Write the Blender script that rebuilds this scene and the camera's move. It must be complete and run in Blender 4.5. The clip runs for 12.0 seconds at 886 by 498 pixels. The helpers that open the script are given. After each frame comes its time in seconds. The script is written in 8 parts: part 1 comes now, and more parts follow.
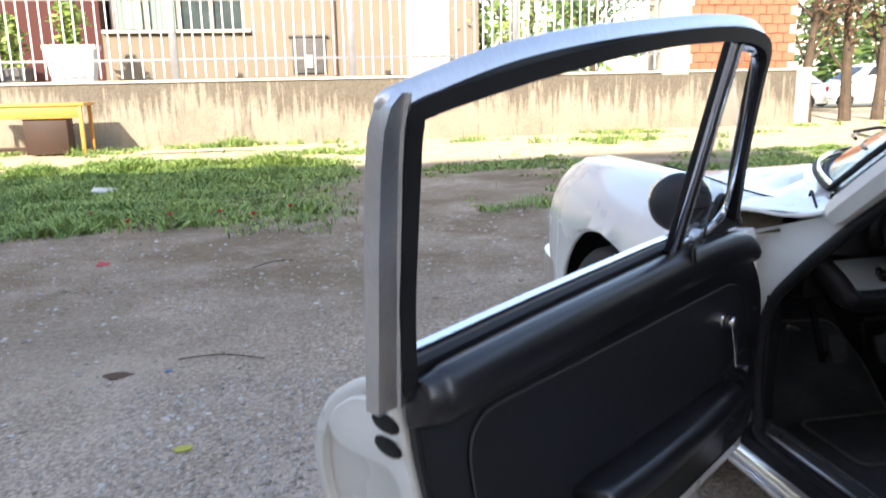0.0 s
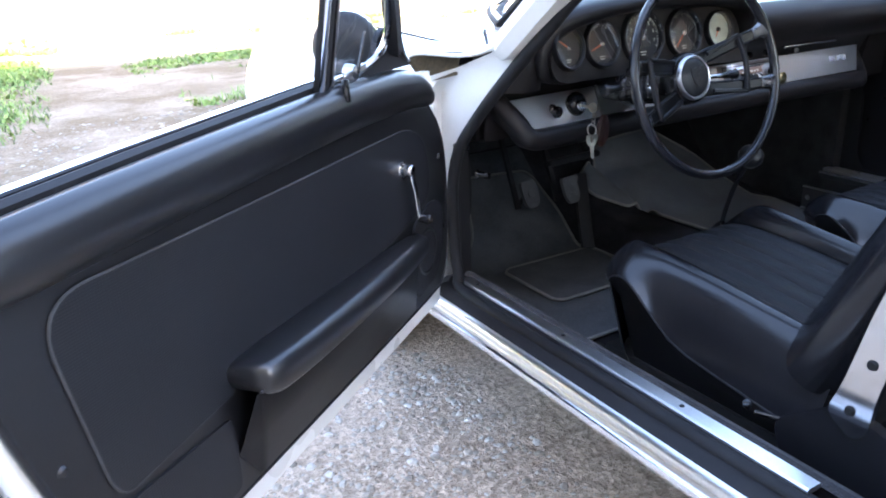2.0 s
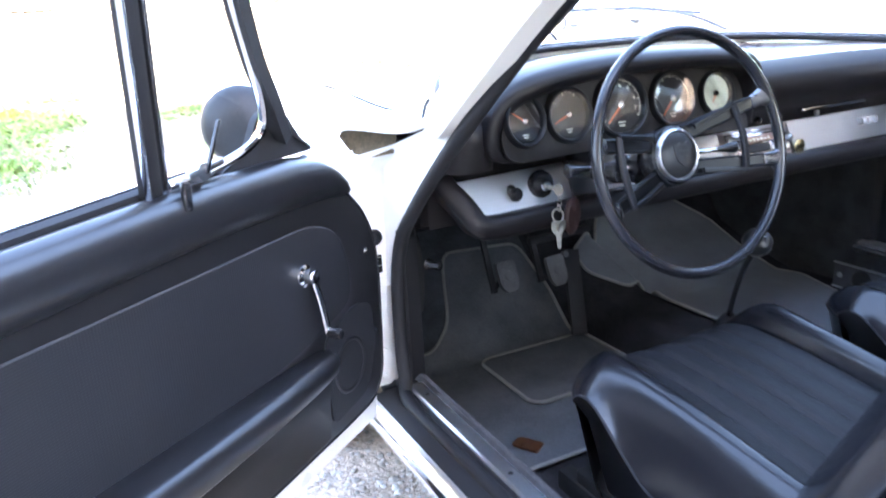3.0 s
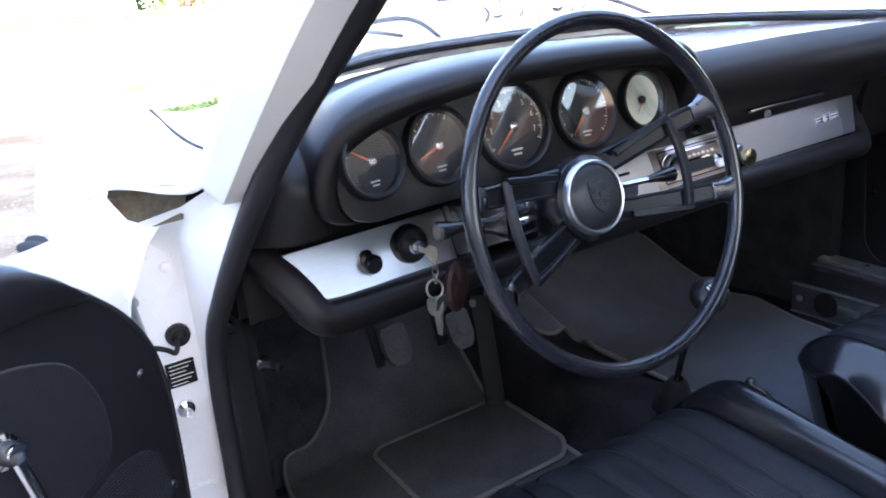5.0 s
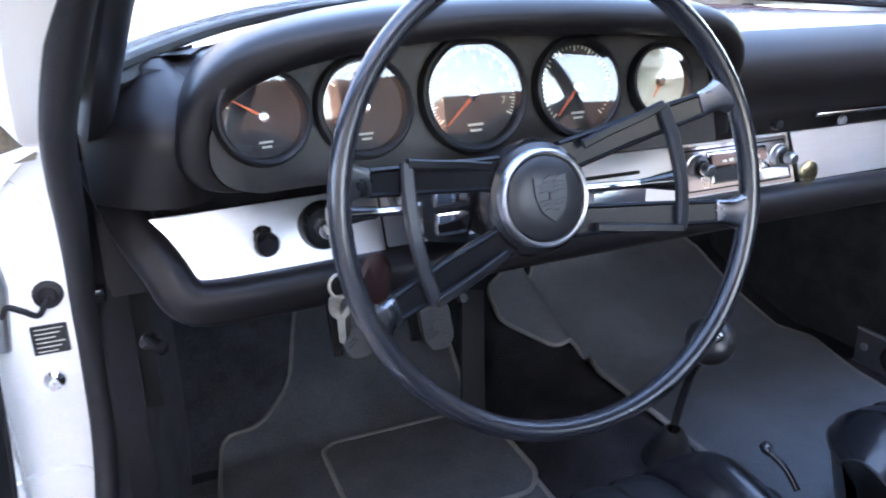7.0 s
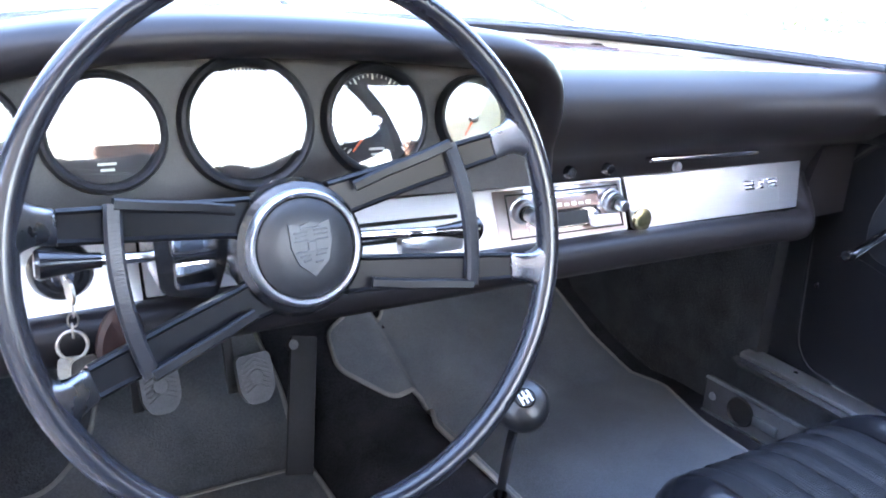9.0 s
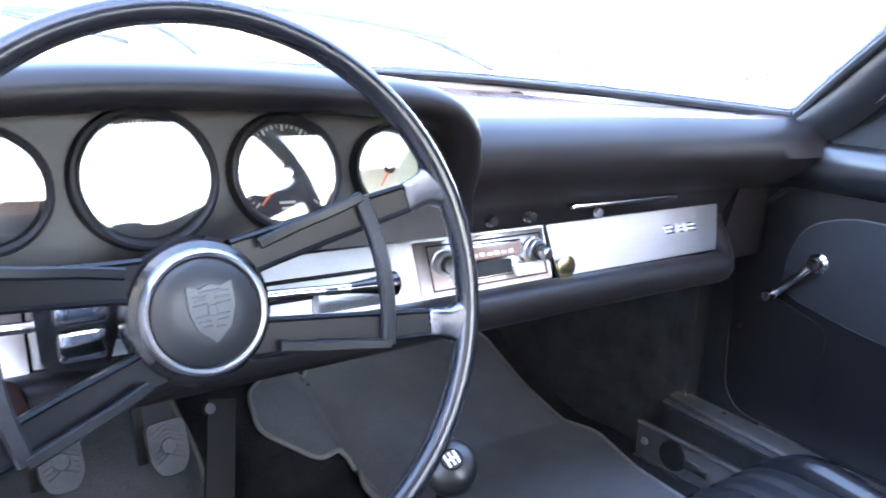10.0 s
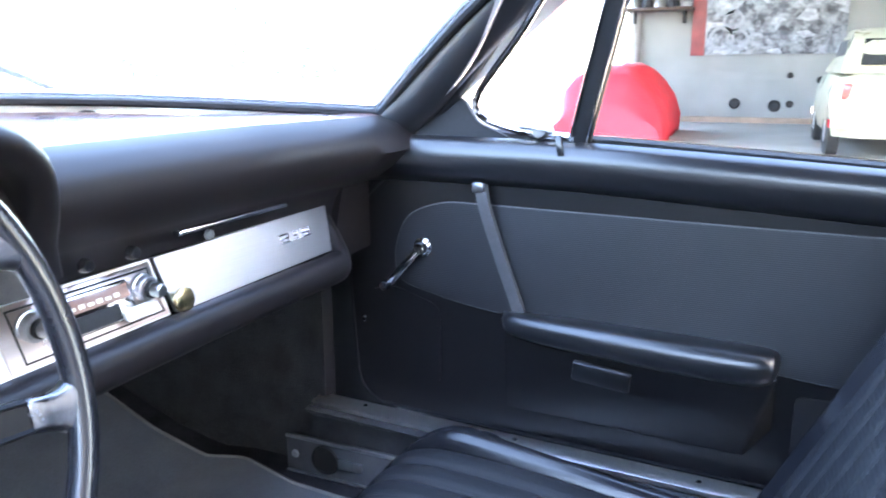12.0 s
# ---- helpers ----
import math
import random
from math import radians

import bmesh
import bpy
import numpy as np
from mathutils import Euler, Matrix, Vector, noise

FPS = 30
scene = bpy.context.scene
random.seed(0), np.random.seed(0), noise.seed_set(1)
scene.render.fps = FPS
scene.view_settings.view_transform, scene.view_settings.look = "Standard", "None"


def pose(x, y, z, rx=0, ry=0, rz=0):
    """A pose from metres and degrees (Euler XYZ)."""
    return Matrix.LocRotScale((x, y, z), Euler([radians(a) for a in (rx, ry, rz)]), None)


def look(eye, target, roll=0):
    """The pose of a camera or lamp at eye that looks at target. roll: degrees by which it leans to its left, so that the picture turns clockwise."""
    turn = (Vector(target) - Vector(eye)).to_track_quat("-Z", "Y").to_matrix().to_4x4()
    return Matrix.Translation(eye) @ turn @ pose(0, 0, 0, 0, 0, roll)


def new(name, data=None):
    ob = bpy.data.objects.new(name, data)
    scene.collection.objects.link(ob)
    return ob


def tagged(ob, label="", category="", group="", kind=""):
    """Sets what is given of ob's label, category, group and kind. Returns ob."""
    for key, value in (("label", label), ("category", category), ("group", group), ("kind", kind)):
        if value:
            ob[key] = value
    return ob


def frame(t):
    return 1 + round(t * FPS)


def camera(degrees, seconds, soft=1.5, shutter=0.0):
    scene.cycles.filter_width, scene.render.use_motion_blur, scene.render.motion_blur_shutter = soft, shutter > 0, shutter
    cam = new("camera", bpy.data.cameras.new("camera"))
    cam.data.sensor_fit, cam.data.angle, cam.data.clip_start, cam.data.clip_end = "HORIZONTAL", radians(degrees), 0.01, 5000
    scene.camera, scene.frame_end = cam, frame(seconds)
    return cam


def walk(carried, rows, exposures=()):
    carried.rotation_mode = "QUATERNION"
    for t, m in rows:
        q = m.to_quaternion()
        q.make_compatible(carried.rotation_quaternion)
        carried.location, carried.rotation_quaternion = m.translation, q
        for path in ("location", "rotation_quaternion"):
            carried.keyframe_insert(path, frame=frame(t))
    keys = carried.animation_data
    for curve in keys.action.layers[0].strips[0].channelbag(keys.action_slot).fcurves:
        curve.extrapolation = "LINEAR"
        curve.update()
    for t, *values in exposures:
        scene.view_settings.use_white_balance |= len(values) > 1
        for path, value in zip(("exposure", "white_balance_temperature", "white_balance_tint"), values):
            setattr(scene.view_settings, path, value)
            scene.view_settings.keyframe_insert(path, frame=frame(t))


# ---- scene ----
cam = camera(60.2, 12.0, soft=1.8, shutter=0.3)
PATH = [
    (0, (-1.674, -1.279, 1.106), (-1.297, 0.638, 0.678), -1.2),
    (0.5, (-1.702, -1.408, 1.049), (-1.352, 0.491, 0.526), -1.5),
    (1, (-1.664, -1.423, 1.013), (-1.234, 0.443, 0.434), -2.2),
    (1.5, (-1.582, -1.351, 0.989), (-0.835, 0.386, 0.338), -1.3),
    (2, (-1.505, -1.205, 1.004), (-0.565, 0.413, 0.298), -2.5),
    (2.5, (-1.411, -1.129, 1.005), (-0.446, 0.466, 0.281), -4.2),
    (3, (-1.205, -1.073, 1.022), (-0.354, 0.632, 0.415), -3.3),
    (3.2, (-1.146, -1.071, 1.03), (-0.366, 0.676, 0.448), -3.0),
    (4.8, (-0.925, -0.8, 1.013), (0.054, 0.829, 0.39), -5.4),
    (5, (-0.895, -0.779, 1.003), (0.084, 0.847, 0.374), -5.9),
    (5.5, (-0.807, -0.739, 0.988), (0.061, 0.945, 0.347), -5.6),
    (6, (-0.754, -0.697, 0.964), (-0.088, 1.071, 0.306), -4.2),
    (6.5, (-0.696, -0.683, 0.959), (-0.064, 1.091, 0.286), -3.4),
    (7, (-0.645, -0.697, 0.957), (0.103, 1.022, 0.263), -0.5),
    (7.5, (-0.596, -0.69, 0.954), (0.193, 1.001, 0.235), 1.1),
    (7.7, (-0.57, -0.695, 0.953), (0.235, 0.983, 0.22), 1.6),
    (9.5, (-0.492, -0.645, 0.944), (0.559, 0.967, 0.399), 3.2),
    (10, (-0.475, -0.64, 0.944), (0.67, 0.925, 0.456), 2.9),
    (10.5, (-0.464, -0.633, 0.927), (0.906, 0.736, 0.428), 2.6),
    (11, (-0.454, -0.622, 0.935), (1.1, 0.54, 0.453), 2.1),
    (11.5, (-0.448, -0.603, 0.934), (1.225, 0.388, 0.466), 1.1),
    (12, (-0.441, -0.592, 0.949), (1.335, 0.204, 0.491), -0.3),
]

# stops, kelvin, tint: the lens opens up as it turns from the bright yard to the dark cabin
EXPOSURES = [(0.0, 1.97, 7300, 15), (1.0, 2.25, 7300, 15), (1.5, 2.7, 7100, 15), (2.0, 3.68, 6800, 16), (2.5, 4.3, 6700, 16), (3.0, 4.63, 6700, 17), (5.0, 3.97, 6700, 19), (5.5, 4.07, 6650, 19), (7.0, 4.65, 6600, 19), (7.5, 5.0, 6550, 19), (9.5, 5.5, 6550, 19), (10.5, 5.2, 6550, 19), (12.0, 5.33, 6500, 16)]
walk(cam, [(t, look(eye, target, roll)) for t, eye, target, roll in PATH], exposures=EXPOSURES)

# ---------------------------------------------------------------- light
SUN_FROM = Vector((-0.42, -1.0, 0.0)).normalized()
SUN_UP = radians(30)
world = bpy.data.worlds.new("sky")
scene.world = world
world.use_nodes = True
wn = world.node_tree
sky = wn.nodes.new("ShaderNodeTexSky")
sky.sky_type = "NISHITA"
sky.sun_disc = False
sky.sun_elevation = SUN_UP
sky.sun_rotation = math.atan2(SUN_FROM.x, SUN_FROM.y)
sky.air_density, sky.dust_density = 1.0, 1.2
wn.links.new(sky.outputs["Color"], wn.nodes["Background"].inputs["Color"])
wn.nodes["Background"].inputs["Strength"].default_value = 0.15
sun = new("sun", bpy.data.lights.new("sun", "SUN"))
sun.data.energy, sun.data.angle, sun.data.color = 2.9, radians(0.6), (1.0, 0.95, 0.86)
s_dir = Vector((SUN_FROM.x * math.cos(SUN_UP), SUN_FROM.y * math.cos(SUN_UP), math.sin(SUN_UP)))
sun.matrix_world = look(s_dir * 40, (0, 0, 0))

# ---------------------------------------------------------------- materials
def shader(name):
    m = bpy.data.materials.new(name)
    m.use_nodes = True
    return m, m.node_tree, m.node_tree.nodes["Principled BSDF"]


def noise_tex(nt, scale, detail=3.0, rough=0.6, coord="Object", stretch=None):
    tc = nt.nodes.new("ShaderNodeTexCoord")
    src = tc.outputs[coord]
    if stretch:
        mp = nt.nodes.new("ShaderNodeMapping")
        mp.inputs["Scale"].default_value = stretch
        nt.links.new(src, mp.inputs["Vector"])
        src = mp.outputs["Vector"]
    n = nt.nodes.new("ShaderNodeTexNoise")
    n.inputs["Scale"].default_value, n.inputs["Detail"].default_value, n.inputs["Roughness"].default_value = scale, detail, rough
    nt.links.new(src, n.inputs["Vector"])
    return n.outputs["Fac"]


def ramp(nt, fac, stops):
    r = nt.nodes.new("ShaderNodeValToRGB")
    el = r.color_ramp.elements
    while len(el) < len(stops):
        el.new(0.5)
    for e, (p, c) in zip(el, stops):
        e.position, e.color = p, (*c, 1)
    nt.links.new(fac, r.inputs["Fac"])
    return r.outputs["Color"]


def mixed(nt, fac, a, b, mode="MIX"):
    mx = nt.nodes.new("ShaderNodeMix")
    mx.data_type, mx.blend_type = "RGBA", mode
    for sock, v in ((mx.inputs[0], fac), (mx.inputs[6], a), (mx.inputs[7], b)):
        if isinstance(v, (int, float)):
            sock.default_value = v
        elif isinstance(v, tuple):
            sock.default_value = (*v, 1)
        else:
            nt.links.new(v, sock)
    return mx.outputs[2]


def bumped(nt, bsdf, height, strength, distance):
    b = nt.nodes.new("ShaderNodeBump")
    b.inputs["Strength"].default_value, b.inputs["Distance"].default_value = strength, distance
    nt.links.new(height, b.inputs["Height"])
    nt.links.new(b.outputs["Normal"], bsdf.inputs["Normal"])
    return b


def tint(c, k):
    return tuple(min(1.0, max(0.0, v * k)) for v in c)


def surface(name, color, rough=0.5, metal=0.0, vary=0.25, scale=6.0, grain=300.0, bump=0.15, depth=0.001, coat=0.0, spec=0.5, stretch=None, sheen=0.0, rough_vary=0.1):
    """A surface whose colour and gloss vary at two scales, with a fine relief."""
    m, nt, b = shader(name)
    big, fine = noise_tex(nt, scale, 4), noise_tex(nt, grain, 2, stretch=stretch)
    col = ramp(nt, big, [(0.3, tint(color, 1 - vary)), (0.7, tint(color, 1 + vary))])
    col = mixed(nt, 0.35, col, ramp(nt, fine, [(0.35, tint(color, 1 - vary)), (0.65, tint(color, 1 + vary))]))
    nt.links.new(col, b.inputs["Base Color"])
    mr = nt.nodes.new("ShaderNodeMapRange")
    mr.inputs["To Min"].default_value, mr.inputs["To Max"].default_value = max(0.02, rough - rough_vary), min(1, rough + rough_vary)
    nt.links.new(big, mr.inputs["Value"])
    nt.links.new(mr.outputs["Result"], b.inputs["Roughness"])
    b.inputs["Metallic"].default_value = metal
    b.inputs["Specular IOR Level"].default_value = spec
    b.inputs["Coat Weight"].default_value, b.inputs["Coat Roughness"].default_value = coat, 0.04
    b.inputs["Sheen Weight"].default_value = sheen
    if bump:
        bumped(nt, b, fine, bump, depth)
    return m


def woven(name, color, rough, pitch, along="X", across="Z", bump=0.6, spec=0.45):
    """Vinyl pressed with a basket weave."""
    m, nt, b = shader(name)
    tc = nt.nodes.new("ShaderNodeTexCoord")
    waves = []
    for ax in (along, across):
        w = nt.nodes.new("ShaderNodeTexWave")
        w.bands_direction = ax
        w.inputs["Scale"].default_value = 0.314 / pitch
        w.inputs["Distortion"].default_value = 0.3
        nt.links.new(tc.outputs["Object"], w.inputs["Vector"])
        waves.append(w.outputs["Fac"])
    h = mixed(nt, 1.0, waves[0], waves[1], "MULTIPLY")
    big = noise_tex(nt, 5, 4)
    col = ramp(nt, big, [(0.3, tint(color, 0.8)), (0.7, tint(color, 1.2))])
    col = mixed(nt, 0.3, col, mixed(nt, h, tint(color, 0.7), tint(color, 1.3)))
    nt.links.new(col, b.inputs["Base Color"])
    b.inputs["Roughness"].default_value = rough
    b.inputs["Specular IOR Level"].default_value = spec
    bumped(nt, b, h, bump, 0.0012)
    return m


def pane(name, color=(1, 1, 1), gloss=1.0, base=0.045, haze=0.0):
    """Thin clear glass: straight through, with a mirror's share that grows towards grazing angles."""
    m = bpy.data.materials.new(name)
    m.use_nodes = True
    nt = m.node_tree
    nt.nodes.clear()
    out, mix = nt.nodes.new("ShaderNodeOutputMaterial"), nt.nodes.new("ShaderNodeMixShader")
    tr, gl, lw = nt.nodes.new("ShaderNodeBsdfTransparent"), nt.nodes.new("ShaderNodeBsdfGlossy"), nt.nodes.new("ShaderNodeLayerWeight")
    tr.inputs["Color"].default_value = (*color, 1)
    gl.inputs["Roughness"].default_value = 0.005
    gl.inputs["Color"].default_value = (gloss, gloss, gloss, 1)
    lw.inputs["Blend"].default_value = 0.5
    pw, ad = nt.nodes.new("ShaderNodeMath"), nt.nodes.new("ShaderNodeMath")
    pw.operation, pw.inputs[1].default_value = "POWER", 5.0
    ad.operation, ad.inputs[1].default_value, ad.inputs[2].default_value = "MULTIPLY_ADD", 1 - base, base
    nt.links.new(lw.outputs["Facing"], pw.inputs[0])
    nt.links.new(pw.outputs[0], ad.inputs[0])
    nt.links.new(ad.outputs[0], mix.inputs[0])
    nt.links.new(tr.outputs[0], mix.inputs[1])
    nt.links.new(gl.outputs[0], mix.inputs[2])
    # Milky film that imitates veiling glare across the glass.
    if haze:
        veil, haze_film = nt.nodes.new("ShaderNodeMixShader"), nt.nodes.new("ShaderNodeBsdfTranslucent")
        haze_film.inputs["Color"].default_value = (0.8, 0.79, 0.77, 1)
        mr = nt.nodes.new("ShaderNodeMapRange")
        mr.inputs["To Min"].default_value, mr.inputs["To Max"].default_value = haze * 0.6, haze * 1.4
        nt.links.new(noise_tex(nt, 3.0, 5), mr.inputs["Value"])
        nt.links.new(mr.outputs["Result"], veil.inputs[0])
        nt.links.new(mix.outputs[0], veil.inputs[1])
        nt.links.new(haze_film.outputs[0], veil.inputs[2])
        mix = veil
    nt.links.new(mix.outputs[0], out.inputs["Surface"])
    return m


VINYL = surface("black_vinyl", (0.0095, 0.0095, 0.011), 0.31, vary=0.15, spec=0.8, scale=9, grain=520, bump=0.25, depth=0.0006, rough_vary=0.05)
# Darker, duller copy of VINYL for the shaded passenger trim and both pockets.
VINYL_SHADED = surface("shaded_black_vinyl", (0.0070, 0.0064, 0.0072), 0.38, vary=0.15, spec=0.27, scale=9, grain=520, bump=0.2, depth=0.0006, rough_vary=0.05)
SEAT_VINYL = surface("glossy_black_seat_vinyl", (0.011, 0.0112, 0.0135), 0.21, vary=0.12, spec=0.55, scale=7, grain=430, bump=0.16, depth=0.0006, rough_vary=0.04)
VINYL_SOFT = surface("soft_black_vinyl", (0.010, 0.010, 0.0118), 0.30, vary=0.12, spec=0.82, scale=7, grain=430, bump=0.14, depth=0.0006, rough_vary=0.04)
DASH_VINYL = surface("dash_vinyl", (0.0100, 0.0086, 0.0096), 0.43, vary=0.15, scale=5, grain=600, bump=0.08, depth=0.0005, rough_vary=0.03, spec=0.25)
PANEL_VINYL = surface("gauge_panel_vinyl", (0.022, 0.0195, 0.0190), 0.42, spec=0.35, vary=0.5, scale=28, grain=600, bump=0.2, depth=0.0005)
WEAVE = woven("basket_weave_vinyl", (0.0150, 0.0157, 0.0185), 0.42, 0.0030, bump=0.24, spec=0.36)
WEAVE_COARSE = woven("coarse_speaker_weave", (0.015, 0.0155, 0.018), 0.46, 0.0038, bump=0.75, spec=0.3)
# Brown vinyl, its colour lifted for the pinkish reflection below the windscreen.
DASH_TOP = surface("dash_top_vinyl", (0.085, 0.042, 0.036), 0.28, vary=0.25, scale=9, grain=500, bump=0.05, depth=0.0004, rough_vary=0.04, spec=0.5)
WEAVE_SEAT = woven("seat_weave_vinyl", (0.0135, 0.0138, 0.0165), 0.48, 0.0028, "X", "Y", spec=0.33)
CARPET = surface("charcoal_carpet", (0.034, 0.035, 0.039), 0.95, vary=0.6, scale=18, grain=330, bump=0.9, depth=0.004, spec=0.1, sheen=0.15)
BLACK_CARPET = surface("black_carpet", (0.024, 0.024, 0.028), 0.97, vary=0.6, scale=14, grain=330, bump=0.9, depth=0.004, spec=0.08)
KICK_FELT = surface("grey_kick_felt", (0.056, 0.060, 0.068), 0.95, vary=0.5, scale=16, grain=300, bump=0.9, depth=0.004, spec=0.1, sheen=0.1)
MAT_GREY = surface("grey_mat_felt", (0.112, 0.125, 0.140), 0.9, vary=0.26, scale=7, grain=330, bump=0.6, depth=0.0015, spec=0.2, sheen=0.1)
MAT_DARK = surface("dark_mat_felt", (0.090, 0.097, 0.106), 0.9, vary=0.4, scale=8, grain=330, bump=0.7, depth=0.002, spec=0.2)
PIPING = surface("pale_grey_piping", (0.19, 0.19, 0.185), 0.7, vary=0.2, scale=30, grain=900, bump=0.3)
RUBBER = surface("black_rubber", (0.014, 0.014, 0.016), 0.6, spec=0.3, vary=0.35, scale=20, grain=400, bump=0.25, depth=0.0008)
RUBBER_GREY = surface("worn_rubber", (0.085, 0.086, 0.092), 0.5, vary=0.35, scale=20, grain=400, bump=0.3, depth=0.0008)
BAKELITE = surface("black_plastic", (0.013, 0.013, 0.015), 0.2, vary=0.2, scale=20, grain=300, bump=0.04, coat=0.2)
WHEEL_BLACK = surface("hard_rubber_rim", (0.016, 0.017, 0.022), 0.25, vary=0.15, scale=20, grain=300, bump=0.03, coat=0.15, rough_vary=0.02)
WELT = surface("grey_welt", (0.060, 0.060, 0.064), 0.45, vary=0.2, scale=30, grain=300, bump=0.1)
SPOKE_BLACK = surface("gloss_black_spoke", (0.0085, 0.009, 0.011), 0.34, vary=0.15, scale=20, grain=300, bump=0.03, spec=0.20, rough_vary=0.04)
PATTERN = surface("white_enamel", (0.75, 0.75, 0.73), 0.4, vary=0.1, scale=60, bump=0)
KNOB_BLACK = surface("worn_knob_plastic", (0.012, 0.012, 0.013), 0.34, vary=0.25, scale=40, grain=300, bump=0.05)
BEZEL = surface("matt_black_bezel", (0.010, 0.010, 0.011), 0.45, vary=0.2, scale=30, grain=400, bump=0.05, spec=0.35)
NICKEL = surface("worn_nickel", (0.42, 0.39, 0.33), 0.36, 1.0, vary=0.25, scale=60, grain=300, bump=0.08)
WHITE_PAINT = surface("ivory_white_paint", (0.74, 0.735, 0.70), 0.28, vary=0.04, scale=3, grain=900, bump=0.02, coat=0.7)
JAMB_PAINT = surface("jamb_white_paint", (0.80, 0.80, 0.775), 0.4, vary=0.07, scale=9, grain=500, bump=0.05, coat=0.3)
CREAM_PAINT = surface("cream_paint", (0.31, 0.30, 0.205), 0.3, vary=0.05, scale=3, grain=900, bump=0.02, coat=0.6)
CHROME = surface("chrome", (0.78, 0.78, 0.80), 0.10, 1.0, vary=0.05, scale=30, grain=200, bump=0.03, rough_vary=0.05)
STEEL = surface("satin_steel", (0.52, 0.53, 0.55), 0.32, 1.0, vary=0.15, scale=10, grain=300, bump=0.06, stretch=(1, 1, 0.05))
ALU = surface("brushed_aluminium", (0.78, 0.79, 0.82), 0.30, 1.0, vary=0.05, scale=2, grain=420, bump=0, stretch=(0.03, 1, 1), rough_vary=0.03)
ALU_DULL = surface("dull_aluminium", (0.45, 0.46, 0.48), 0.42, 1.0, vary=0.15, scale=14, grain=200, bump=0.1)
FRAME_STEEL = surface("bright_frame_steel", (0.84, 0.83, 0.82), 0.34, 1.0, vary=0.10, scale=10, grain=300, bump=0.05, stretch=(1, 1, 0.05))
RING_STEEL = surface("satin_ring_steel", (0.62, 0.63, 0.66), 0.36, 1.0, vary=0.12, scale=40, grain=300, bump=0.04)
HORN_PAD = surface("horn_pad_vinyl", (0.020, 0.021, 0.024), 0.42, vary=0.15, scale=30, grain=500, bump=0.12, depth=0.0004)
CREST = surface("embossed_vinyl", (0.028, 0.029, 0.032), 0.30, vary=0.2, scale=30, grain=300, bump=0.05)
SPOKE_GREY = surface("satin_spoke_end", (0.20, 0.204, 0.22), 0.28, 1.0, vary=0.15, scale=30, grain=300, bump=0.05)
BRASS = surface("brass", (0.62, 0.52, 0.30), 0.25, 1.0, vary=0.15, scale=60, grain=300, bump=0.05)
DIAL = surface("dial_black", (0.016, 0.015, 0.015), 0.6, vary=0.15, scale=20, grain=300, bump=0)
DIAL_PALE = surface("dial_pale_green", (0.55, 0.58, 0.47), 0.55, vary=0.12, scale=35, grain=300, bump=0)
INK = surface("cream_print", (0.62, 0.60, 0.50), 0.6, vary=0.1, scale=50, bump=0)
ORANGE = surface("orange_needle", (0.65, 0.12, 0.03), 0.5, vary=0.1, scale=50, bump=0)
LEATHER = surface("reddish_brown_leather", (0.026, 0.010, 0.008), 0.45, vary=0.4, scale=40, grain=500, bump=0.3)
DARK = surface("dark_recess", (0.006, 0.006, 0.006), 0.8, vary=0.4, scale=20, bump=0.1)
UNDER = surface("dusty_cavity", (0.085, 0.062, 0.036), 0.85, vary=0.6, scale=30, grain=200, bump=0.4, depth=0.004)
# Dull dark colour stands for what the mirror glass reflects.
MIRROR = surface("mirror_dark_reflection", (0.022, 0.022, 0.024), 0.5, spec=0.3, vary=0.3, scale=14, grain=300, bump=0.05)
TYRE = surface("tyre_rubber", (0.025, 0.024, 0.022), 0.85, vary=0.4, scale=16, grain=300, bump=0.4, depth=0.002)
HEADLINER = surface("off_black_headliner", (0.026, 0.025, 0.024), 0.8, vary=0.15, scale=9, grain=500, bump=0.3)
GLASS = pane("window_glass", (0.93, 0.96, 0.95))
# Tint added to the unseen rear glass so less light reaches the dashboard.
DIMMED_GLASS = pane("dimmed_rear_glass", (0.62, 0.66, 0.65))
HAZY_GLASS = pane("hazy_windscreen_glass", (0.93, 0.96, 0.95), haze=0.11)
HORN_RIB = surface("black_ribbed_horn_bar", (0.018, 0.019, 0.024), 0.32, vary=0.2, scale=20, grain=300, bump=0.05)
# Aluminium plate whose colour carries the pinkish-brown reflection seen in it.
ROSY_REFLECTION = surface("radio_plate_rosy_reflection", (0.66, 0.56, 0.52), 0.30, 1.0, vary=0.06, scale=9, grain=420, bump=0.08, depth=0.0004, stretch=(0.03, 1, 1))
GAUGE_GLASS = pane("gauge_glass", (0.94, 0.94, 0.94), 1.0, 0.08)

# ---------------------------------------------------------------- geometry tools
def moved(bm, m):
    bm.transform(m)
    return bm


def joined(*bms):
    out = bms[0]
    for b in bms[1:]:
        me = bpy.data.meshes.new("tmp")
        b.to_mesh(me)
        out.from_mesh(me)
        bpy.data.meshes.remove(me)
        b.free()
    return out


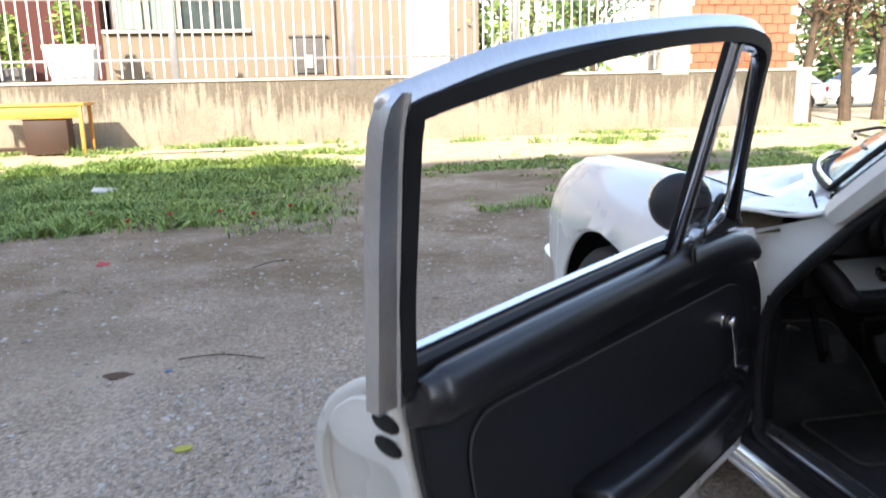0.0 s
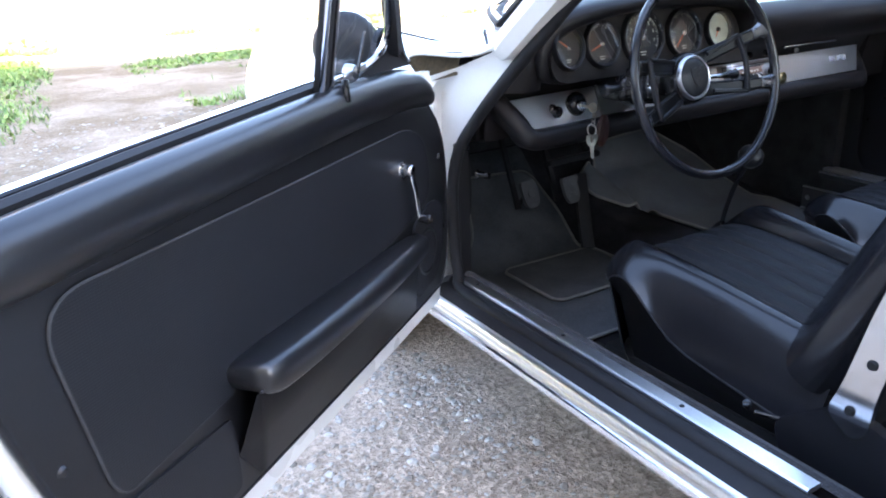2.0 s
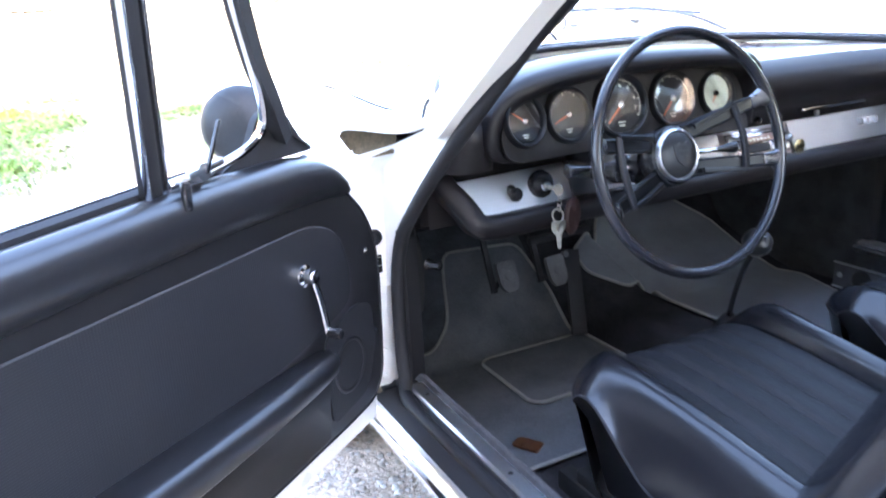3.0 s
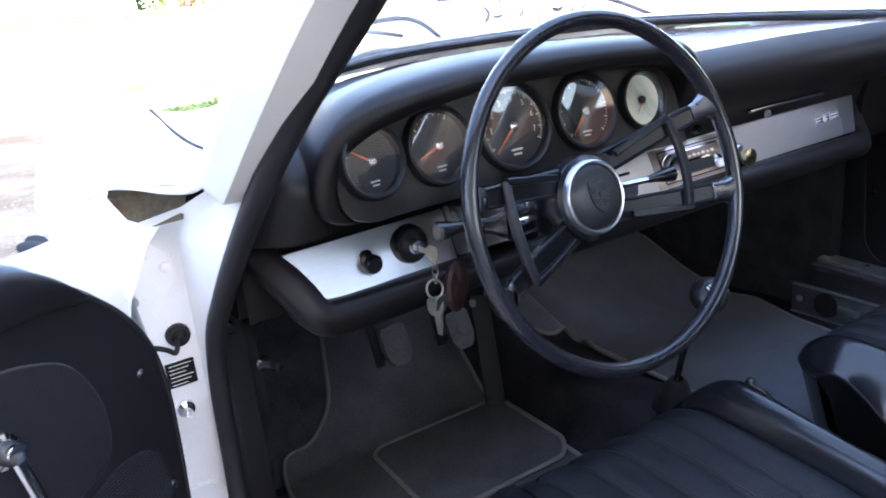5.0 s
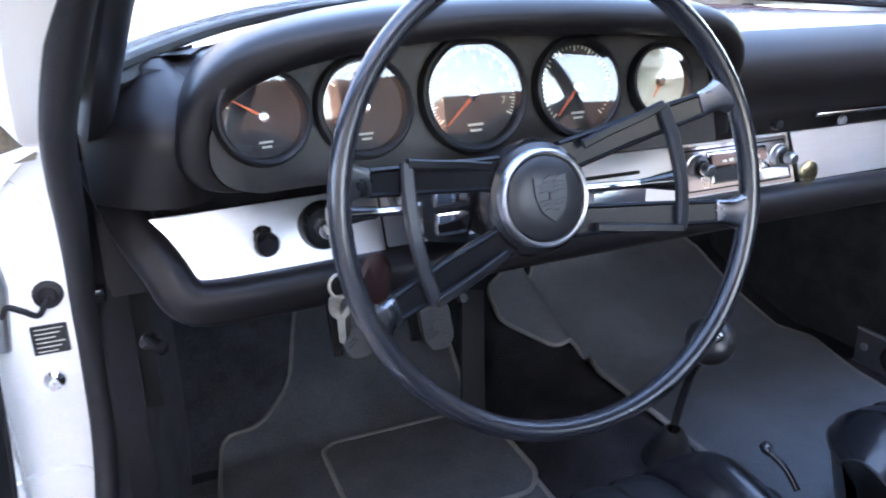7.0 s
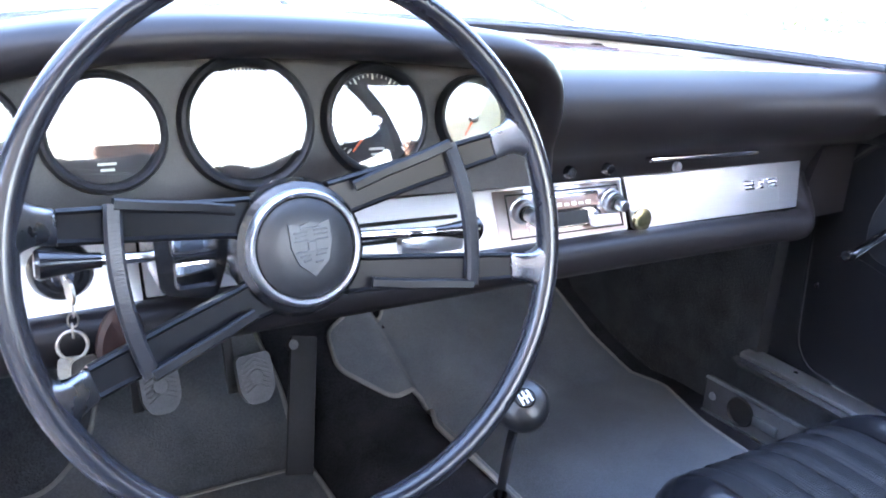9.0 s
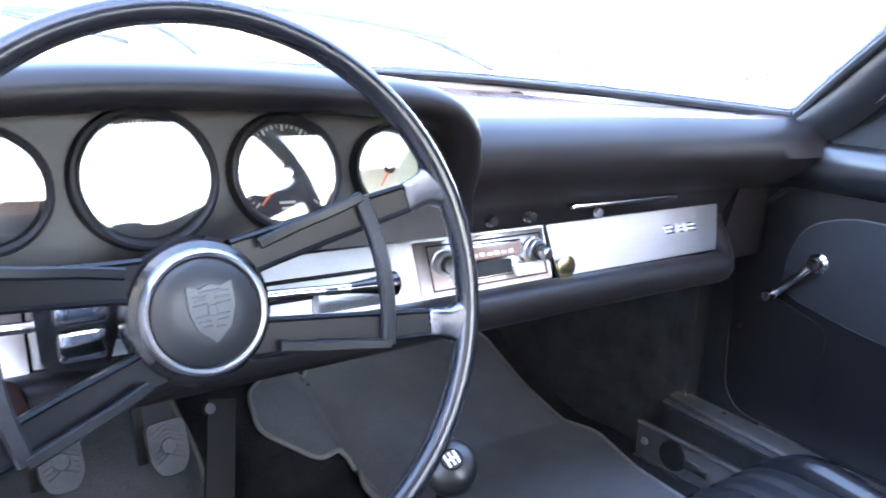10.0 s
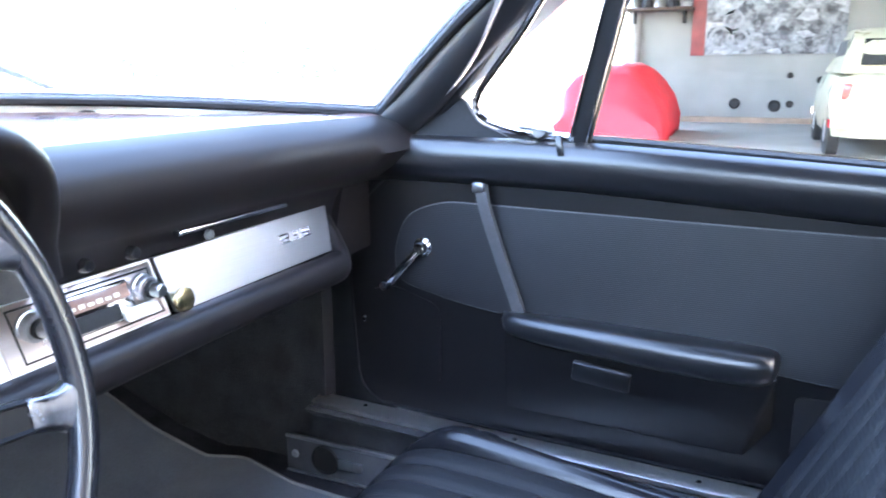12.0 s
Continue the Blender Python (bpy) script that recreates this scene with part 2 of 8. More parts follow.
def spline(pts, n, closed=False):
    """n points on a smooth curve through pts."""
    p = [Vector(q) for q in pts]
    k = len(p)
    segs = k if closed else k - 1
    out = []
    count = n if closed else n - 1
    for i in range(n):
        s = i / count * segs
        j = min(int(s), segs - 1)
        f = s - j
        if closed:
            a, b, c, d = p[(j - 1) % k], p[j % k], p[(j + 1) % k], p[(j + 2) % k]
        else:
            b, c = p[j], p[j + 1]
            a = p[j - 1] if j > 0 else b * 2 - c
            d = p[j + 2] if j + 2 < k else c * 2 - b
        out.append(0.5 * ((2 * b) + (c - a) * f + (2 * a - 5 * b + 4 * c - d) * f * f + (3 * b - a - 3 * c + d) * f ** 3))
    return out


def dense(rows, n):
    """The same skin with n rows, smooth along its length."""
    cols = [spline([r[j] for r in rows], n) for j in range(len(rows[0]))]
    return [[c[i] for c in cols] for i in range(n)]


def grid(rows, wrap_row=False, wrap_col=False, caps=False):
    """A skin of quads over rows of points."""
    bm = bmesh.new()
    vs = [[bm.verts.new(p) for p in r] for r in rows]
    n, m = len(vs), len(vs[0])
    for i in range(n if wrap_col else n - 1):
        for j in range(m if wrap_row else m - 1):
            a, b, c, d = vs[i][j], vs[i][(j + 1) % m], vs[(i + 1) % n][(j + 1) % m], vs[(i + 1) % n][j]
            bm.faces.new((a, b, c, d))
    if caps:
        bm.faces.new(vs[0])
        bm.faces.new(list(reversed(vs[-1])))
    return bm


def ring(n, rx, ry=None):
    ry = ry or rx
    return [(rx * math.cos(2 * math.pi * i / n), ry * math.sin(2 * math.pi * i / n)) for i in range(n)]


def sweep(path, section, up=None, closed=False, caps=True, grow=None):
    """A section of (side, up) offsets carried along a path."""
    p = [Vector(q) for q in path]
    n = len(p)
    rows, last = [], None
    for i in range(n):
        a, b = (p[i - 1] if (i or closed) else p[i]), (p[(i + 1) % n] if (i < n - 1 or closed) else p[i])
        t = (b - a).normalized()
        if up is not None:
            s = t.cross(Vector(up)).normalized()
        elif last is None:
            s = t.orthogonal().normalized()
        else:
            s = (last - t * last.dot(t)).normalized()
        last = s
        w = s.cross(t).normalized()
        g = grow[i] if grow else 1.0
        rows.append([p[i] + s * (x * g) + w * (y * g) for x, y in section])
    return grid(rows, wrap_row=True, wrap_col=closed, caps=caps and not closed)


def tube(path, r, seg=12, closed=False, grow=None):
    return sweep(path, ring(seg, r), closed=closed, grow=grow)


def lathe(profile, origin, axis, seg=40):
    """A profile of (radius, height) turned round an axis."""
    q = Vector((0, 0, 1)).rotation_difference(Vector(axis).normalized()).to_matrix().to_4x4()
    rows = []
    for r, h in profile:
        r = max(r, 1e-5)
        rows.append([Vector((r * math.cos(2 * math.pi * i / seg), r * math.sin(2 * math.pi * i / seg), h)) for i in range(seg)])
    bm = grid(rows, wrap_row=True)
    bmesh.ops.remove_doubles(bm, verts=bm.verts, dist=2e-5)
    return moved(bm, Matrix.Translation(origin) @ q)


def rounded(bm, width, seg=2, angle=30):
    es = [e for e in bm.edges if len(e.link_faces) == 2 and e.calc_face_angle(0) > radians(angle)]
    if width > 0 and es:
        bmesh.ops.bevel(bm, geom=es, offset=width, segments=seg, profile=0.5, affect="EDGES", clamp_overlap=True)
    return bm


def box(c, s, bev=0.002, seg=2, m=None):
    bm = bmesh.new()
    bmesh.ops.create_cube(bm, size=1.0)
    moved(bm, Matrix.Diagonal((*s, 1)))
    rounded(bm, bev, seg)
    moved(bm, (m or Matrix()) @ Matrix.Translation(c) if m else Matrix.Translation(c))
    return bm


def prism(outline, depth, m=None, bev=0.0, seg=2, z0=0.0):
    """A flat outline of (x, y) given a thickness along z."""
    bm = bmesh.new()
    a = [bm.verts.new((x, y, z0)) for x, y in outline]
    b = [bm.verts.new((x, y, z0 + depth)) for x, y in outline]
    n = len(a)
    bm.faces.new(list(reversed(a)))
    bm.faces.new(b)
    for i in range(n):
        bm.faces.new((a[i], a[(i + 1) % n], b[(i + 1) % n], b[i]))
    rounded(bm, bev, seg, 50)
    return moved(bm, m) if m else bm


def bar(p, q, w, h, bev=0.001, up=(0, 0, 1)):
    """A straight bar of section w by h between two points."""
    p, q = Vector(p), Vector(q)
    t = (q - p).normalized()
    s = t.cross(Vector(up)).normalized()
    u = s.cross(t)
    m = Matrix((s, t, u)).transposed().to_4x4()
    return moved(box((0, 0, 0), (w, (q - p).length, h), bev), Matrix.Translation((p + q) / 2) @ m)


def smooth_outline(pts, n=48):
    return [(p.x, p.y) for p in spline([(x, y, 0) for x, y in pts], n, True)]


def round_poly(pts, r, k=5):
    """A polygon of (x, y) with its corners rounded by r."""
    out = []
    n = len(pts)
    for i in range(n):
        a, b, c = Vector(pts[i - 1]), Vector(pts[i]), Vector(pts[(i + 1) % n])
        rr = min(r, (a - b).length * 0.45, (c - b).length * 0.45)
        s, e = b + (a - b).normalized() * rr, b + (c - b).normalized() * rr
        for j in range(k + 1):
            f = j / k
            out.append(tuple((1 - f) ** 2 * s + 2 * f * (1 - f) * b + f * f * e))
    return out


BASE = {}


def thing(name, at, label, category, group="", kind=""):
    ob = new(name)
    ob.location = at
    ob.empty_display_size = 0.1
    BASE[ob.name] = Vector(at)
    return tagged(ob, label, category, group, kind)


def solid(name, bm, material, sharp=38):
    bmesh.ops.recalc_face_normals(bm, faces=bm.faces)
    me = bpy.data.meshes.new(name)
    bm.to_mesh(me)
    bm.free()
    for f in (material if isinstance(material, (list, tuple)) else [material]):
        me.materials.append(f)
    me.polygons.foreach_set("use_smooth", [True] * len(me.polygons))
    me.set_sharp_from_angle(angle=radians(sharp))
    return new(name, me)


def part(name, bm, material, parent, label="", sharp=38):
    """One mesh, in world coordinates, under a thing or a part."""
    ob = solid(name, bm, material, sharp)
    ob.parent = parent
    if parent.name in BASE:
        ob.matrix_parent_inverse = Matrix.Translation(-BASE[parent.name])
    return tagged(ob, label) if label else ob


def lone(name, bm, material, label, category, group="", kind="", sharp=38):
    """A thing of one mesh, with its origin at its base."""
    co = [v.co for v in bm.verts]
    lo, hi = Vector([min(c[i] for c in co) for i in range(3)]), Vector([max(c[i] for c in co) for i in range(3)])
    o = Vector(((lo.x + hi.x) / 2, (lo.y + hi.y) / 2, lo.z))
    moved(bm, Matrix.Translation(-o))
    ob = solid(name, bm, material, sharp)
    ob.location = o
    return tagged(ob, label, category, group, kind)


def letters(text, size, m, material, parent, name="numerals"):
    """Text of the built-in font as a flat mesh."""
    cu = bpy.data.curves.new("text", "FONT")
    cu.body, cu.size, cu.extrude, cu.align_x, cu.align_y = text, size, 0.0002, "CENTER", "CENTER"
    tmp = bpy.data.objects.new("text", cu)
    scene.collection.objects.link(tmp)
    me = bpy.data.meshes.new_from_object(tmp.evaluated_get(bpy.context.evaluated_depsgraph_get()))
    bpy.data.objects.remove(tmp)
    bm = bmesh.new()
    bm.from_mesh(me)
    bpy.data.meshes.remove(me)
    return moved(bm, m)


def smoothstep(a, b, x):
    t = min(max((x - a) / (b - a), 0.0), 1.0)
    return t * t * (3 - 2 * t)


# ---------------------------------------------------------------- the car: body
car = thing("car", (0, -0.3, 0), "white classic rear-engined coupe with its driver's door open, on gravel", "car")


def both_sides(name, make, material, label="", sharp=38):
    """The same part for the left side and, mirrored, for the right."""
    part(name, make(), material, car, label, sharp)
    part(name, moved(make(), Matrix.Diagonal((-1, 1, 1, 1))), material, car, label, sharp)


def lerp_table(tab, y):
    """A value between rows of (y, value)."""
    if y <= tab[0][0]:
        return tab[0][1]
    for (a, u), (b, v) in zip(tab, tab[1:]):
        if y <= b:
            f = smoothstep(0, 1, (y - a) / (b - a)) * 0.3 + (y - a) / (b - a) * 0.7
            return u + (v - u) * f
    return tab[-1][1]


WS = 0.64  # half the width of the windscreen's foot


def screen_y(x):
    return 0.43 - 0.43 * min(1.0, abs(x) / WS) ** 3.2


def screen_z(x):
    return 0.913 - 0.032 * min(1.0, abs(x) / WS) ** 3


ARCH_Y, ARCH_R, AXLE_Z = 0.79, 0.362, 0.305
HOOD_Z = [(0.1, 0.868), (0.3, 0.885), (0.46, 0.888), (0.7, 0.855), (0.95, 0.80), (1.2, 0.725), (1.45, 0.63), (1.62, 0.54)]
CROWN_Z = [(0.1, 0.838), (0.4, 0.846), (0.7, 0.850), (0.95, 0.850), (1.20, 0.846), (1.34, 0.834), (1.42, 0.81), (1.48, 0.76), (1.53, 0.68), (1.57, 0.58), (1.62, 0.46)]
SIDE_X = [(0.1, 0.795), (0.5, 0.805), (0.85, 0.812), (1.1, 0.800), (1.28, 0.778), (1.40, 0.742), (1.48, 0.695), (1.56, 0.61), (1.62, 0.50)]


def fender_row(y):
    x_in = WS * max(0.0, (0.43 - y) / 0.43) ** (1 / 3.2) + 0.012 if y < 0.43 else 0.0
    zh, zc, xo = lerp_table(HOOD_Z, y), lerp_table(CROWN_Z, y), lerp_table(SIDE_X, y)
    zb = 0.24 + 0.075 * (1 - smoothstep(0.32, 0.48, y))
    d = abs(y - ARCH_Y)
    if d < ARCH_R:
        zb = max(zb, AXLE_Z + math.sqrt(ARCH_R ** 2 - d ** 2))
    k = xo / 0.805
    span = 0.50 * k - x_in
    pts = [(x_in + span * f, zh - 0.012 * f) for f in (0, 0.35, 0.7)]
    pts += [(0.50 * k, min(zh - 0.012, zc + 0.01)), (0.555 * k, zc - 0.010 + 0.3 * max(0, zh - zc) * 0.4), (0.61 * k, zc), (0.665 * k, zc - 0.008), (0.715 * k, zc - 0.032), (0.758 * k, zc - 0.075), (0.788 * k, zc - 0.135)]
    zs = zc - 0.20
    pts += [(xo, min(zs, zc - 0.15) if zs > zb else max(zb + 0.004, zc - 0.2))]
    top = pts[-1][1]
    for f in (0.33, 0.66, 1.0):
        pts.append((xo - 0.012 * f * f, top + (zb - top) * f))
    return [Vector((-x, y, z)) for x, z in pts]


ys = sorted(set([0.12, 0.16, 0.2, 0.26, 0.32, 0.38, 0.428, 0.45] + [ARCH_Y + ARCH_R * math.sin(a * math.pi / 2) for a in [-1.0, -0.98] + [i / 12 for i in range(-11, 12)] + [0.98, 1.0]] + [1.2, 1.24, 1.28, 1.32, 1.36, 1.4, 1.44, 1.48, 1.52, 1.56, 1.6, 1.62]))
both_sides("front_wing", lambda: grid([fender_row(y) for y in ys]), WHITE_PAINT, "white front wing and half of the bonnet", 50)
# rolled lip of the wheel arch
lip = [Vector((-lerp_table(SIDE_X, ARCH_Y + (ARCH_R + 0.002) * math.sin(a)) + 0.016, ARCH_Y + (ARCH_R + 0.002) * math.sin(a), AXLE_Z + (ARCH_R + 0.002) * math.cos(a))) for a in [radians(-97 + 194 * i / 40) for i in range(41)]]
both_sides("wheel_arch_lip", lambda: tube(lip, 0.008, 8), WHITE_PAINT)
# dark inside of the front wheel housing and nose
both_sides("wheel_housing", lambda: lathe([(0.38, 0.0), (0.40, 0.02), (0.40, 0.112), (0.0, 0.112)], (-0.775, ARCH_Y, AXLE_Z + 0.02), (1, 0, 0), 32), DARK)
# shut line between bonnet and wing, and across the scuttle
def wing_z(x, y):
    """The height of the left wing's skin at (x, y)."""
    row = fender_row(y)
    for a, b in zip(row, row[1:]):
        if b.x <= x <= a.x:
            return a.z + (b.z - a.z) * (a.x - x) / max(1e-6, a.x - b.x)
    return row[0].z


seam = [(x, y, wing_z(x, y) + 0.0005) for x, y in ((-0.606, 0.14), (-0.622, 0.20), (-0.630, 0.30), (-0.620, 0.45), (-0.595, 0.65), (-0.565, 0.85), (-0.53, 1.05), (-0.49, 1.25), (-0.45, 1.40))]
seam_b = [(-0.606, 0.14, wing_z(-0.606, 0.14) + 0.0005), (-0.630, 0.100, 0.871), (-0.662, 0.050, 0.868), (-0.700, -0.015, 0.853)]
both_sides("bonnet_seam", lambda: tube(spline(seam, 30), 0.0028, 6), DARK)
both_sides("wing_seam", lambda: tube(spline(seam_b, 16), 0.0028, 6), DARK)
# scuttle corner between the cowl, the wing and the windscreen pillar
def scuttle_corner():
    rim_xs = [-0.50 - 0.14 * i / 10 for i in range(11)]
    inner_row = [Vector((x * 1.016, screen_y(x) + 0.016, screen_z(x) - 0.012)) for x in rim_xs]
    outer_row = [Vector((-0.58 - 0.115 * (i / 10) ** 0.8, 0.30 - 0.315 * i / 10, 0.0)) for i in range(11)]
    for q in outer_row:
        q.z = (wing_z(q.x, q.y) if q.y >= 0.12 else wing_z(q.x, 0.12) + (0.852 - wing_z(q.x, 0.12)) * min(1.0, (0.12 - q.y) / 0.12)) - 0.004
    return grid([[a.lerp(b, f) for a, b in zip(inner_row, outer_row)] for f in (0, 0.35, 0.7, 1.0)])


both_sides("scuttle_corner", scuttle_corner, WHITE_PAINT, "white scuttle corner", 60)
# bumper wrapped round the nose
bump_path = spline([(-0.742, 1.20, 0.43), (-0.732, 1.32, 0.43), (-0.690, 1.46, 0.43), (-0.57, 1.59, 0.43), (-0.33, 1.665, 0.43), (0, 1.69, 0.43)], 24)
bump_path += [Vector((-p.x, p.y, p.z)) for p in reversed(bump_path[:-1])]
bumper = part("front_bumper", sweep(bump_path, [(0.0, -0.055), (0.018, -0.05), (0.026, -0.02), (0.026, 0.02), (0.016, 0.045), (-0.01, 0.055), (-0.04, 0.05), (-0.04, -0.055)], up=(0, 0, 1)), FRAME_STEEL, car, "bright metal front bumper")
part("bumper_trim", sweep([p + Vector((0, 0, 0.0)) for p in bump_path], [(0.025, -0.011), (0.036, -0.008), (0.036, 0.008), (0.025, 0.011)], up=(0, 0, 1)), CHROME, bumper, "bright trim strip")
part("bumper_rubber", sweep([p + Vector((0, 0, -0.062)) for p in bump_path], [(0.0, -0.05), (0.012, -0.045), (0.012, 0.008), (-0.03, 0.008), (-0.03, -0.05)], up=(0, 0, 1)), WHITE_PAINT, bumper, "white lower valance")


def wheel(x, y, side):
    c = Vector((x, y, 0.305))
    ax = Vector((side, 0, 0))
    t = part("wheel", lathe([(0.0, 0.045), (0.10, 0.05), (0.155, 0.045), (0.175, 0.06), (0.19, 0.075), (0.196, 0.075), (0.196, -0.05), (0.0, -0.05)], c, ax, 40), STEEL, car, "silver steel wheel")
    part("tyre", lathe([(0.19, 0.072), (0.215, 0.083), (0.265, 0.086), (0.292, 0.078), (0.304, 0.062), (0.308, 0.03), (0.308, -0.03), (0.304, -0.062), (0.29, -0.08), (0.215, -0.083), (0.19, -0.07)], c, ax, 48), TYRE, t, "dusty black tyre")
    part("hubcap", lathe([(0.0, 0.075), (0.05, 0.072), (0.085, 0.06), (0.095, 0.048)], c, ax, 32), CHROME, t, "chrome hubcap")


for wx, wy, sd in ((-0.70, ARCH_Y, -1), (0.70, ARCH_Y, 1), (-0.69, -1.40, -1), (0.69, -1.40, 1)):
    wheel(wx, wy, sd)

# rear body: wings, tail and roof
def rear_row(y):
    top = lerp_table([(-2.45, 0.60), (-2.3, 0.70), (-2.0, 0.80), (-1.6, 0.86), (-1.2, 0.865), (-0.86, 0.845)], y)
    xo = lerp_table([(-2.45, 0.60), (-2.2, 0.74), (-1.8, 0.81), (-1.4, 0.82), (-1.0, 0.812), (-0.86, 0.808)], y)
    zb = 0.24
    if abs(y + 1.40) < 0.34:
        zb = max(zb, 0.305 + math.sqrt(0.34 ** 2 - (y + 1.40) ** 2) - 0.03)
    pts = [(xo - 0.15, top + 0.01), (xo - 0.10, top), (xo - 0.055, top - 0.03), (xo - 0.025, top - 0.09), (xo - 0.004, top - 0.2)]
    z1 = max(zb + 0.01, top - 0.2)
    pts[-1] = (xo - 0.004, z1)
    pts += [(xo, z1 + (zb - z1) * 0.4), (xo - 0.004, z1 + (zb - z1) * 0.75), (xo - 0.02, zb)]
    return [Vector((-x, y, z)) for x, z in pts]


both_sides("rear_wing", lambda: grid([rear_row(-0.90 - 1.55 * i / 30) for i in range(31)]), WHITE_PAINT, "white rear wing", 50)
part("engine_lid", grid([[Vector((x, y, lerp_table([(-2.46, 0.45), (-2.42, 0.62), (-2.2, 0.76), (-1.95, 0.87)], y) + 0.01 - 0.03 * (x / 0.7) ** 2)) for x in [0.66 * (i / 8 - 1) for i in range(17)]] for y in (-1.93, -2.05, -2.2, -2.32, -2.40, -2.46)]), WHITE_PAINT, car)


def roof_z(x, y):
    return lerp_table([(-1.95, 0.88), (-1.6, 1.085), (-1.3, 1.205), (-1.0, 1.265), (-0.75, 1.28), (-0.5, 1.255), (-0.36, 1.215)], y) - 0.075 * (abs(x) / 0.55) ** 2.6


def roof_half(y):
    return lerp_table([(-1.95, 0.60), (-1.4, 0.56), (-0.8, 0.555), (-0.36, 0.535)], y)


def roof_grid(dz, y0, y1, n):
    rows = []
    for i in range(n):
        y = y0 + (y1 - y0) * i / (n - 1)
        h = roof_half(y)
        rows.append([Vector((h * (j / 10 - 1), y - 0.04 * (1 - (j / 10 - 1) ** 2) * -1 * smoothstep(-0.6, -0.36, y), roof_z(h * (j / 10 - 1), y) + dz)) for j in range(21)])
    return grid(rows)


part("roof", roof_grid(0.0, -0.36, -1.22, 16), WHITE_PAINT, car)
part("headliner", roof_grid(-0.025, -0.38, -1.205, 16), HEADLINER, car, "dark vinyl headliner")
# rear window surround
for sx in (-1, 1):
    part("rear_pillar", sweep(spline([(sx * 0.56, -1.25, 1.13), (sx * 0.585, -1.5, 1.04), (sx * 0.62, -1.8, 0.93), (sx * 0.64, -1.98, 0.86)], 10), ring(8, 0.07, 0.04), up=(0, 0, 1)), WHITE_PAINT, car)
rear_glass = part("rear_window", grid([[Vector((0.56 * (j / 6 - 1), y, roof_z(0.56 * (j / 6 - 1), y) - 0.01)) for j in range(13)] for y in (-1.22, -1.36, -1.5, -1.65, -1.8, -1.94)]), DIMMED_GLASS, car, "rear window with a tint added to dim the cabin")
rear_glass.visible_shadow = False
# rear cabin: bench and bulkhead
part("rear_seat", joined(box((0, -1.22, 0.40), (1.16, 0.36, 0.16), 0.03, 3), box((0, -1.47, 0.58), (1.16, 0.12, 0.42), 0.03, 3, None)), VINYL, car, "black vinyl rear bench")
part("rear_shelf", box((0, -1.74, 0.80), (1.2, 0.46, 0.02), 0.004), BLACK_CARPET, car)
for sx in (-1, 1):
    part("rear_quarter_trim", joined(box((sx * 0.69, -1.25, 0.56), (0.03, 0.70, 0.60), 0.008)), VINYL, car)
    q = part("quarter_window", grid([[Vector((sx * (0.70 - 0.12 * f), y0 + (0.02 if y0 > -1.2 else 0.12) * f, 0.865 + 0.25 * f)) for y0 in (-1.02, -1.25, -1.50)] for f in (0, 0.5, 1.0)]), GLASS, car)
    q.visible_shadow = False
    part("door_pillar", sweep(spline([(sx * 0.755, -0.955, 0.36), (sx * 0.765, -0.975, 0.6), (sx * 0.735, -1.005, 0.83), (sx * 0.66, -1.03, 1.0), (sx * 0.575, -1.02, 1.17)], 16), [(-0.03, -0.03), (0.03, -0.03), (0.03, 0.03), (-0.03, 0.03)], up=(sx, 0, 0.2)), JAMB_PAINT, car, "white door pillar")

# sills
def sill_edge(y):
    return -0.756 - (0.085 - y) * 0.006


def strip_x(y, sg=1):
    return -0.697 + 0.012 * (y + 0.3) if sg > 0 else -0.648 - 0.06 * y


sill_ys = [0.135 - 1.095 * i / 24 for i in range(25)]
sill_sec = [(0.004, 0.330), (-0.002, 0.3355), (-0.009, 0.335), (-0.015, 0.331), (-0.019, 0.324), (-0.0185, 0.316), (-0.012, 0.311), (-0.008, 0.305), (0.0, 0.285), (0.05, 0.282), (0.09, 0.270), (0.11, 0.255)]
for sg in (1, -1):
    part("sill", grid([[Vector((sg * (sill_edge(y) + dx), y, z)) for dx, z in sill_sec] for y in sill_ys]), FRAME_STEEL, car, "satin metal sill under the door")
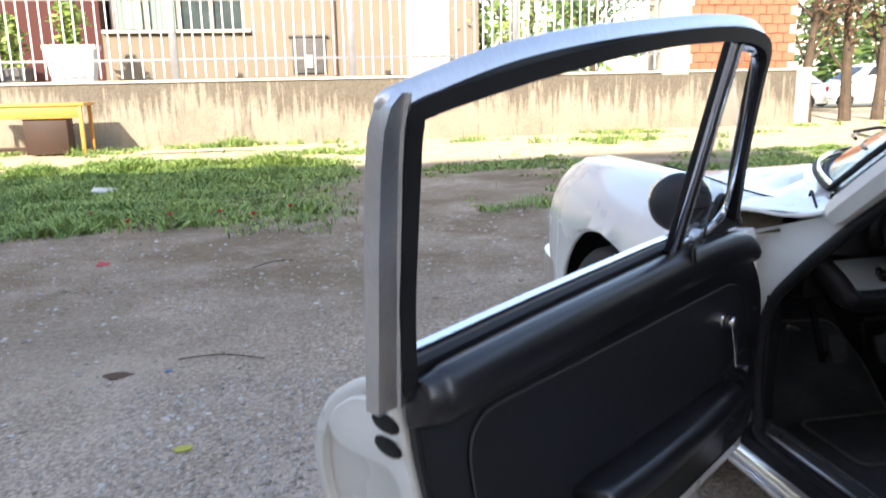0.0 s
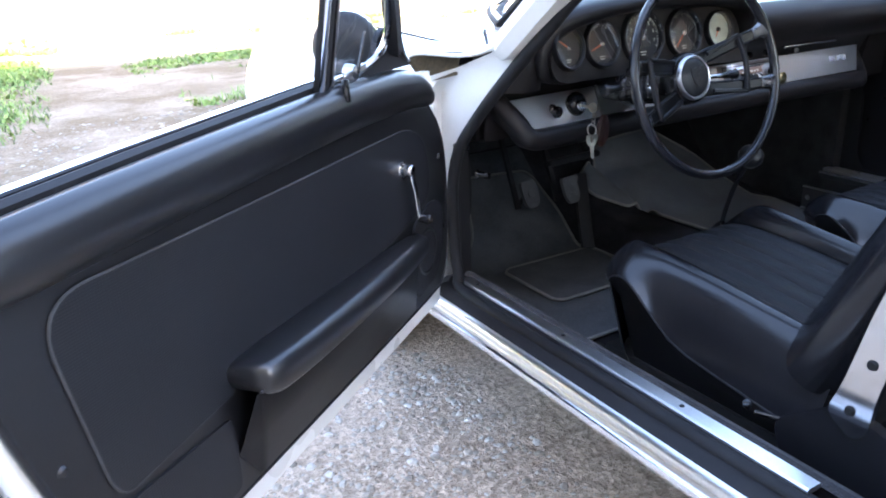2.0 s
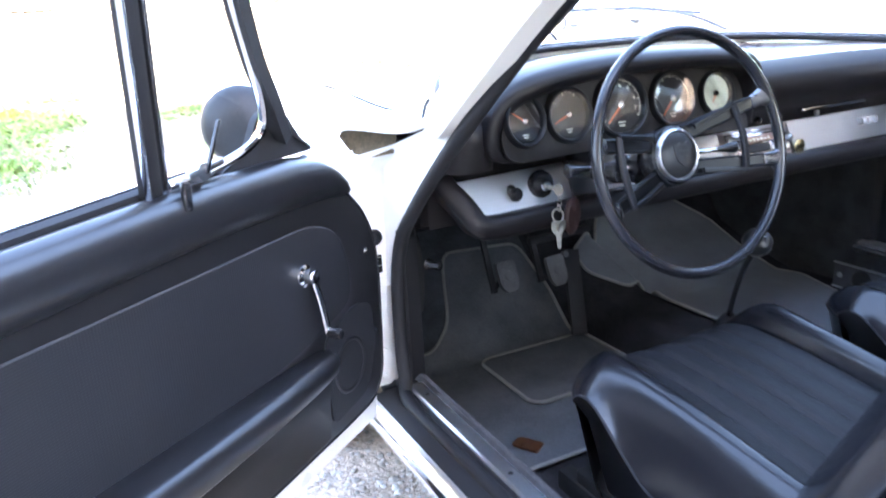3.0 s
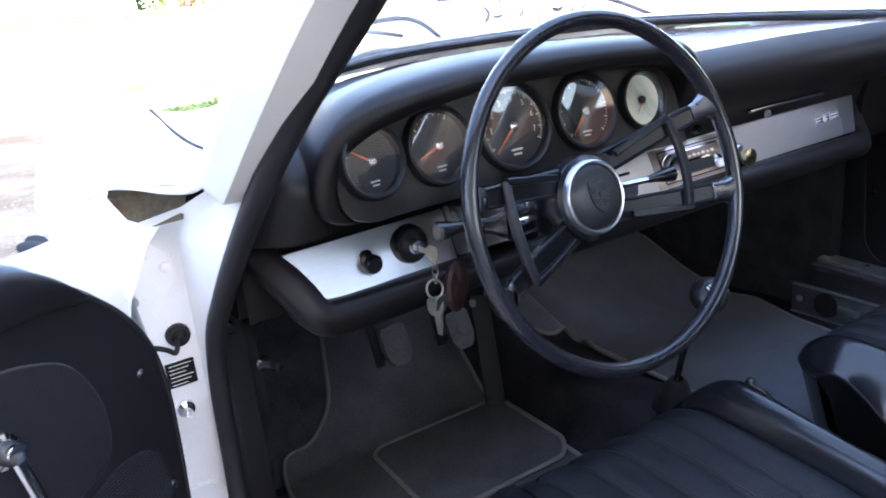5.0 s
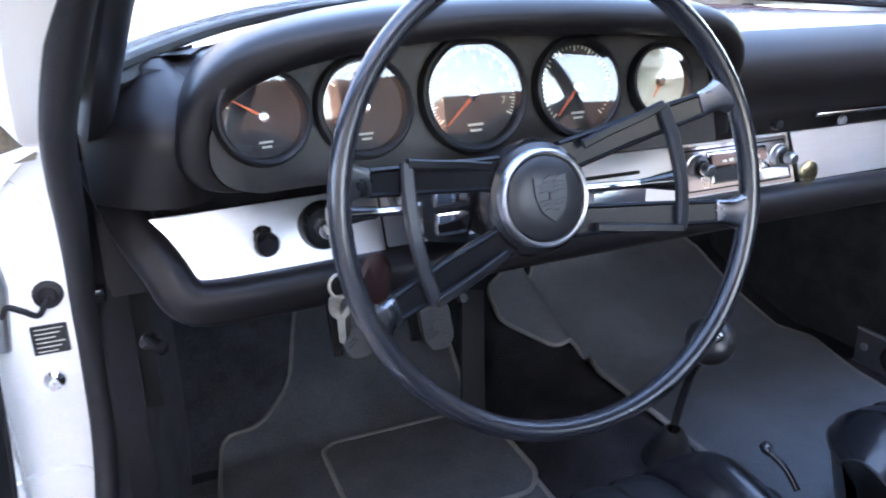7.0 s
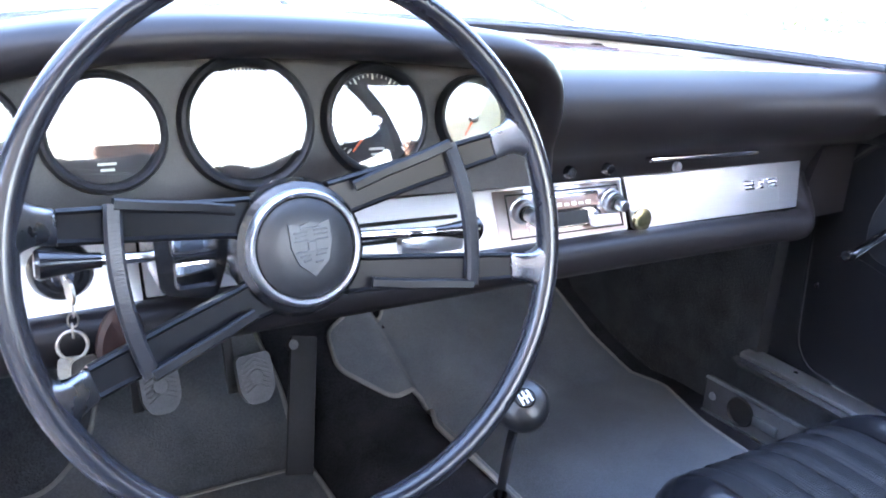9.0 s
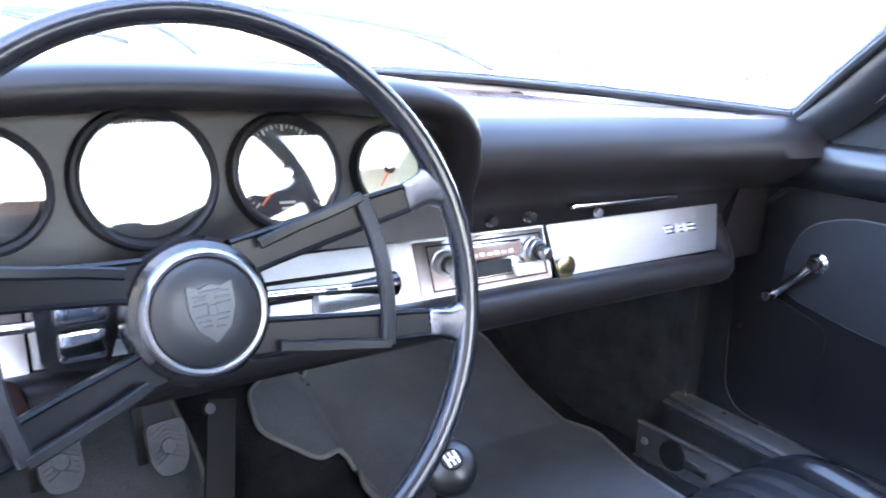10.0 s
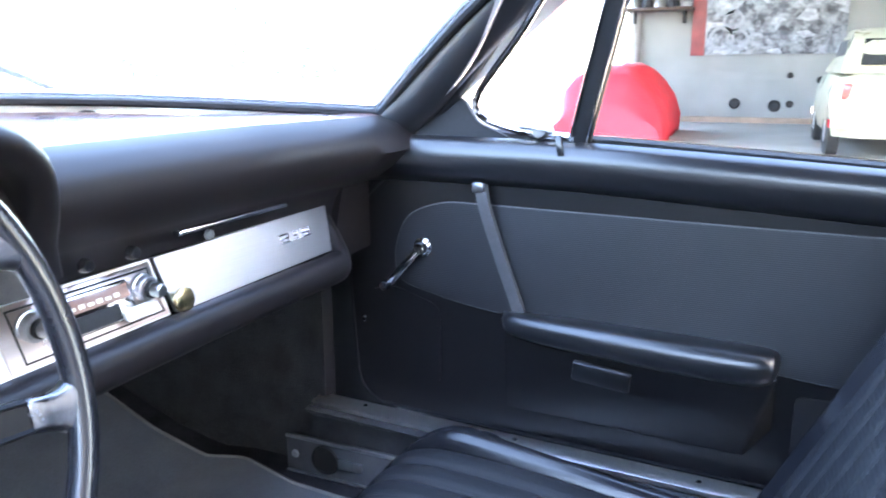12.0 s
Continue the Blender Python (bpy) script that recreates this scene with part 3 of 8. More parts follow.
for sg, nm in ((1, "sill_trim"), (-1, "sill_trim")):
    part(nm, grid([[Vector((sg * (sill_edge(y) + dx), y, z)) for dx, z in ((-0.006, 0.308), (-0.020, 0.308), (-0.026, 0.304), (-0.028, 0.297), (-0.025, 0.290), (-0.012, 0.286), (0.004, 0.285))] for y in sill_ys]), CHROME, car, "bright sill moulding")
    tread = grid([[Vector((sg * x, y, z)) for x, z in ((sill_edge(y) - 0.009, 0.3345), (sill_edge(y) - 0.004, 0.3385), (strip_x(y, sg) - 0.025, 0.341), (strip_x(y, sg) - 0.018, 0.350), (strip_x(y, sg) - 0.010, 0.350))] for y in sill_ys])
    t = part("sill_tread", tread, RUBBER, car, "ribbed black rubber sill tread")
    ribs = []
    for k in range(5):
        f = 0.25 + 0.60 * k / 4
        ribs.append(sweep([Vector((sg * ((sill_edge(y) + 0.008) * (1 - f) + (strip_x(y, sg) - 0.024) * f), y, 0.3375 + 0.0035 * f)) for y in sill_ys[1:-1]], [(-0.0016, -0.002), (-0.001, 0.0012), (0.001, 0.0012), (0.0016, -0.002)], up=(0, 0, 1)))
    part("rib", joined(*ribs), RUBBER, t, "worn raised ribs")
    strip = part("sill_strip", sweep([(sg * strip_x(0.10, sg), 0.10 if sg > 0 else 0.15, 0.352 if sg > 0 else 0.364), (sg * strip_x(-0.76, sg), -0.745 if sg > 0 else -0.82, 0.352 if sg > 0 else 0.364)], [(k * (1.25 if sg > 0 else 1.8), h) for k, h in ((-0.012, -0.004), (-0.012, 0.0), (-0.009, 0.004), (0.009, 0.004), (0.012, 0.001), (0.012, -0.006))], up=(0, 0, 1)), FRAME_STEEL, car, "polished aluminium strip along the sill")
    for k in range(3):
        part("screw", lathe([(0.0, 0.0016), (0.003, 0.0014), (0.0042, 0.0)], (sg * strip_x(0.05 - 0.285 * k, sg), 0.05 - 0.285 * k, 0.3562 if sg > 0 else 0.3682), (0, 0, 1), 12), DARK, strip)
    part("sill_carpet", grid([[Vector((sg * x, y, z)) for x, z in ((strip_x(y, sg) + 0.010, 0.351), (strip_x(y, sg) + 0.022, 0.356), (strip_x(y, sg) + 0.034, 0.352), (strip_x(y, sg) * 0.3 - 0.45, 0.33), (-0.622, 0.18))] for y in (0.16, -0.1, -0.4, -0.7, -1.0)]), CARPET, car, "charcoal carpet on the inner sill")

# front door pillar, hinge and the gap under the wing's rear edge
jamb = part("hinge_pillar", joined(box((-0.748, 0.176, 0.564), (0.112, 0.05, 0.438), 0.006), box((-0.80, 0.21, 0.565), (0.012, 0.10, 0.45), 0.004)), JAMB_PAINT, car, "white front door pillar")
part("hinge", joined(lathe([(0, -0.034), (0.010, -0.034), (0.010, 0.034), (0, 0.034)], (-0.793, 0.148, 0.735), (0, 0, 1), 16), prism(round_poly([(-0.034, -0.036), (-0.004, -0.040), (0.020, -0.040), (0.032, -0.024), (0.032, 0.002), (0.006, 0.028), (-0.004, 0.030), (-0.034, 0.026)], 0.012), 0.007, pose(-0.752, 0.1490, 0.735, 90), 0.0025, 3)), JAMB_PAINT, jamb, "white upper door hinge")
for k, (bx, bz) in enumerate(((-0.749, 0.748), (-0.731, 0.727), (-0.776, 0.706), (-0.755, 0.38), (-0.735, 0.365))):
    part("hinge_bolt", lathe([(0, 0.006), (0.004, 0.006), (0.0065, 0.0045), (0.0065, 0.001), (0.010, 0.001), (0.010, 0)], (bx, 0.1425, bz), (0, -1, 0), 14), JAMB_PAINT, jamb)
part("lower_hinge", prism(round_poly([(-0.05, -0.035), (0.04, -0.04), (0.045, 0.02), (0.02, 0.04), (-0.05, 0.035)], 0.018), 0.008, pose(-0.755, 0.1515, 0.385, 90), 0.002), JAMB_PAINT, jamb, "white lower door hinge")
part("door_stay", joined(tube([(-0.780, 0.150, 0.690), (-0.775, 0.150, 0.65), (-0.784, 0.150, 0.58)], 0.0085, 16), lathe([(0, 0), (0.012, 0), (0.012, 0.014), (0, 0.014)], (-0.779, 0.150, 0.688), (0, 0, 1), 16)), ALU_DULL, jamb, "grey metal door stay")
part("grommet", joined(lathe([(0.0, 0.002), (0.007, 0.002), (0.010, 0.007), (0.0145, 0.006), (0.0155, 0)], (-0.732, 0.149, 0.636), (0, -1, 0), 24), tube(spline([(-0.733, 0.148, 0.632), (-0.742, 0.128, 0.622), (-0.754, 0.116, 0.634), (-0.768, 0.122, 0.638), (-0.776, 0.138, 0.622)], 18), 0.0032, 10)), RUBBER, jamb, "black rubber grommet with a cable")
plate = part("data_plate", box((-0.738, 0.1475, 0.585), (0.036, 0.003, 0.034), 0.001, 1, None), BAKELITE, jamb, "small black data plate")
for k in range(6):
    part("writing_bar", box((-0.738 - 0.002 * (k % 3), 0.1457, 0.598 - 0.0052 * k), (0.028 - 0.004 * (k % 3), 0.0006, 0.0010), 0), INK, plate)
part("door_switch", lathe([(0, 0.022), (0.004, 0.022), (0.0055, 0.018), (0.0055, 0.008), (0.011, 0.006), (0.012, 0)], (-0.742, 0.151, 0.536), (0, -1, 0), 18), CHROME, jamb, "chrome door switch")
part("wing_gap", grid([[Vector(p) for p in r] for r in (((-0.770, 0.158, 0.812), (-0.758, 0.152, 0.790), (-0.735, 0.125, 0.782), (-0.712, 0.075, 0.795)), ((-0.772, 0.168, 0.818), (-0.755, 0.160, 0.812), (-0.725, 0.135, 0.812), (-0.700, 0.085, 0.822)), ((-0.770, 0.158, 0.828), (-0.752, 0.145, 0.840), (-0.722, 0.115, 0.840), (-0.698, 0.070, 0.845)))]), UNDER, car, "dusty gap behind the front wing", 60)
part("scuttle_edge", tube(spline([(-0.800, 0.140, 0.826), (-0.778, 0.126, 0.838), (-0.752, 0.100, 0.838), (-0.730, 0.055, 0.836), (-0.716, 0.0, 0.842), (-0.708, -0.045, 0.855)], 24), 0.005, 8), WHITE_PAINT, car, "white edge of the wing")
part("scuttle_side", grid([[Vector(p) for p in ((-0.800, 0.142, 0.829), (-0.752, 0.100, 0.841), (-0.716, 0.0, 0.846), (-0.705, -0.05, 0.862))], [Vector(p) for p in ((-0.70, 0.20, 0.848), (-0.68, 0.14, 0.856), (-0.66, 0.05, 0.868), (-0.645, 0.0, 0.878))]]), WHITE_PAINT, car)
part("pillar_foot", grid([[Vector(p) for p in r] for r in (
    ((-0.698, 0.132, 0.54), (-0.703, 0.140, 0.54), (-0.712, 0.1485, 0.54), (-0.785, 0.1498, 0.54)),
    ((-0.696, 0.106, 0.64), (-0.702, 0.125, 0.64), (-0.711, 0.1480, 0.64), (-0.785, 0.1498, 0.64)),
    ((-0.692, 0.056, 0.70), (-0.700, 0.096, 0.70), (-0.710, 0.1470, 0.70), (-0.785, 0.1498, 0.70)),
    ((-0.688, 0.000, 0.755), (-0.697, 0.058, 0.755), (-0.709, 0.142, 0.755), (-0.785, 0.1495, 0.76)),
    ((-0.686, -0.034, 0.785), (-0.697, 0.014, 0.786), (-0.709, 0.105, 0.785), (-0.765, 0.1480, 0.783)),
    ((-0.684, -0.060, 0.808), (-0.695, -0.016, 0.812), (-0.704, 0.022, 0.814), (-0.713, 0.072, 0.810)),
    ((-0.677, -0.118, 0.855), (-0.691, -0.094, 0.853), (-0.702, -0.068, 0.850), (-0.714, -0.045, 0.846)), ((-0.668, -0.160, 0.895), (-0.686, -0.140, 0.893), (-0.699, -0.105, 0.888), (-0.708, -0.080, 0.880)))]), JAMB_PAINT, car, "white foot of the windscreen pillar", 50)
for sx in (-1, 1):
    lag = 0.04 if sx < 0 else 0.0
    outer = spline([(sx * 0.693, -0.005 - lag, 0.842), (sx * 0.694, -0.035 - lag, 0.866), (sx * 0.682, -0.13 - lag, 0.945), (sx * 0.660, -0.25 - 0.8 * lag, 1.04), (sx * 0.621, -0.37 - 0.5 * lag, 1.13), (sx * 0.582, -0.47 - 0.2 * lag, 1.19), (sx * 0.566, -0.62, 1.222), (sx * 0.566, -0.85, 1.218), (sx * 0.575, -1.03, 1.17)], 36)
    part("windscreen_pillar", sweep(outer, [(-0.024, -0.026), (0.024, -0.026), (0.030, 0.006), (0.012, 0.026), (-0.012, 0.026), (-0.028, 0.006)], up=(sx, 0, 0.35), grow=[min(0.98, 0.46 + 0.12 * i) for i in range(len(outer))]), WHITE_PAINT, car, "white windscreen pillar")
    seal = [(-0.706, -0.86, 0.40), (-0.724, -0.80, 0.344), (-0.726, -0.4, 0.340), (-0.725, 0.03, 0.341), (-0.714, 0.095, 0.375), (-0.704, 0.126, 0.46), (-0.700, 0.128, 0.56), (-0.697, 0.102, 0.64), (-0.692, 0.052, 0.70), (-0.688, -0.004, 0.755), (-0.684, -0.066, 0.81), (-0.677, -0.124, 0.862), (-0.656, -0.195, 0.935), (-0.628, -0.265, 1.01), (-0.600, -0.365, 1.10), (-0.573, -0.46, 1.172), (-0.552, -0.62, 1.197), (-0.552, -0.85, 1.195), (-0.575, -0.99, 1.14), (-0.65, -0.99, 0.98), (-0.70, -0.965, 0.80), (-0.71, -0.92, 0.55)]
    ease = 0.055 if sx > 0 else 0.0
    sp = [Vector((-sx * p.x if sx > 0 else p.x, p.y + ease * smoothstep(0.62, 0.80, p.z) * smoothstep(-0.55, -0.30, p.y), p.z)) for p in spline(seal, 110, True)]
    part("door_seal", tube(sp, 0.0125, 10, True), RUBBER, car, "black rubber door seal")
    ahead = 0.030 if sx > 0 else -0.022
    inner = spline([(sx * 0.655, 0.02, 0.845), (sx * 0.645, -0.07 + ahead * 0.4, 0.895), (sx * 0.625, -0.17 + ahead * 0.8, 0.975), (sx * 0.600, -0.29 + ahead, 1.07), (sx * 0.558, -0.41 + ahead * 0.7, 1.155), (sx * 0.535, -0.48, 1.19)], 20)
    part("pillar_trim", sweep(inner, ring(10, 0.033 if sx > 0 else 0.030, 0.016), up=(sx, 0, 0.4)), VINYL, car, "black vinyl pillar trim")

# windscreen, its rubber and the header
def screen_point(x, f):
    foot = Vector((x, screen_y(x), screen_z(x)))
    k = x / WS
    head = Vector((k * 0.535, -0.40 - 0.03 * k * k + 0.05 * (1 - k * k), 1.20 + 0.028 * (1 - k * k)))
    p = foot.lerp(head, f)
    return p + Vector((0, 0.02, 0.03)) * (4 * f * (1 - f)) * (1 - 0.5 * k * k)


xs = [WS * math.sin(math.pi / 2 * (i / 16 - 1)) for i in range(33)]
ws = part("windscreen", grid([[screen_point(x, f / 10) for x in xs] for f in range(11)]), HAZY_GLASS, car, "clear curved windscreen")
ws.visible_shadow = False
rim = [screen_point(x, 0.0) for x in xs] + [screen_point(WS, f / 10) for f in range(1, 10)] + [screen_point(x, 1.0) for x in reversed(xs)] + [screen_point(-WS, f / 10) for f in range(9, 0, -1)]
part("windscreen_rubber", tube(rim, 0.0075, 8, True), RUBBER, car, "black windscreen rubber")
part("cowl", grid([[Vector((x * k, screen_y(x) + d, screen_z(x) * f + (lerp_table(HOOD_Z, screen_y(x) + d) + 0.001) * (1 - f))) for x in xs] for d, k, f in ((-0.004, 1.0, 0.99), (0.006, 1.012, 0.55), (0.020, 1.024, 0.12), (0.045, 1.034, 0.0))]), WHITE_PAINT, car, "white cowl below the windscreen", 60)
rim2 = [p + Vector((p.x * 0.012, 0.012, 0.012)) for p in rim]
part("windscreen_trim", tube(rim2, 0.005, 6, True), CHROME, car, "thin bright windscreen trim")
part("outer_rubber", tube([p + Vector((p.x * 0.022, 0.016, 0.006)) for p in rim], 0.0065, 6, True), RUBBER, car, "black outer windscreen rubber")
part("header_rail", sweep([screen_point(x, 1.0) + Vector((0, -0.03, -0.012)) for x in xs], ring(8, 0.03, 0.014), up=(0, 0, 1)), VINYL, car)
for x0, f0, x1, f1, px in ((-0.20, 0.16, 0.24, 0.10, 0.40), (-0.52, 0.15, -0.22, 0.03, -0.08)):
    off = Vector((0, 0.014, 0.020))
    w = part("wiper", tube(spline([(px, screen_y(px) + 0.035, 0.905), tuple(screen_point(px * 0.6 + 0.2 * (x0 + x1), 0.05) + off * 1.7), tuple(screen_point((x0 + x1) / 2, (f0 + f1) / 2) + off * 1.4)], 12), 0.0045, 8), RUBBER, car, "black wiper arm")
    part("blade", tube([screen_point(x0 + (x1 - x0) * k / 10, f0 + (f1 - f0) * k / 10) + off * (0.9 + 0.25 * math.sin(math.pi * k / 10)) for k in range(11)], 0.0042, 6), BAKELITE, w)
    part("pivot", lathe([(0, 0.03), (0.012, 0.028), (0.016, 0)], (px, screen_y(px) + 0.035, 0.880), (0, 0, 1), 16), BAKELITE, w)

# ---------------------------------------------------------------- floor of the cabin
def cabin_floor(x, y):
    z = 0.19 + 0.05 * smoothstep(0.09, 0.2, x)
    z += (0.30 - z) * (1 - smoothstep(0.06, 0.14, abs(x)))
    k = smoothstep(-0.14, -0.06, x)
    return z + (1 - k) * max(0, y - 0.40) * 1.0 + k * (max(0, y - 0.34) * 0.38 + max(0, y - 0.60) * 1.2)


fx = [-0.64 + 1.28 * i / 64 for i in range(65)]
fy = [-1.15 + 1.83 * i / 60 for i in range(61)]
part("cabin_floor", grid([[Vector((x, y, cabin_floor(x, y))) for x in fx] for y in fy]), BLACK_CARPET, car, "black carpeted floor and tunnel", 60)
part("toe_felt", grid([[Vector((x, y, cabin_floor(x, y) + 0.0015)) for x in [-0.645 + 0.515 * i / 16 for i in range(17)]] for y in [0.02 + 0.65 * i / 24 for i in range(25)]]), KICK_FELT, car, "charcoal felt on the driver's toe board", 60)
part("bulkhead", joined(box((0, 0.69, 0.56), (1.30, 0.03, 0.44), 0.004), box((0, 0.40, 0.775), (1.24, 0.58, 0.02), 0.004)), CARPET, car, "charcoal felt bulkhead under the dashboard")
part("pillar_cover", box((0.716, 0.105, 0.545), (0.078, 0.20, 0.67), 0.01), VINYL, car, "black vinyl cover of the passenger hinge pillar")
part("underbody", box((0, -0.35, 0.172), (1.08, 2.3, 0.03), 0.005), UNDER, car)
for sx in (-1, 1):
    # Both panels are one felt; the passenger's is coloured darker for its shade.
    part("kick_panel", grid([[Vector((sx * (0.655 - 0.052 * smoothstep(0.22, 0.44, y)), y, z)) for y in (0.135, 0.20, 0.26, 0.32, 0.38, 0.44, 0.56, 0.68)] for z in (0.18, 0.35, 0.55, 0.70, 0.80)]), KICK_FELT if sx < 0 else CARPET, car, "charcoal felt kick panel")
    part("pillar_inner", grid([[Vector((sx * x, y, z)) for x, y in ((0.703, 0.135), (0.685, 0.125), (0.655, 0.135))] for z in (0.33, 0.5, 0.65, 0.78)]), RUBBER, car, "black inner face of the hinge pillar")
bracket = part("hood_release_bracket", joined(prism(smooth_outline([(0.0, 0.0), (0.05, 0.02), (0.085, 0.07), (0.09, 0.14), (0.0, 0.14)], 30), 0.02, Matrix.Translation((-0.655, 0.165, 0.47)) @ Matrix(((0, 0, 1, 0), (1, 0, 0, 0), (0, 1, 0, 0), (0, 0, 0, 1))), 0.004)), DARK, car, "dark opening in the kick panel")
part("release_lever", joined(lathe([(0, 0.03), (0.008, 0.028), (0.007, 0.006), (0.011, 0.0)], (-0.642, 0.12, 0.575), (0.5, -1, 0), 16), bar((-0.648, 0.135, 0.60), (-0.648, 0.135, 0.56), 0.008, 0.006)), BAKELITE, bracket, "small black release lever")
part("kick_lamp", box((-0.690, 0.105, 0.645), (0.03, 0.02, 0.015), 0.003), BAKELITE, bracket)

# ---------------------------------------------------------------- dashboard
DASH_XS = [-0.668 + 1.336 * i / 66 for i in range(67)]
dash_rows = [[Vector((x, y, z)) for y, z in (lambda s, yw, zw: [(yw - 0.012, zw - 0.016), (max(yw * 0.62 + 0.02, 0.055 + s), min(0.884, zw - 0.008)), (0.105 + s if yw > 0.16 else max(0.035 + s, yw * 0.45), 0.882), (0.055 + s, 0.879), (0.024 + s, 0.869), (0.006 + s, 0.851), (0.0 + s, 0.828), (0.010 + s * 0.6, 0.800), (0.028 + s * 0.3, 0.780), (0.040, 0.769), (0.046, 0.752), (0.05, 0.735), (0.05, 0.66), (0.12, 0.65), (0.5, 0.72)])((-0.055 * smoothstep(0.30, 0.62, x) if x > 0 else 0.035 * smoothstep(-0.02, -0.08, x)), screen_y(x), screen_z(x))] for x in DASH_XS]
for row in dash_rows:
    for v in row:
        if v.z > 0.855:
            v.y = min(v.y, screen_y(v.x) - 0.006)
dash = part("dashboard", grid([r[3:] for r in dash_rows]), DASH_VINYL, car, "padded black vinyl dashboard", 60)
part("dash_shelf", grid([r[:4] for r in dash_rows if r[0].x < -0.03]), DASH_VINYL, dash, "", 60)
part("dash_top", grid([r[:4] for r in dash_rows if r[0].x > -0.05]), DASH_TOP, dash, "smooth brown dashboard top, colour lifted for its pinkish reflection", 60)

# small punched holes of the speaker in the dashboard's top
def punched(x0, x1, y0, y1, step):
    bm = bmesh.new()
    for i in range(int((x1 - x0) / step)):
        for j in range(int((y1 - y0) / step)):
            x, y = x0 + step * (i + 0.5 * (j % 2)), y0 + step * j
            z = 0.8824 + 0.0020 * smoothstep(0.105, 0.27, y) + 0.0004
            bm.faces.new([bm.verts.new((x + 0.0021 * math.cos(a), y + 0.0021 * math.sin(a), z)) for a in [math.pi * k / 3 for k in range(6)]])
    return bm


tagged(part("speaker_holes", punched(0.06, 0.37, 0.115, 0.225, 0.0085), DARK, dash), "rows of small punched speaker holes", kind="stuff")

def bend(x):
    """How far the panel's left end curves towards the driver."""
    return 0.52 * max(0.0, -0.36 - x) ** 2


# hood over the gauges
arch = [(-0.006, 0.764), (-0.010, 0.80), (-0.013, 0.836), (-0.028, 0.866), (-0.062, 0.883), (-0.12, 0.889), (-0.23, 0.894), (-0.34, 0.894), (-0.42, 0.888), (-0.485, 0.877), (-0.535, 0.860), (-0.566, 0.832), (-0.572, 0.80), (-0.558, 0.779), (-0.53, 0.770)]
arch_path = spline([(x, 0, z) for x, z in arch], 56)
visor_sec = [(-0.001, -0.02), (-0.001, 0.03), (0.001, 0.050), (0.007, 0.060), (0.016, 0.064), (0.025, 0.060), (0.032, 0.048), (0.036, 0.025), (0.037, -0.03), (0.030, -0.10), (0.0, -0.12), (-0.004, -0.06)]
rows = []
for i, p in enumerate(arch_path):
    a, b = arch_path[max(0, i - 1)], arch_path[min(len(arch_path) - 1, i + 1)]
    t = (b - a).normalized()
    n = Vector((t.z, 0, -t.x))
    f = i / (len(arch_path) - 1)
    reach = 0.12 + 0.88 * smoothstep(0.0, 0.30, f) * (1 - 0.92 * smoothstep(0.52, 0.80, f))
    wide = (1.0 - 0.30 * smoothstep(0.66, 0.84, f)) * (1 - 0.85 * smoothstep(0.84, 0.97, f))
    rows.append([p + n * (s * (wide if s > 0 else 1)) + Vector((0, -(d * reach if d > 0 else d) - bend(p.x), 0)) for s, d in visor_sec])
part("gauge_hood", grid(rows, wrap_row=True, caps=True), DASH_VINYL, dash, "padded black hood over the gauges", 60)
# rounded pad that closes the hood's left end against the pillar
pad_rows = []
for i in range(13):
    f = i / 12
    z = 0.760 + 0.122 * f
    back = 0.13 * max(0.0, (f - 0.50) / 0.50) ** 2
    bulge = math.sin(math.pi * min(1, 0.25 + 0.75 * f))
    pad_rows.append([Vector((x, y + 0.006 + back * (1.0 if x > -0.58 else 0.6 if x > -0.64 else 0.38 if x > -0.66 else 0.12), z - 0.22 * max(0.0, -0.60 - x) * f)) for x, y in ((-0.555, 0.03), (-0.572, -0.004 - 0.010 * bulge), (-0.595, -0.014 - 0.014 * bulge), (-0.625, -0.012 - 0.012 * bulge), (-0.650, 0.0), (-0.668, 0.02), (-0.674, 0.07))])
for row in pad_rows:
    for v in row:
        if v.z > 0.862:
            v.y = min(v.y, screen_y(v.x) + 0.012)
part("end_pad", grid(pad_rows), DASH_VINYL, dash, "rounded pad beside the pillar", 60)

GZ, GY, GT = 0.836, -0.010, 0.20


def gauge_plane(x, z):
    return Vector((x, GY - bend(x) + GT * (z - GZ), z))


def gauge_axes(x):
    """The panel's normal at x, and the turn that lays flat outlines on it."""
    n = Vector((1.04 * max(0.0, -0.36 - x), -1, GT)).normalized()
    s = Vector((0, 0, 1)).cross(n).normalized()
    return n, Matrix((s, n.cross(s), n)).transposed().to_4x4()


GM = gauge_axes(0)[1]
gp_out = [(p.x, (p.z - GZ) * math.hypot(1, GT)) for p in arch_path]
panel_bm = prism(gp_out, 0.006, Matrix.Translation(gauge_plane(0, GZ)) @ GM, 0.0, z0=-0.006)
for k in range(12):
    bmesh.ops.bisect_plane(panel_bm, geom=panel_bm.verts[:] + panel_bm.edges[:] + panel_bm.faces[:], plane_co=(-0.36 - 0.02 * k, 0, 0), plane_no=(1, 0, 0))
for v in panel_bm.verts:
    v.co.y -= bend(v.co.x)
part("gauge_panel", panel_bm, PANEL_VINYL, dash, "worn black panel round the gauges")


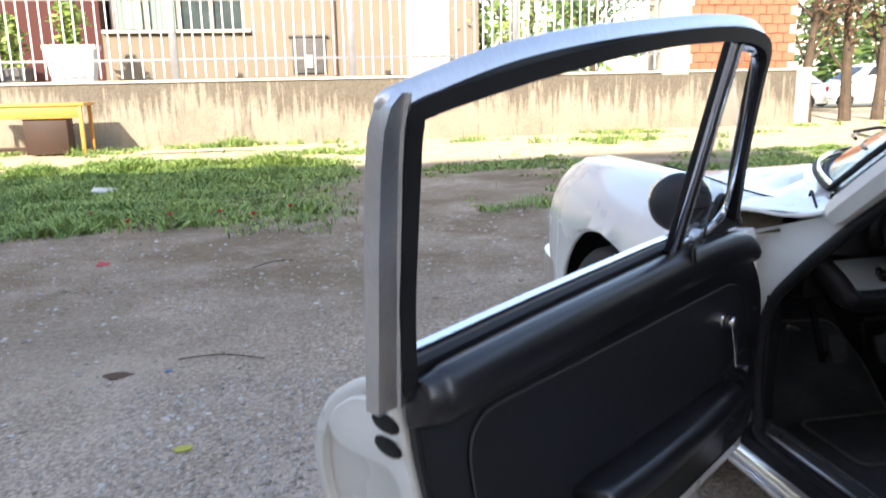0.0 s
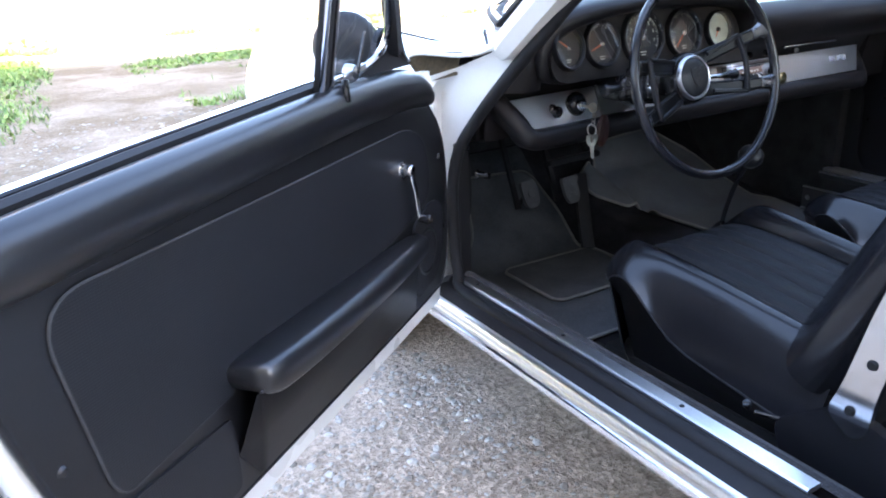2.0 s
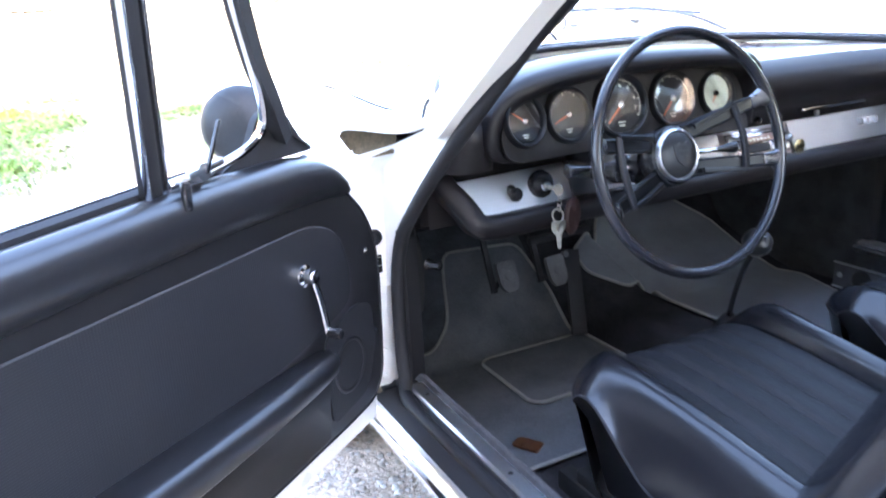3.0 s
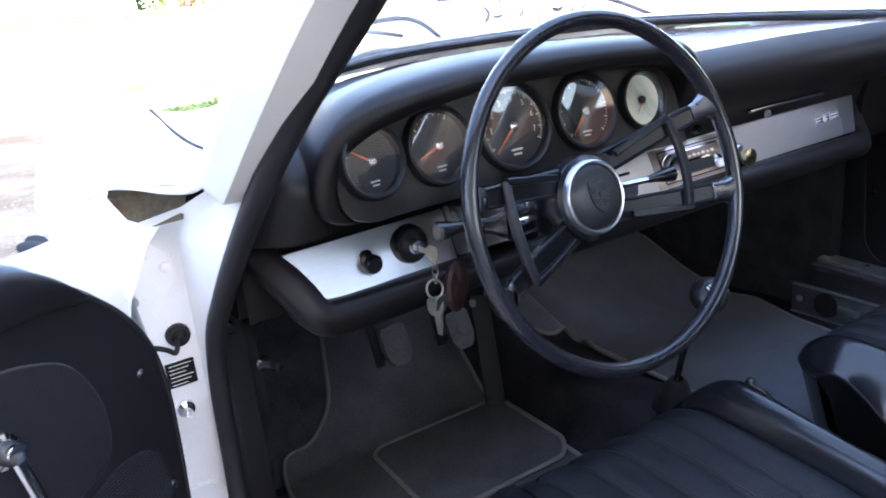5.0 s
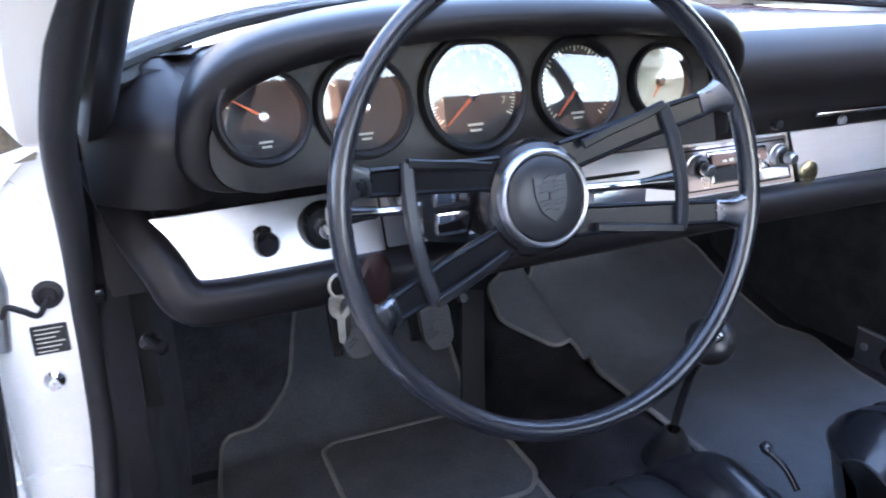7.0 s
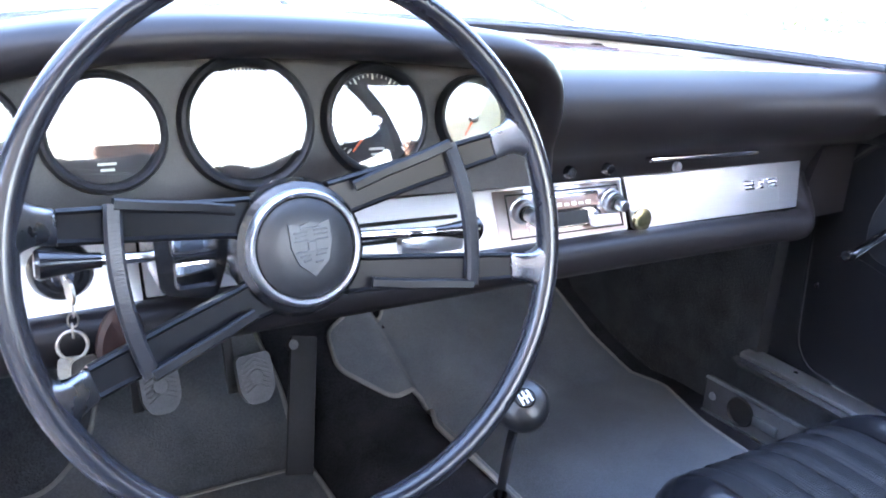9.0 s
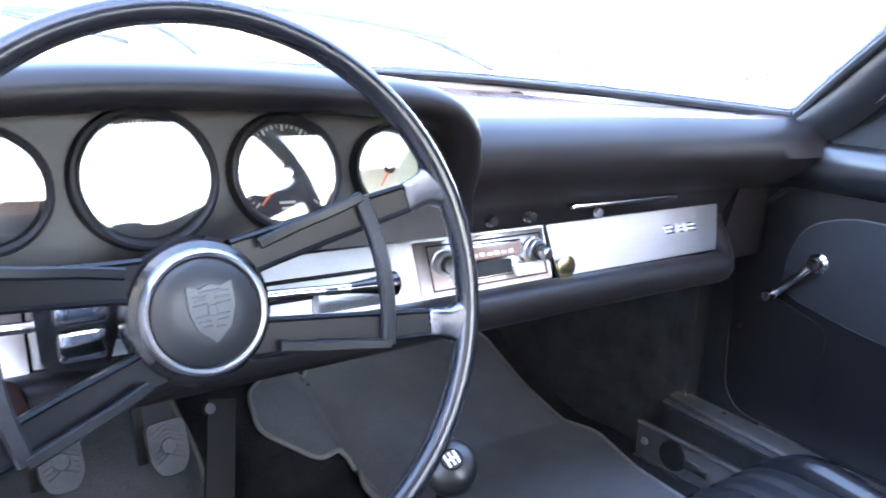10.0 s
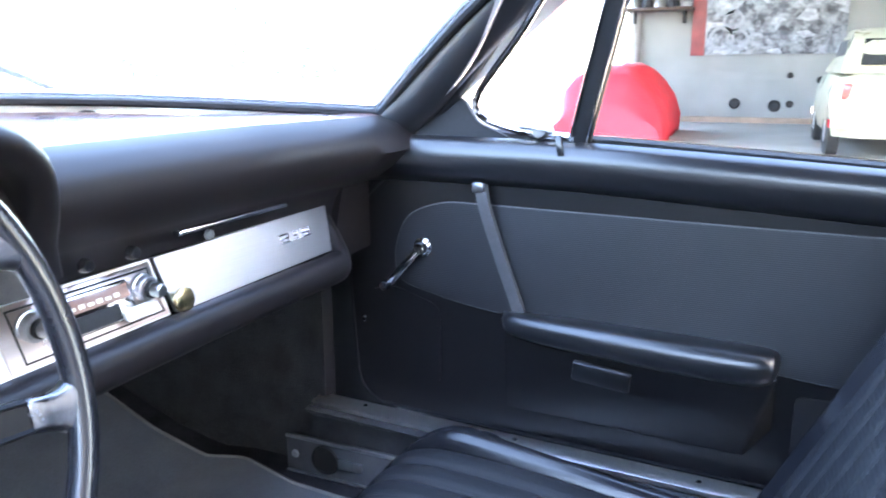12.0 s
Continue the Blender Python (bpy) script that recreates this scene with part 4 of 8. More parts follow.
def gauge(x, z, r, dial, needle, marks, words, label, lean):
    GN, GM = gauge_axes(x)
    o = gauge_plane(x, z) + GN * 0.001
    g = part("gauge", lathe([(r * 0.84, 0.001), (r * 0.865, 0.006), (r * 0.90, 0.0105), (r * 0.95, 0.0125), (r * 1.0, 0.0115), (r * 1.03, 0.007), (r * 1.04, 0.0)], o, GN, 56), BEZEL, dash, label)
    part("dial", lathe([(0, 0.0012), (r * 0.9, 0.0012)], o, GN, 48), dial, g)
    mo = Matrix.Translation(o + GN * 0.0016) @ GM
    if marks:
        bms = []
        a0, a1, n, big = marks
        for i in range(n + 1):
            a = radians(a0 + (a1 - a0) * i / n)
            L = 0.13 if i % big == 0 else 0.07
            rr = r * 0.82
            m = mo @ Matrix.Rotation(a, 4, "Z") @ Matrix.Translation((rr * (1 - L / 2), 0, 0.0002))
            bms.append(box((0, 0, 0), (rr * L, r * (0.03 if i % big == 0 else 0.017), 0.0004), 0, m=m))
        part("scale", joined(*bms), INK, g)
    bms = []
    for txt, size, ang, rad in words:
        a = radians(ang)
        bms.append(letters(txt, size, mo @ Matrix.Translation((rad * r * math.cos(a), rad * r * math.sin(a), 0.0004)), INK, g))
    if bms:
        part("numerals", joined(*bms), INK, g)
    bars = [box((0, 0, 0), (r * w, r * 0.045, 0.0004), 0, m=mo @ Matrix.Translation((0, r * yy, 0.0003))) for w, yy in ((0.30, -0.52), (0.22, -0.62))]
    part("writing_bar", joined(*bars), INK, g)
    for ang, L in needle:
        a = radians(ang)
        m = mo @ Matrix.Rotation(a, 4, "Z")
        part("needle", prism([(-0.1 * r, -0.035 * r), (L * r, -0.012 * r), (L * r, 0.012 * r), (-0.1 * r, 0.035 * r)], 0.0008, m, 0, z0=0.003), ORANGE, g, "orange needle")
    part("centre_cap", lathe([(0, 0.0075), (r * 0.10, 0.0072), (r * 0.125, 0.006), (r * 0.13, 0.002)], o, GN, 20), CHROME if dial is DIAL else DARK, g)
    gl = part("lens", lathe([(0, 0.0082), (r * 0.5, 0.0081), (r * 0.885, 0.0079)], o, lean, 40), GAUGE_GLASS, g, "clear gauge lens")
    gl.visible_shadow = False


TACH = [(str(k), 0.0105, 214 - 32.5 * k, 0.60) for k in range(1, 8)]
gauge(-0.524, 0.835, 0.0425, DIAL, [(148, 0.72)], (160, 100, 6, 3), [], "round black fuel and oil gauge", (0.13, -1, 0.140))
gauge(-0.428, 0.834, 0.0468, DIAL, [(200, 0.70)], (140, 60, 6, 3), [], "round black temperature gauge", (0.03, -1, 0.146))
gauge(-0.313, 0.8375, 0.0565, DIAL, [(222, 0.76)], (214, -28, 60, 5), TACH, "large black rev counter with orange needle", (-0.045, -1, 0.172))
gauge(-0.1935, 0.837, 0.0512, DIAL, [(228, 0.74)], (225, -45, 40, 4), [], "round black speedometer", (-0.110, -1, 0.190))
gauge(-0.086, 0.836, 0.0405, DIAL_PALE, [(235, 0.5)], (0, 330, 11, 3), [], "pale-faced clock", (-0.09, -1, 0.17))


# metal fascia, in a plane that leans a little
def fascia_y(x, z):
    return 0.022 + 0.45 * (z - 0.714) + 0.02 * (x + 0.2)


def fascia_plate(outline, out, thick, bev=0.0006):
    bm = prism(round_poly(outline, 0.002, 2), thick, None, bev, 1)
    for v in bm.verts:
        x, z, d = v.co
        v.co = Vector((x, fascia_y(x, z) - out - d, z))
    return bm


part("fascia", fascia_plate([(-0.630, 0.7405), (-0.600, 0.6800), (-0.405, 0.6835), (-0.405, 0.7440)], 0.0, 0.003), ALU, dash, "brushed aluminium fascia")
part("fascia", fascia_plate([(-0.402, 0.7455), (-0.402, 0.686), (0.173, 0.686), (0.175, 0.7465)], 0.0, 0.003), ALU, dash, "brushed aluminium fascia")
glove = part("glovebox_lid", fascia_plate([(0.179, 0.7465), (0.181, 0.686), (0.511, 0.685), (0.541, 0.7465)], 0.0, 0.005), ALU, dash, "brushed aluminium glovebox lid")
for k, (bx, w) in enumerate(((0.412, 0.021), (0.438, 0.009), (0.463, 0.021))):
    part("badge", joined(*[box((bx, fascia_y(bx, 0.722 + dz) - 0.0068, 0.722 + dz), (w, 0.0040, 0.0026), 0.0004, 1) for dz in (-0.0050, 0.0, 0.0050)], box((bx + w * 0.35, fascia_y(bx, 0.722) - 0.0062, 0.722), (w * 0.14, 0.0052, 0.0118), 0.0004, 1)), CHROME, glove, "small bright badge shape")
part("lid_corner", fascia_plate([(0.482, 0.7455), (0.472, 0.6860), (0.5100, 0.6860), (0.5390, 0.7455)], 0.0049, 0.0003, 0), ALU, glove, "aluminium lid corner plate")
part("glovebox_lock", lathe([(0, 0.010), (0.012, 0.0098), (0.0142, 0.0088), (0.0142, 0.004), (0.010, 0)], (0.193, fascia_y(0.197, 0.697) - 0.004, 0.697), (0, -1, 0.1), 24), BRASS, glove, "brass glovebox lock knob")
part("lid_handle", box((0.31, 0.029, 0.7695), (0.205, 0.012, 0.006), 0.002), CHROME, glove, "slim chrome lid handle")
part("lid_button", lathe([(0, 0.006), (0.006, 0.005), (0.007, 0)], (0.262, 0.032, 0.757), (0, -1, 0), 16), ALU_DULL, glove)
for bx in (0.08, 0.14):
    part("push_knob", lathe([(0, 0.010), (0.006, 0.009), (0.0075, 0.004), (0.0075, 0)], (bx, 0.030, 0.7625), (0, -1, 0), 16), BAKELITE, dash, "small black push knob")
# padded roll that frames the fascia from below
roll_path = spline([(-0.662, 0.085, 0.785), (-0.652, 0.066, 0.758), (-0.640, 0.036, 0.730), (-0.620, 0.006, 0.695), (-0.606, -0.008, 0.670), (-0.575, -0.010, 0.661), (-0.45, -0.008, 0.662), (-0.2, -0.006, 0.664), (0.1, 0.0, 0.664), (0.4, 0.004, 0.662), (0.50, 0.006, 0.660), (0.528, 0.018, 0.668), (0.542, 0.040, 0.690), (0.558, 0.072, 0.728), (0.570, 0.092, 0.756), (0.580, 0.105, 0.785)], 64)
part("lower_roll", sweep(roll_path, [(0.0195, -0.020), (0.0195, 0.006), (0.017, 0.013), (0.010, 0.017), (-0.006, 0.018), (-0.016, 0.014), (-0.021, 0.005), (-0.022, -0.010), (-0.016, -0.022), (0.0, -0.026)], up=(0, -1, 0)), DASH_VINYL, dash, "padded black lower roll", 60)
part("fascia_end", prism([(-0.672, 0.66), (-0.60, 0.655), (-0.648, 0.77), (-0.672, 0.77)], 0.06, Matrix(((1, 0, 0, 0), (0, 0, 1, 0.075), (0, 1, 0, 0), (0, 0, 0, 1))), 0.004), DASH_VINYL, dash)
part("fascia_end", prism([(0.66, 0.66), (0.535, 0.655), (0.578, 0.77), (0.66, 0.77)], 0.06, Matrix(((1, 0, 0, 0), (0, 0, 1, 0.036), (0, 1, 0, 0), (0, 0, 0, 1))), 0.004), DASH_VINYL, dash)
part("check_hook", lathe([(0, 0.014), (0.007, 0.013), (0.010, 0.006), (0.008, 0)], (-0.631, 0.078, 0.732), (0, -1, 0.1), 18), BAKELITE, dash, "small black knob at the fascia's end")
part("pull_knob", lathe([(0.0, 0.027), (0.010, 0.0265), (0.0125, 0.023), (0.0125, 0.019), (0.009, 0.016), (0.0075, 0.013), (0.0105, 0.010), (0.0105, 0.006), (0.0125, 0.004), (0.0125, 0.0)], (-0.526, 0.020, 0.711), (0.05, -1, -0.12), 24), BAKELITE, dash, "black light switch knob")
lock = part("ignition_lock", lathe([(0, 0.010), (0.014, 0.010), (0.016, 0.013), (0.021, 0.013), (0.0245, 0.008), (0.026, 0.0)], (-0.466, 0.016, 0.715), (0, -1, 0.05), 32), BAKELITE, dash, "round black ignition lock")
part("key_barrel", lathe([(0, 0.018), (0.008, 0.018), (0.0095, 0.015), (0.0095, 0.0)], (-0.466, 0.010, 0.715), (0, -1, 0.05), 20), CHROME, lock)
# centre: ashtray and levers, radio
for k, (x0, z0) in enumerate(((-0.165, 0.724), (-0.165, 0.707))):
    part("slide_slot", bar((x0 - 0.06, fascia_y(x0, z0) - 0.0035, z0), (x0 + 0.09, fascia_y(x0, z0) - 0.0035, z0), 0.004, 0.004), DARK, dash)
part("ashtray", joined(box((-0.115, fascia_y(-0.115, 0.702) - 0.009, 0.702), (0.075, 0.014, 0.020), 0.003), box((-0.115, fascia_y(-0.115, 0.702) - 0.016, 0.7125), (0.06, 0.010, 0.003), 0.001)), ALU, dash, "aluminium ashtray front")
def on_fascia(x0, x1, z0, z1, out, thick, bev=0.001):
    bm = box(((x0 + x1) / 2, 0, (z0 + z1) / 2), (x1 - x0, thick, z1 - z0), bev, 1)
    for v in bm.verts:
        v.co.y += fascia_y(v.co.x, v.co.z) - out - thick / 2
    return bm


radio = part("radio", on_fascia(-0.024, 0.171, 0.6885, 0.7440, 0.003, 0.002), ROSY_REFLECTION, dash, "push-button radio in a metal plate coloured with a rosy reflection")
part("radio_outline", joined(on_fascia(-0.008, 0.165, 0.7385, 0.7400, 0.0052, 0.001, 0), on_fascia(-0.008, 0.165, 0.6925, 0.6940, 0.0052, 0.001, 0), on_fascia(-0.008, -0.0065, 0.6942, 0.7383, 0.0052, 0.001, 0), on_fascia(0.1635, 0.165, 0.6942, 0.7383, 0.0052, 0.001, 0)), DARK, radio)
part("radio_bezel", on_fascia(0.030, 0.130, 0.6990, 0.7360, 0.0052, 0.004, 0.0015), CHROME, radio, "bright radio bezel")
part("radio_scale", on_fascia(0.034, 0.126, 0.7205, 0.7335, 0.0095, 0.002, 0.0005), surface("amber_scale", (0.20, 0.115, 0.085), 0.3, vary=0.2, scale=30, bump=0.03, coat=0.4), radio, "amber tuning scale")
part("radio_slot", on_fascia(0.034, 0.108, 0.7015, 0.7165, 0.0092, 0.001, 0.0003), DARK, radio)
for k in range(6):
    part("writing_bar", on_fascia(0.050 + 0.011 * k, 0.057 + 0.011 * k, 0.7235, 0.7265 + 0.001 * (k % 2), 0.0118, 0.0006, 0), INK, radio)
part("key_button", on_fascia(0.106, 0.152, 0.6985, 0.7095, 0.010, 0.008, 0.0015), surface("ivory_key", (0.70, 0.68, 0.64), 0.35, vary=0.08, scale=30, bump=0.02), radio, "ivory radio key")
for kx in (0.010, 0.148):
    kc = (kx, fascia_y(kx, 0.722) - 0.005, 0.722)
    knob = part("radio_knob", lathe([(0.009, 0.012), (0.0125, 0.012), (0.014, 0.010), (0.014, 0.004), (0.016, 0.003), (0.016, 0.0)], kc, (0, -1, 0), 24), ALU_DULL, radio, "satin metal tuning ring")
    part("knob_collar", lathe([(0.0085, 0.012), (0.0095, 0.013), (0.0095, 0.018), (0.007, 0.019)], kc, (0, -1, 0), 24), DARK, knob)
    part("knob_cap", lathe([(0, 0.031), (0.006, 0.0305), (0.0078, 0.028), (0.0078, 0.018)], kc, (0, -1, 0), 24), STEEL, knob)

# steering column, stalks and wheel
WC = Vector((-0.316, -0.195, 0.780))
WA = Vector((0, -math.cos(radians(14)), math.sin(radians(14))))
WM = Matrix.Translation(WC) @ Matrix((Vector((1, 0, 0)), Vector((0, WA.z, -WA.y)), WA)).transposed().to_4x4() @ Matrix.Rotation(radians(6.2), 4, "Z")
col = part("steering_column", joined(lathe([(0.0, -0.34), (0.034, -0.34), (0.036, -0.16), (0.042, -0.12), (0.045, -0.085), (0.040, -0.065)], WC, WA, 36), box((-0.345, 0.0, 0.742), (0.10, 0.10, 0.055), 0.02, 3)), BAKELITE, car, "black steering column shroud")
st_l = part("stalk", tube(spline([(-0.35, -0.085, 0.752), (-0.40, -0.09, 0.754), (-0.455, -0.092, 0.757)], 8), 0.0042, 12), CHROME, col, "chrome indicator stalk")
part("stalk_knob", lathe([(0, 0.0), (0.0055, 0.0), (0.0065, 0.012), (0.0095, 0.030), (0.0115, 0.040), (0.009, 0.043), (0, 0.043)], (-0.445, -0.092, 0.7565), (-1, -0.02, 0.05), 20), BAKELITE, st_l, "flared black knob")
st_r = part("stalk", tube(spline([(-0.29, -0.095, 0.755), (-0.235, -0.10, 0.755), (-0.175, -0.11, 0.755)], 8), 0.0042, 12), CHROME, col, "chrome wiper stalk")
part("stalk_knob", lathe([(0, 0.0), (0.0045, 0.0), (0.006, 0.014), (0.0095, 0.034), (0.0105, 0.042), (0.007, 0.045), (0, 0.045)], (-0.180, -0.109, 0.755), (1, -0.1, 0.0), 20), BAKELITE, st_r, "flared black knob")
part("column_block", prism(round_poly([(-0.030, 0.032), (0.020, 0.026), (0.024, 0.0), (0.014, -0.034), (-0.026, -0.026)], 0.008), 0.045, Matrix.Translation((-0.385, -0.075, 0.760)) @ Matrix(((1, 0, 0, 0), (0, 0, -1, 0), (0, 1, 0, 0), (0, 0, 0, 1))), 0.005, 2), BAKELITE, col, "black housing on the column")
part("block_face", joined(box((-0.386, -0.122, 0.772), (0.034, 0.006, 0.020), 0.003, 2), box((-0.386, -0.122, 0.748), (0.030, 0.006, 0.022), 0.003, 2)), CHROME, col, "polished metal face of the housing")
sw = part("steering_wheel", moved(sweep([(0.190 * math.cos(2 * math.pi * i / 96), 0.190 * math.sin(2 * math.pi * i / 96), 0) for i in range(96)], ring(16, 0.0088, 0.0098), up=(0, 0, 1), closed=True), WM), WHEEL_BLACK, car, "black thin-rimmed four-spoke steering wheel")
hub = part("hub", moved(lathe([(0.030, -0.085), (0.046, -0.078), (0.052, -0.055), (0.048, -0.044), (0.041, -0.040)], (0, 0, 0), (0, 0, 1), 48), WM), BAKELITE, sw, "black wheel hub")
part("horn_pad", moved(lathe([(0, -0.0285), (0.020, -0.0290), (0.032, -0.0315), (0.0365, -0.0350), (0.0375, -0.040)], (0, 0, 0), (0, 0, 1), 48), WM), HORN_PAD, sw, "padded black horn push")
part("hub_ring", moved(lathe([(0.0370, -0.040), (0.0378, -0.0335), (0.0402, -0.0325), (0.0425, -0.0350), (0.0432, -0.042), (0.040, -0.046)], (0, 0, 0), (0, 0, 1), 48), WM), RING_STEEL, sw, "satin metal ring round the horn push")
shield = [(-0.0125, 0.0165), (-0.006, 0.0145), (0, 0.0165), (0.006, 0.0145), (0.0125, 0.0165), (0.0125, 0.002), (0.009, -0.009), (0, -0.0175), (-0.009, -0.009), (-0.0125, 0.002)]
crest_m = WM @ Matrix.Rotation(radians(-3), 4, "Z") @ Matrix.Translation((0.0015, 0, -0.0290)) @ Matrix.Diagonal((1.22, 1.16, 1, 1))
part("crest", prism(shield, 0.0022, crest_m, 0.0006, 2), CREST, sw, "embossed plain shield shape")
for cx, cy, w, h in ((-0.0062, 0.0105, 0.0080, 0.0011), (-0.0062, 0.0080, 0.0060, 0.0011), (-0.0062, 0.0055, 0.0080, 0.0011), (0.0062, 0.0112, 0.0080, 0.0012), (0.0062, 0.0082, 0.0080, 0.0012), (0.0062, 0.0052, 0.0080, 0.0012), (-0.0058, -0.0012, 0.0075, 0.0012), (-0.0050, -0.0042, 0.0062, 0.0012), (-0.0038, -0.0072, 0.0045, 0.0012), (0.0055, -0.0015, 0.0065, 0.0011), (0.0048, -0.0045, 0.0060, 0.0011), (0.0032, -0.0085, 0.0045, 0.0011), (0.0, 0.0015, 0.0050, 0.0062), (0.0, 0.0128, 0.0120, 0.0009)):
    part("crest_relief", box((cx, cy, 0.0026), (w, h, 0.0014), 0.0003, 1, crest_m), CREST, sw)
for side in (0, 180):
    for s in (1, -1):
        a0, a1 = radians(side + s * 42), radians(side + s * 17.2)
        p, q = Vector((0.043 * math.cos(a0), 0.043 * math.sin(a0), -0.052)), Vector((0.163 * math.cos(a1), 0.163 * math.sin(a1), -0.014))
        e = Vector((0.187 * math.cos(a1), 0.187 * math.sin(a1), -0.001))
        d = (q - p).normalized()
        nrm = Vector((-d.y, d.x, 0)).normalized()
        rows = []
        for f, w, hh in ((0, 0.0150, 0.006), (0.15, 0.0140, 0.0055), (0.5, 0.0128, 0.005), (0.85, 0.0115, 0.005), (1.0, 0.0110, 0.005)):
            c = p.lerp(q, f) + Vector((0, 0, -0.004 * math.sin(math.pi * f)))
            rows.append([c + nrm * w + Vector((0, 0, -hh)), c + nrm * w + Vector((0, 0, hh * 0.6)), c + nrm * (w - 0.002) + Vector((0, 0, hh)), c + nrm * (w - 0.004) + Vector((0, 0, hh * 0.5)), c - nrm * (w - 0.004) + Vector((0, 0, hh * 0.5)), c - nrm * (w - 0.002) + Vector((0, 0, hh)), c - nrm * w + Vector((0, 0, hh * 0.6)), c - nrm * w + Vector((0, 0, -hh))])
        part("spoke", moved(grid(rows, wrap_row=True, caps=True), WM), SPOKE_BLACK, sw, "flat black spoke")
        rows = []
        for f, w, hh in ((0, 0.0095, 0.0050), (0.08, 0.0112, 0.0062), (0.3, 0.0112, 0.0066), (0.55, 0.0122, 0.0074), (0.75, 0.0150, 0.0084), (0.9, 0.0190, 0.0092), (1.0, 0.0225, 0.0094)):
            c = q.lerp(e, f)
            rows.append([c + nrm * (w * math.copysign(abs(math.cos(a)) ** 0.6, math.cos(a))) + Vector((0, 0, hh * math.copysign(abs(math.sin(a)) ** 0.6, math.sin(a)))) for a in [2 * math.pi * i / 16 for i in range(16)]])
        part("spoke_end", moved(grid(rows, wrap_row=True, caps=True), WM), SPOKE_GREY, sw, "satin metal spoke end")
    turn = Matrix.Rotation(radians(side), 4, "Z")
    arc = [turn @ Vector((0.1285 - 0.0065 * q * q, 0.0555 * q, -0.020 + 0.003 * math.cos(q * 1.6))) for q in [k / 10 - 1 for k in range(21)]]
    part("horn_bar", moved(sweep(arc, [(-0.0055, -0.003), (0.0055, -0.003), (0.0055, 0.002), (0.0035, 0.004), (-0.0035, 0.004), (-0.0055, 0.002)], up=(0, 0, 1)), WM), HORN_RIB, sw, "black ribbed horn bar")
    for s in (1, -1):
        arm_path = [turn @ Vector((x, s * y, z)) for x, y, z in ((0.1220, 0.0555, -0.0185), (0.100, 0.0500, -0.0215), (0.072, 0.0440, -0.0290), (0.046, 0.0370, -0.0360))]
        part("horn_arm", moved(sweep(arm_path, [(-0.0040, -0.003), (0.0040, -0.003), (0.0040, 0.002), (0.0025, 0.0038), (-0.0025, 0.0038), (-0.0040, 0.002)], up=(0, 0, 1)), WM), SPOKE_BLACK, sw, "black arm of the horn bar")
    ribs = []
    for k in range(45):
        q = k / 22 - 1
        c = turn @ Vector((0.1285 - 0.0065 * q * q, 0.0545 * q, -0.0163 + 0.003 * math.cos(q * 1.6)))
        o_ = turn @ Vector((0.0040, 0, 0))
        ribs.append(bar(c - o_, c + o_, 0.0011, 0.0009, up=(0, 0, 1)))
    part("bar_rib", moved(joined(*ribs), WM), HORN_RIB, sw)

# keys in the lock
keys = thing("key_bunch", (-0.462, -0.012, 0.60), "ignition key with a brown leather fob and ring", "keys")
KX, KY = -0.462, -0.032
part("key", joined(lathe([(0, -0.0012), (0.0105, -0.0012), (0.0105, 0.0012), (0, 0.0012)], (KX - 0.002, KY - 0.006, 0.715), (1, 0.2, 0), 18), bar((KX - 0.003, KY + 0.002, 0.715), (KX - 0.004, KY + 0.022, 0.715), 0.002, 0.007)), NICKEL, keys)
links = []
for k in range(3):
    c = Vector((KX - 0.001 - 0.001 * k, KY - 0.008, 0.701 - 0.0088 * k))
    d = 1 if k % 2 else 0
    links.append(tube([c + Vector((0.004 * math.cos(a) * d, 0.004 * math.cos(a) * (1 - d), 0.0062 * math.sin(a))) for a in [2 * math.pi * i / 12 for i in range(12)]], 0.0009, 6, True))
part("chain", joined(*links), NICKEL, keys)
part("split_ring", tube([(KX - 0.004 + 0.011 * math.cos(a), KY - 0.006 + 0.003 * math.sin(a), 0.670 + 0.011 * math.sin(a)) for a in [2 * math.pi * i / 24 for i in range(24)]], 0.0015, 8, True), NICKEL, keys)
for rx, rz, dx in ((8, 18, 0.004), (-12, -6, -0.004)):
    m = Matrix.Translation((KX - 0.002 + dx, KY - 0.006, 0.648)) @ pose(0, 0, 0, 90 + rx, 0, rz)
    part("door_key", joined(prism(round_poly([(-0.010, 0.012), (0.010, 0.012), (0.011, -0.004), (0.004, -0.012), (-0.004, -0.012), (-0.011, -0.004)], 0.005), 0.0022, m, 0.0004, 1), prism([(-0.0035, -0.012), (0.0035, -0.012), (0.0035, -0.030), (0.001, -0.037), (-0.0035, -0.034)], 0.0018, m, 0.0003, 1)), NICKEL, keys)
part("leather_fob", moved(lathe([(0, -0.006), (0.018, -0.0055), (0.0215, -0.002), (0.0215, 0.002), (0.018, 0.0055), (0, 0.006)], (0, 0, 0), (0, 1, 0), 32), Matrix.Translation((-0.430, -0.030, 0.662)) @ pose(0, 0, 0, 0, 8, 14) @ Matrix.Diagonal((0.92, 1, 1.55, 1))), LEATHER, keys, "reddish-brown leather fob")

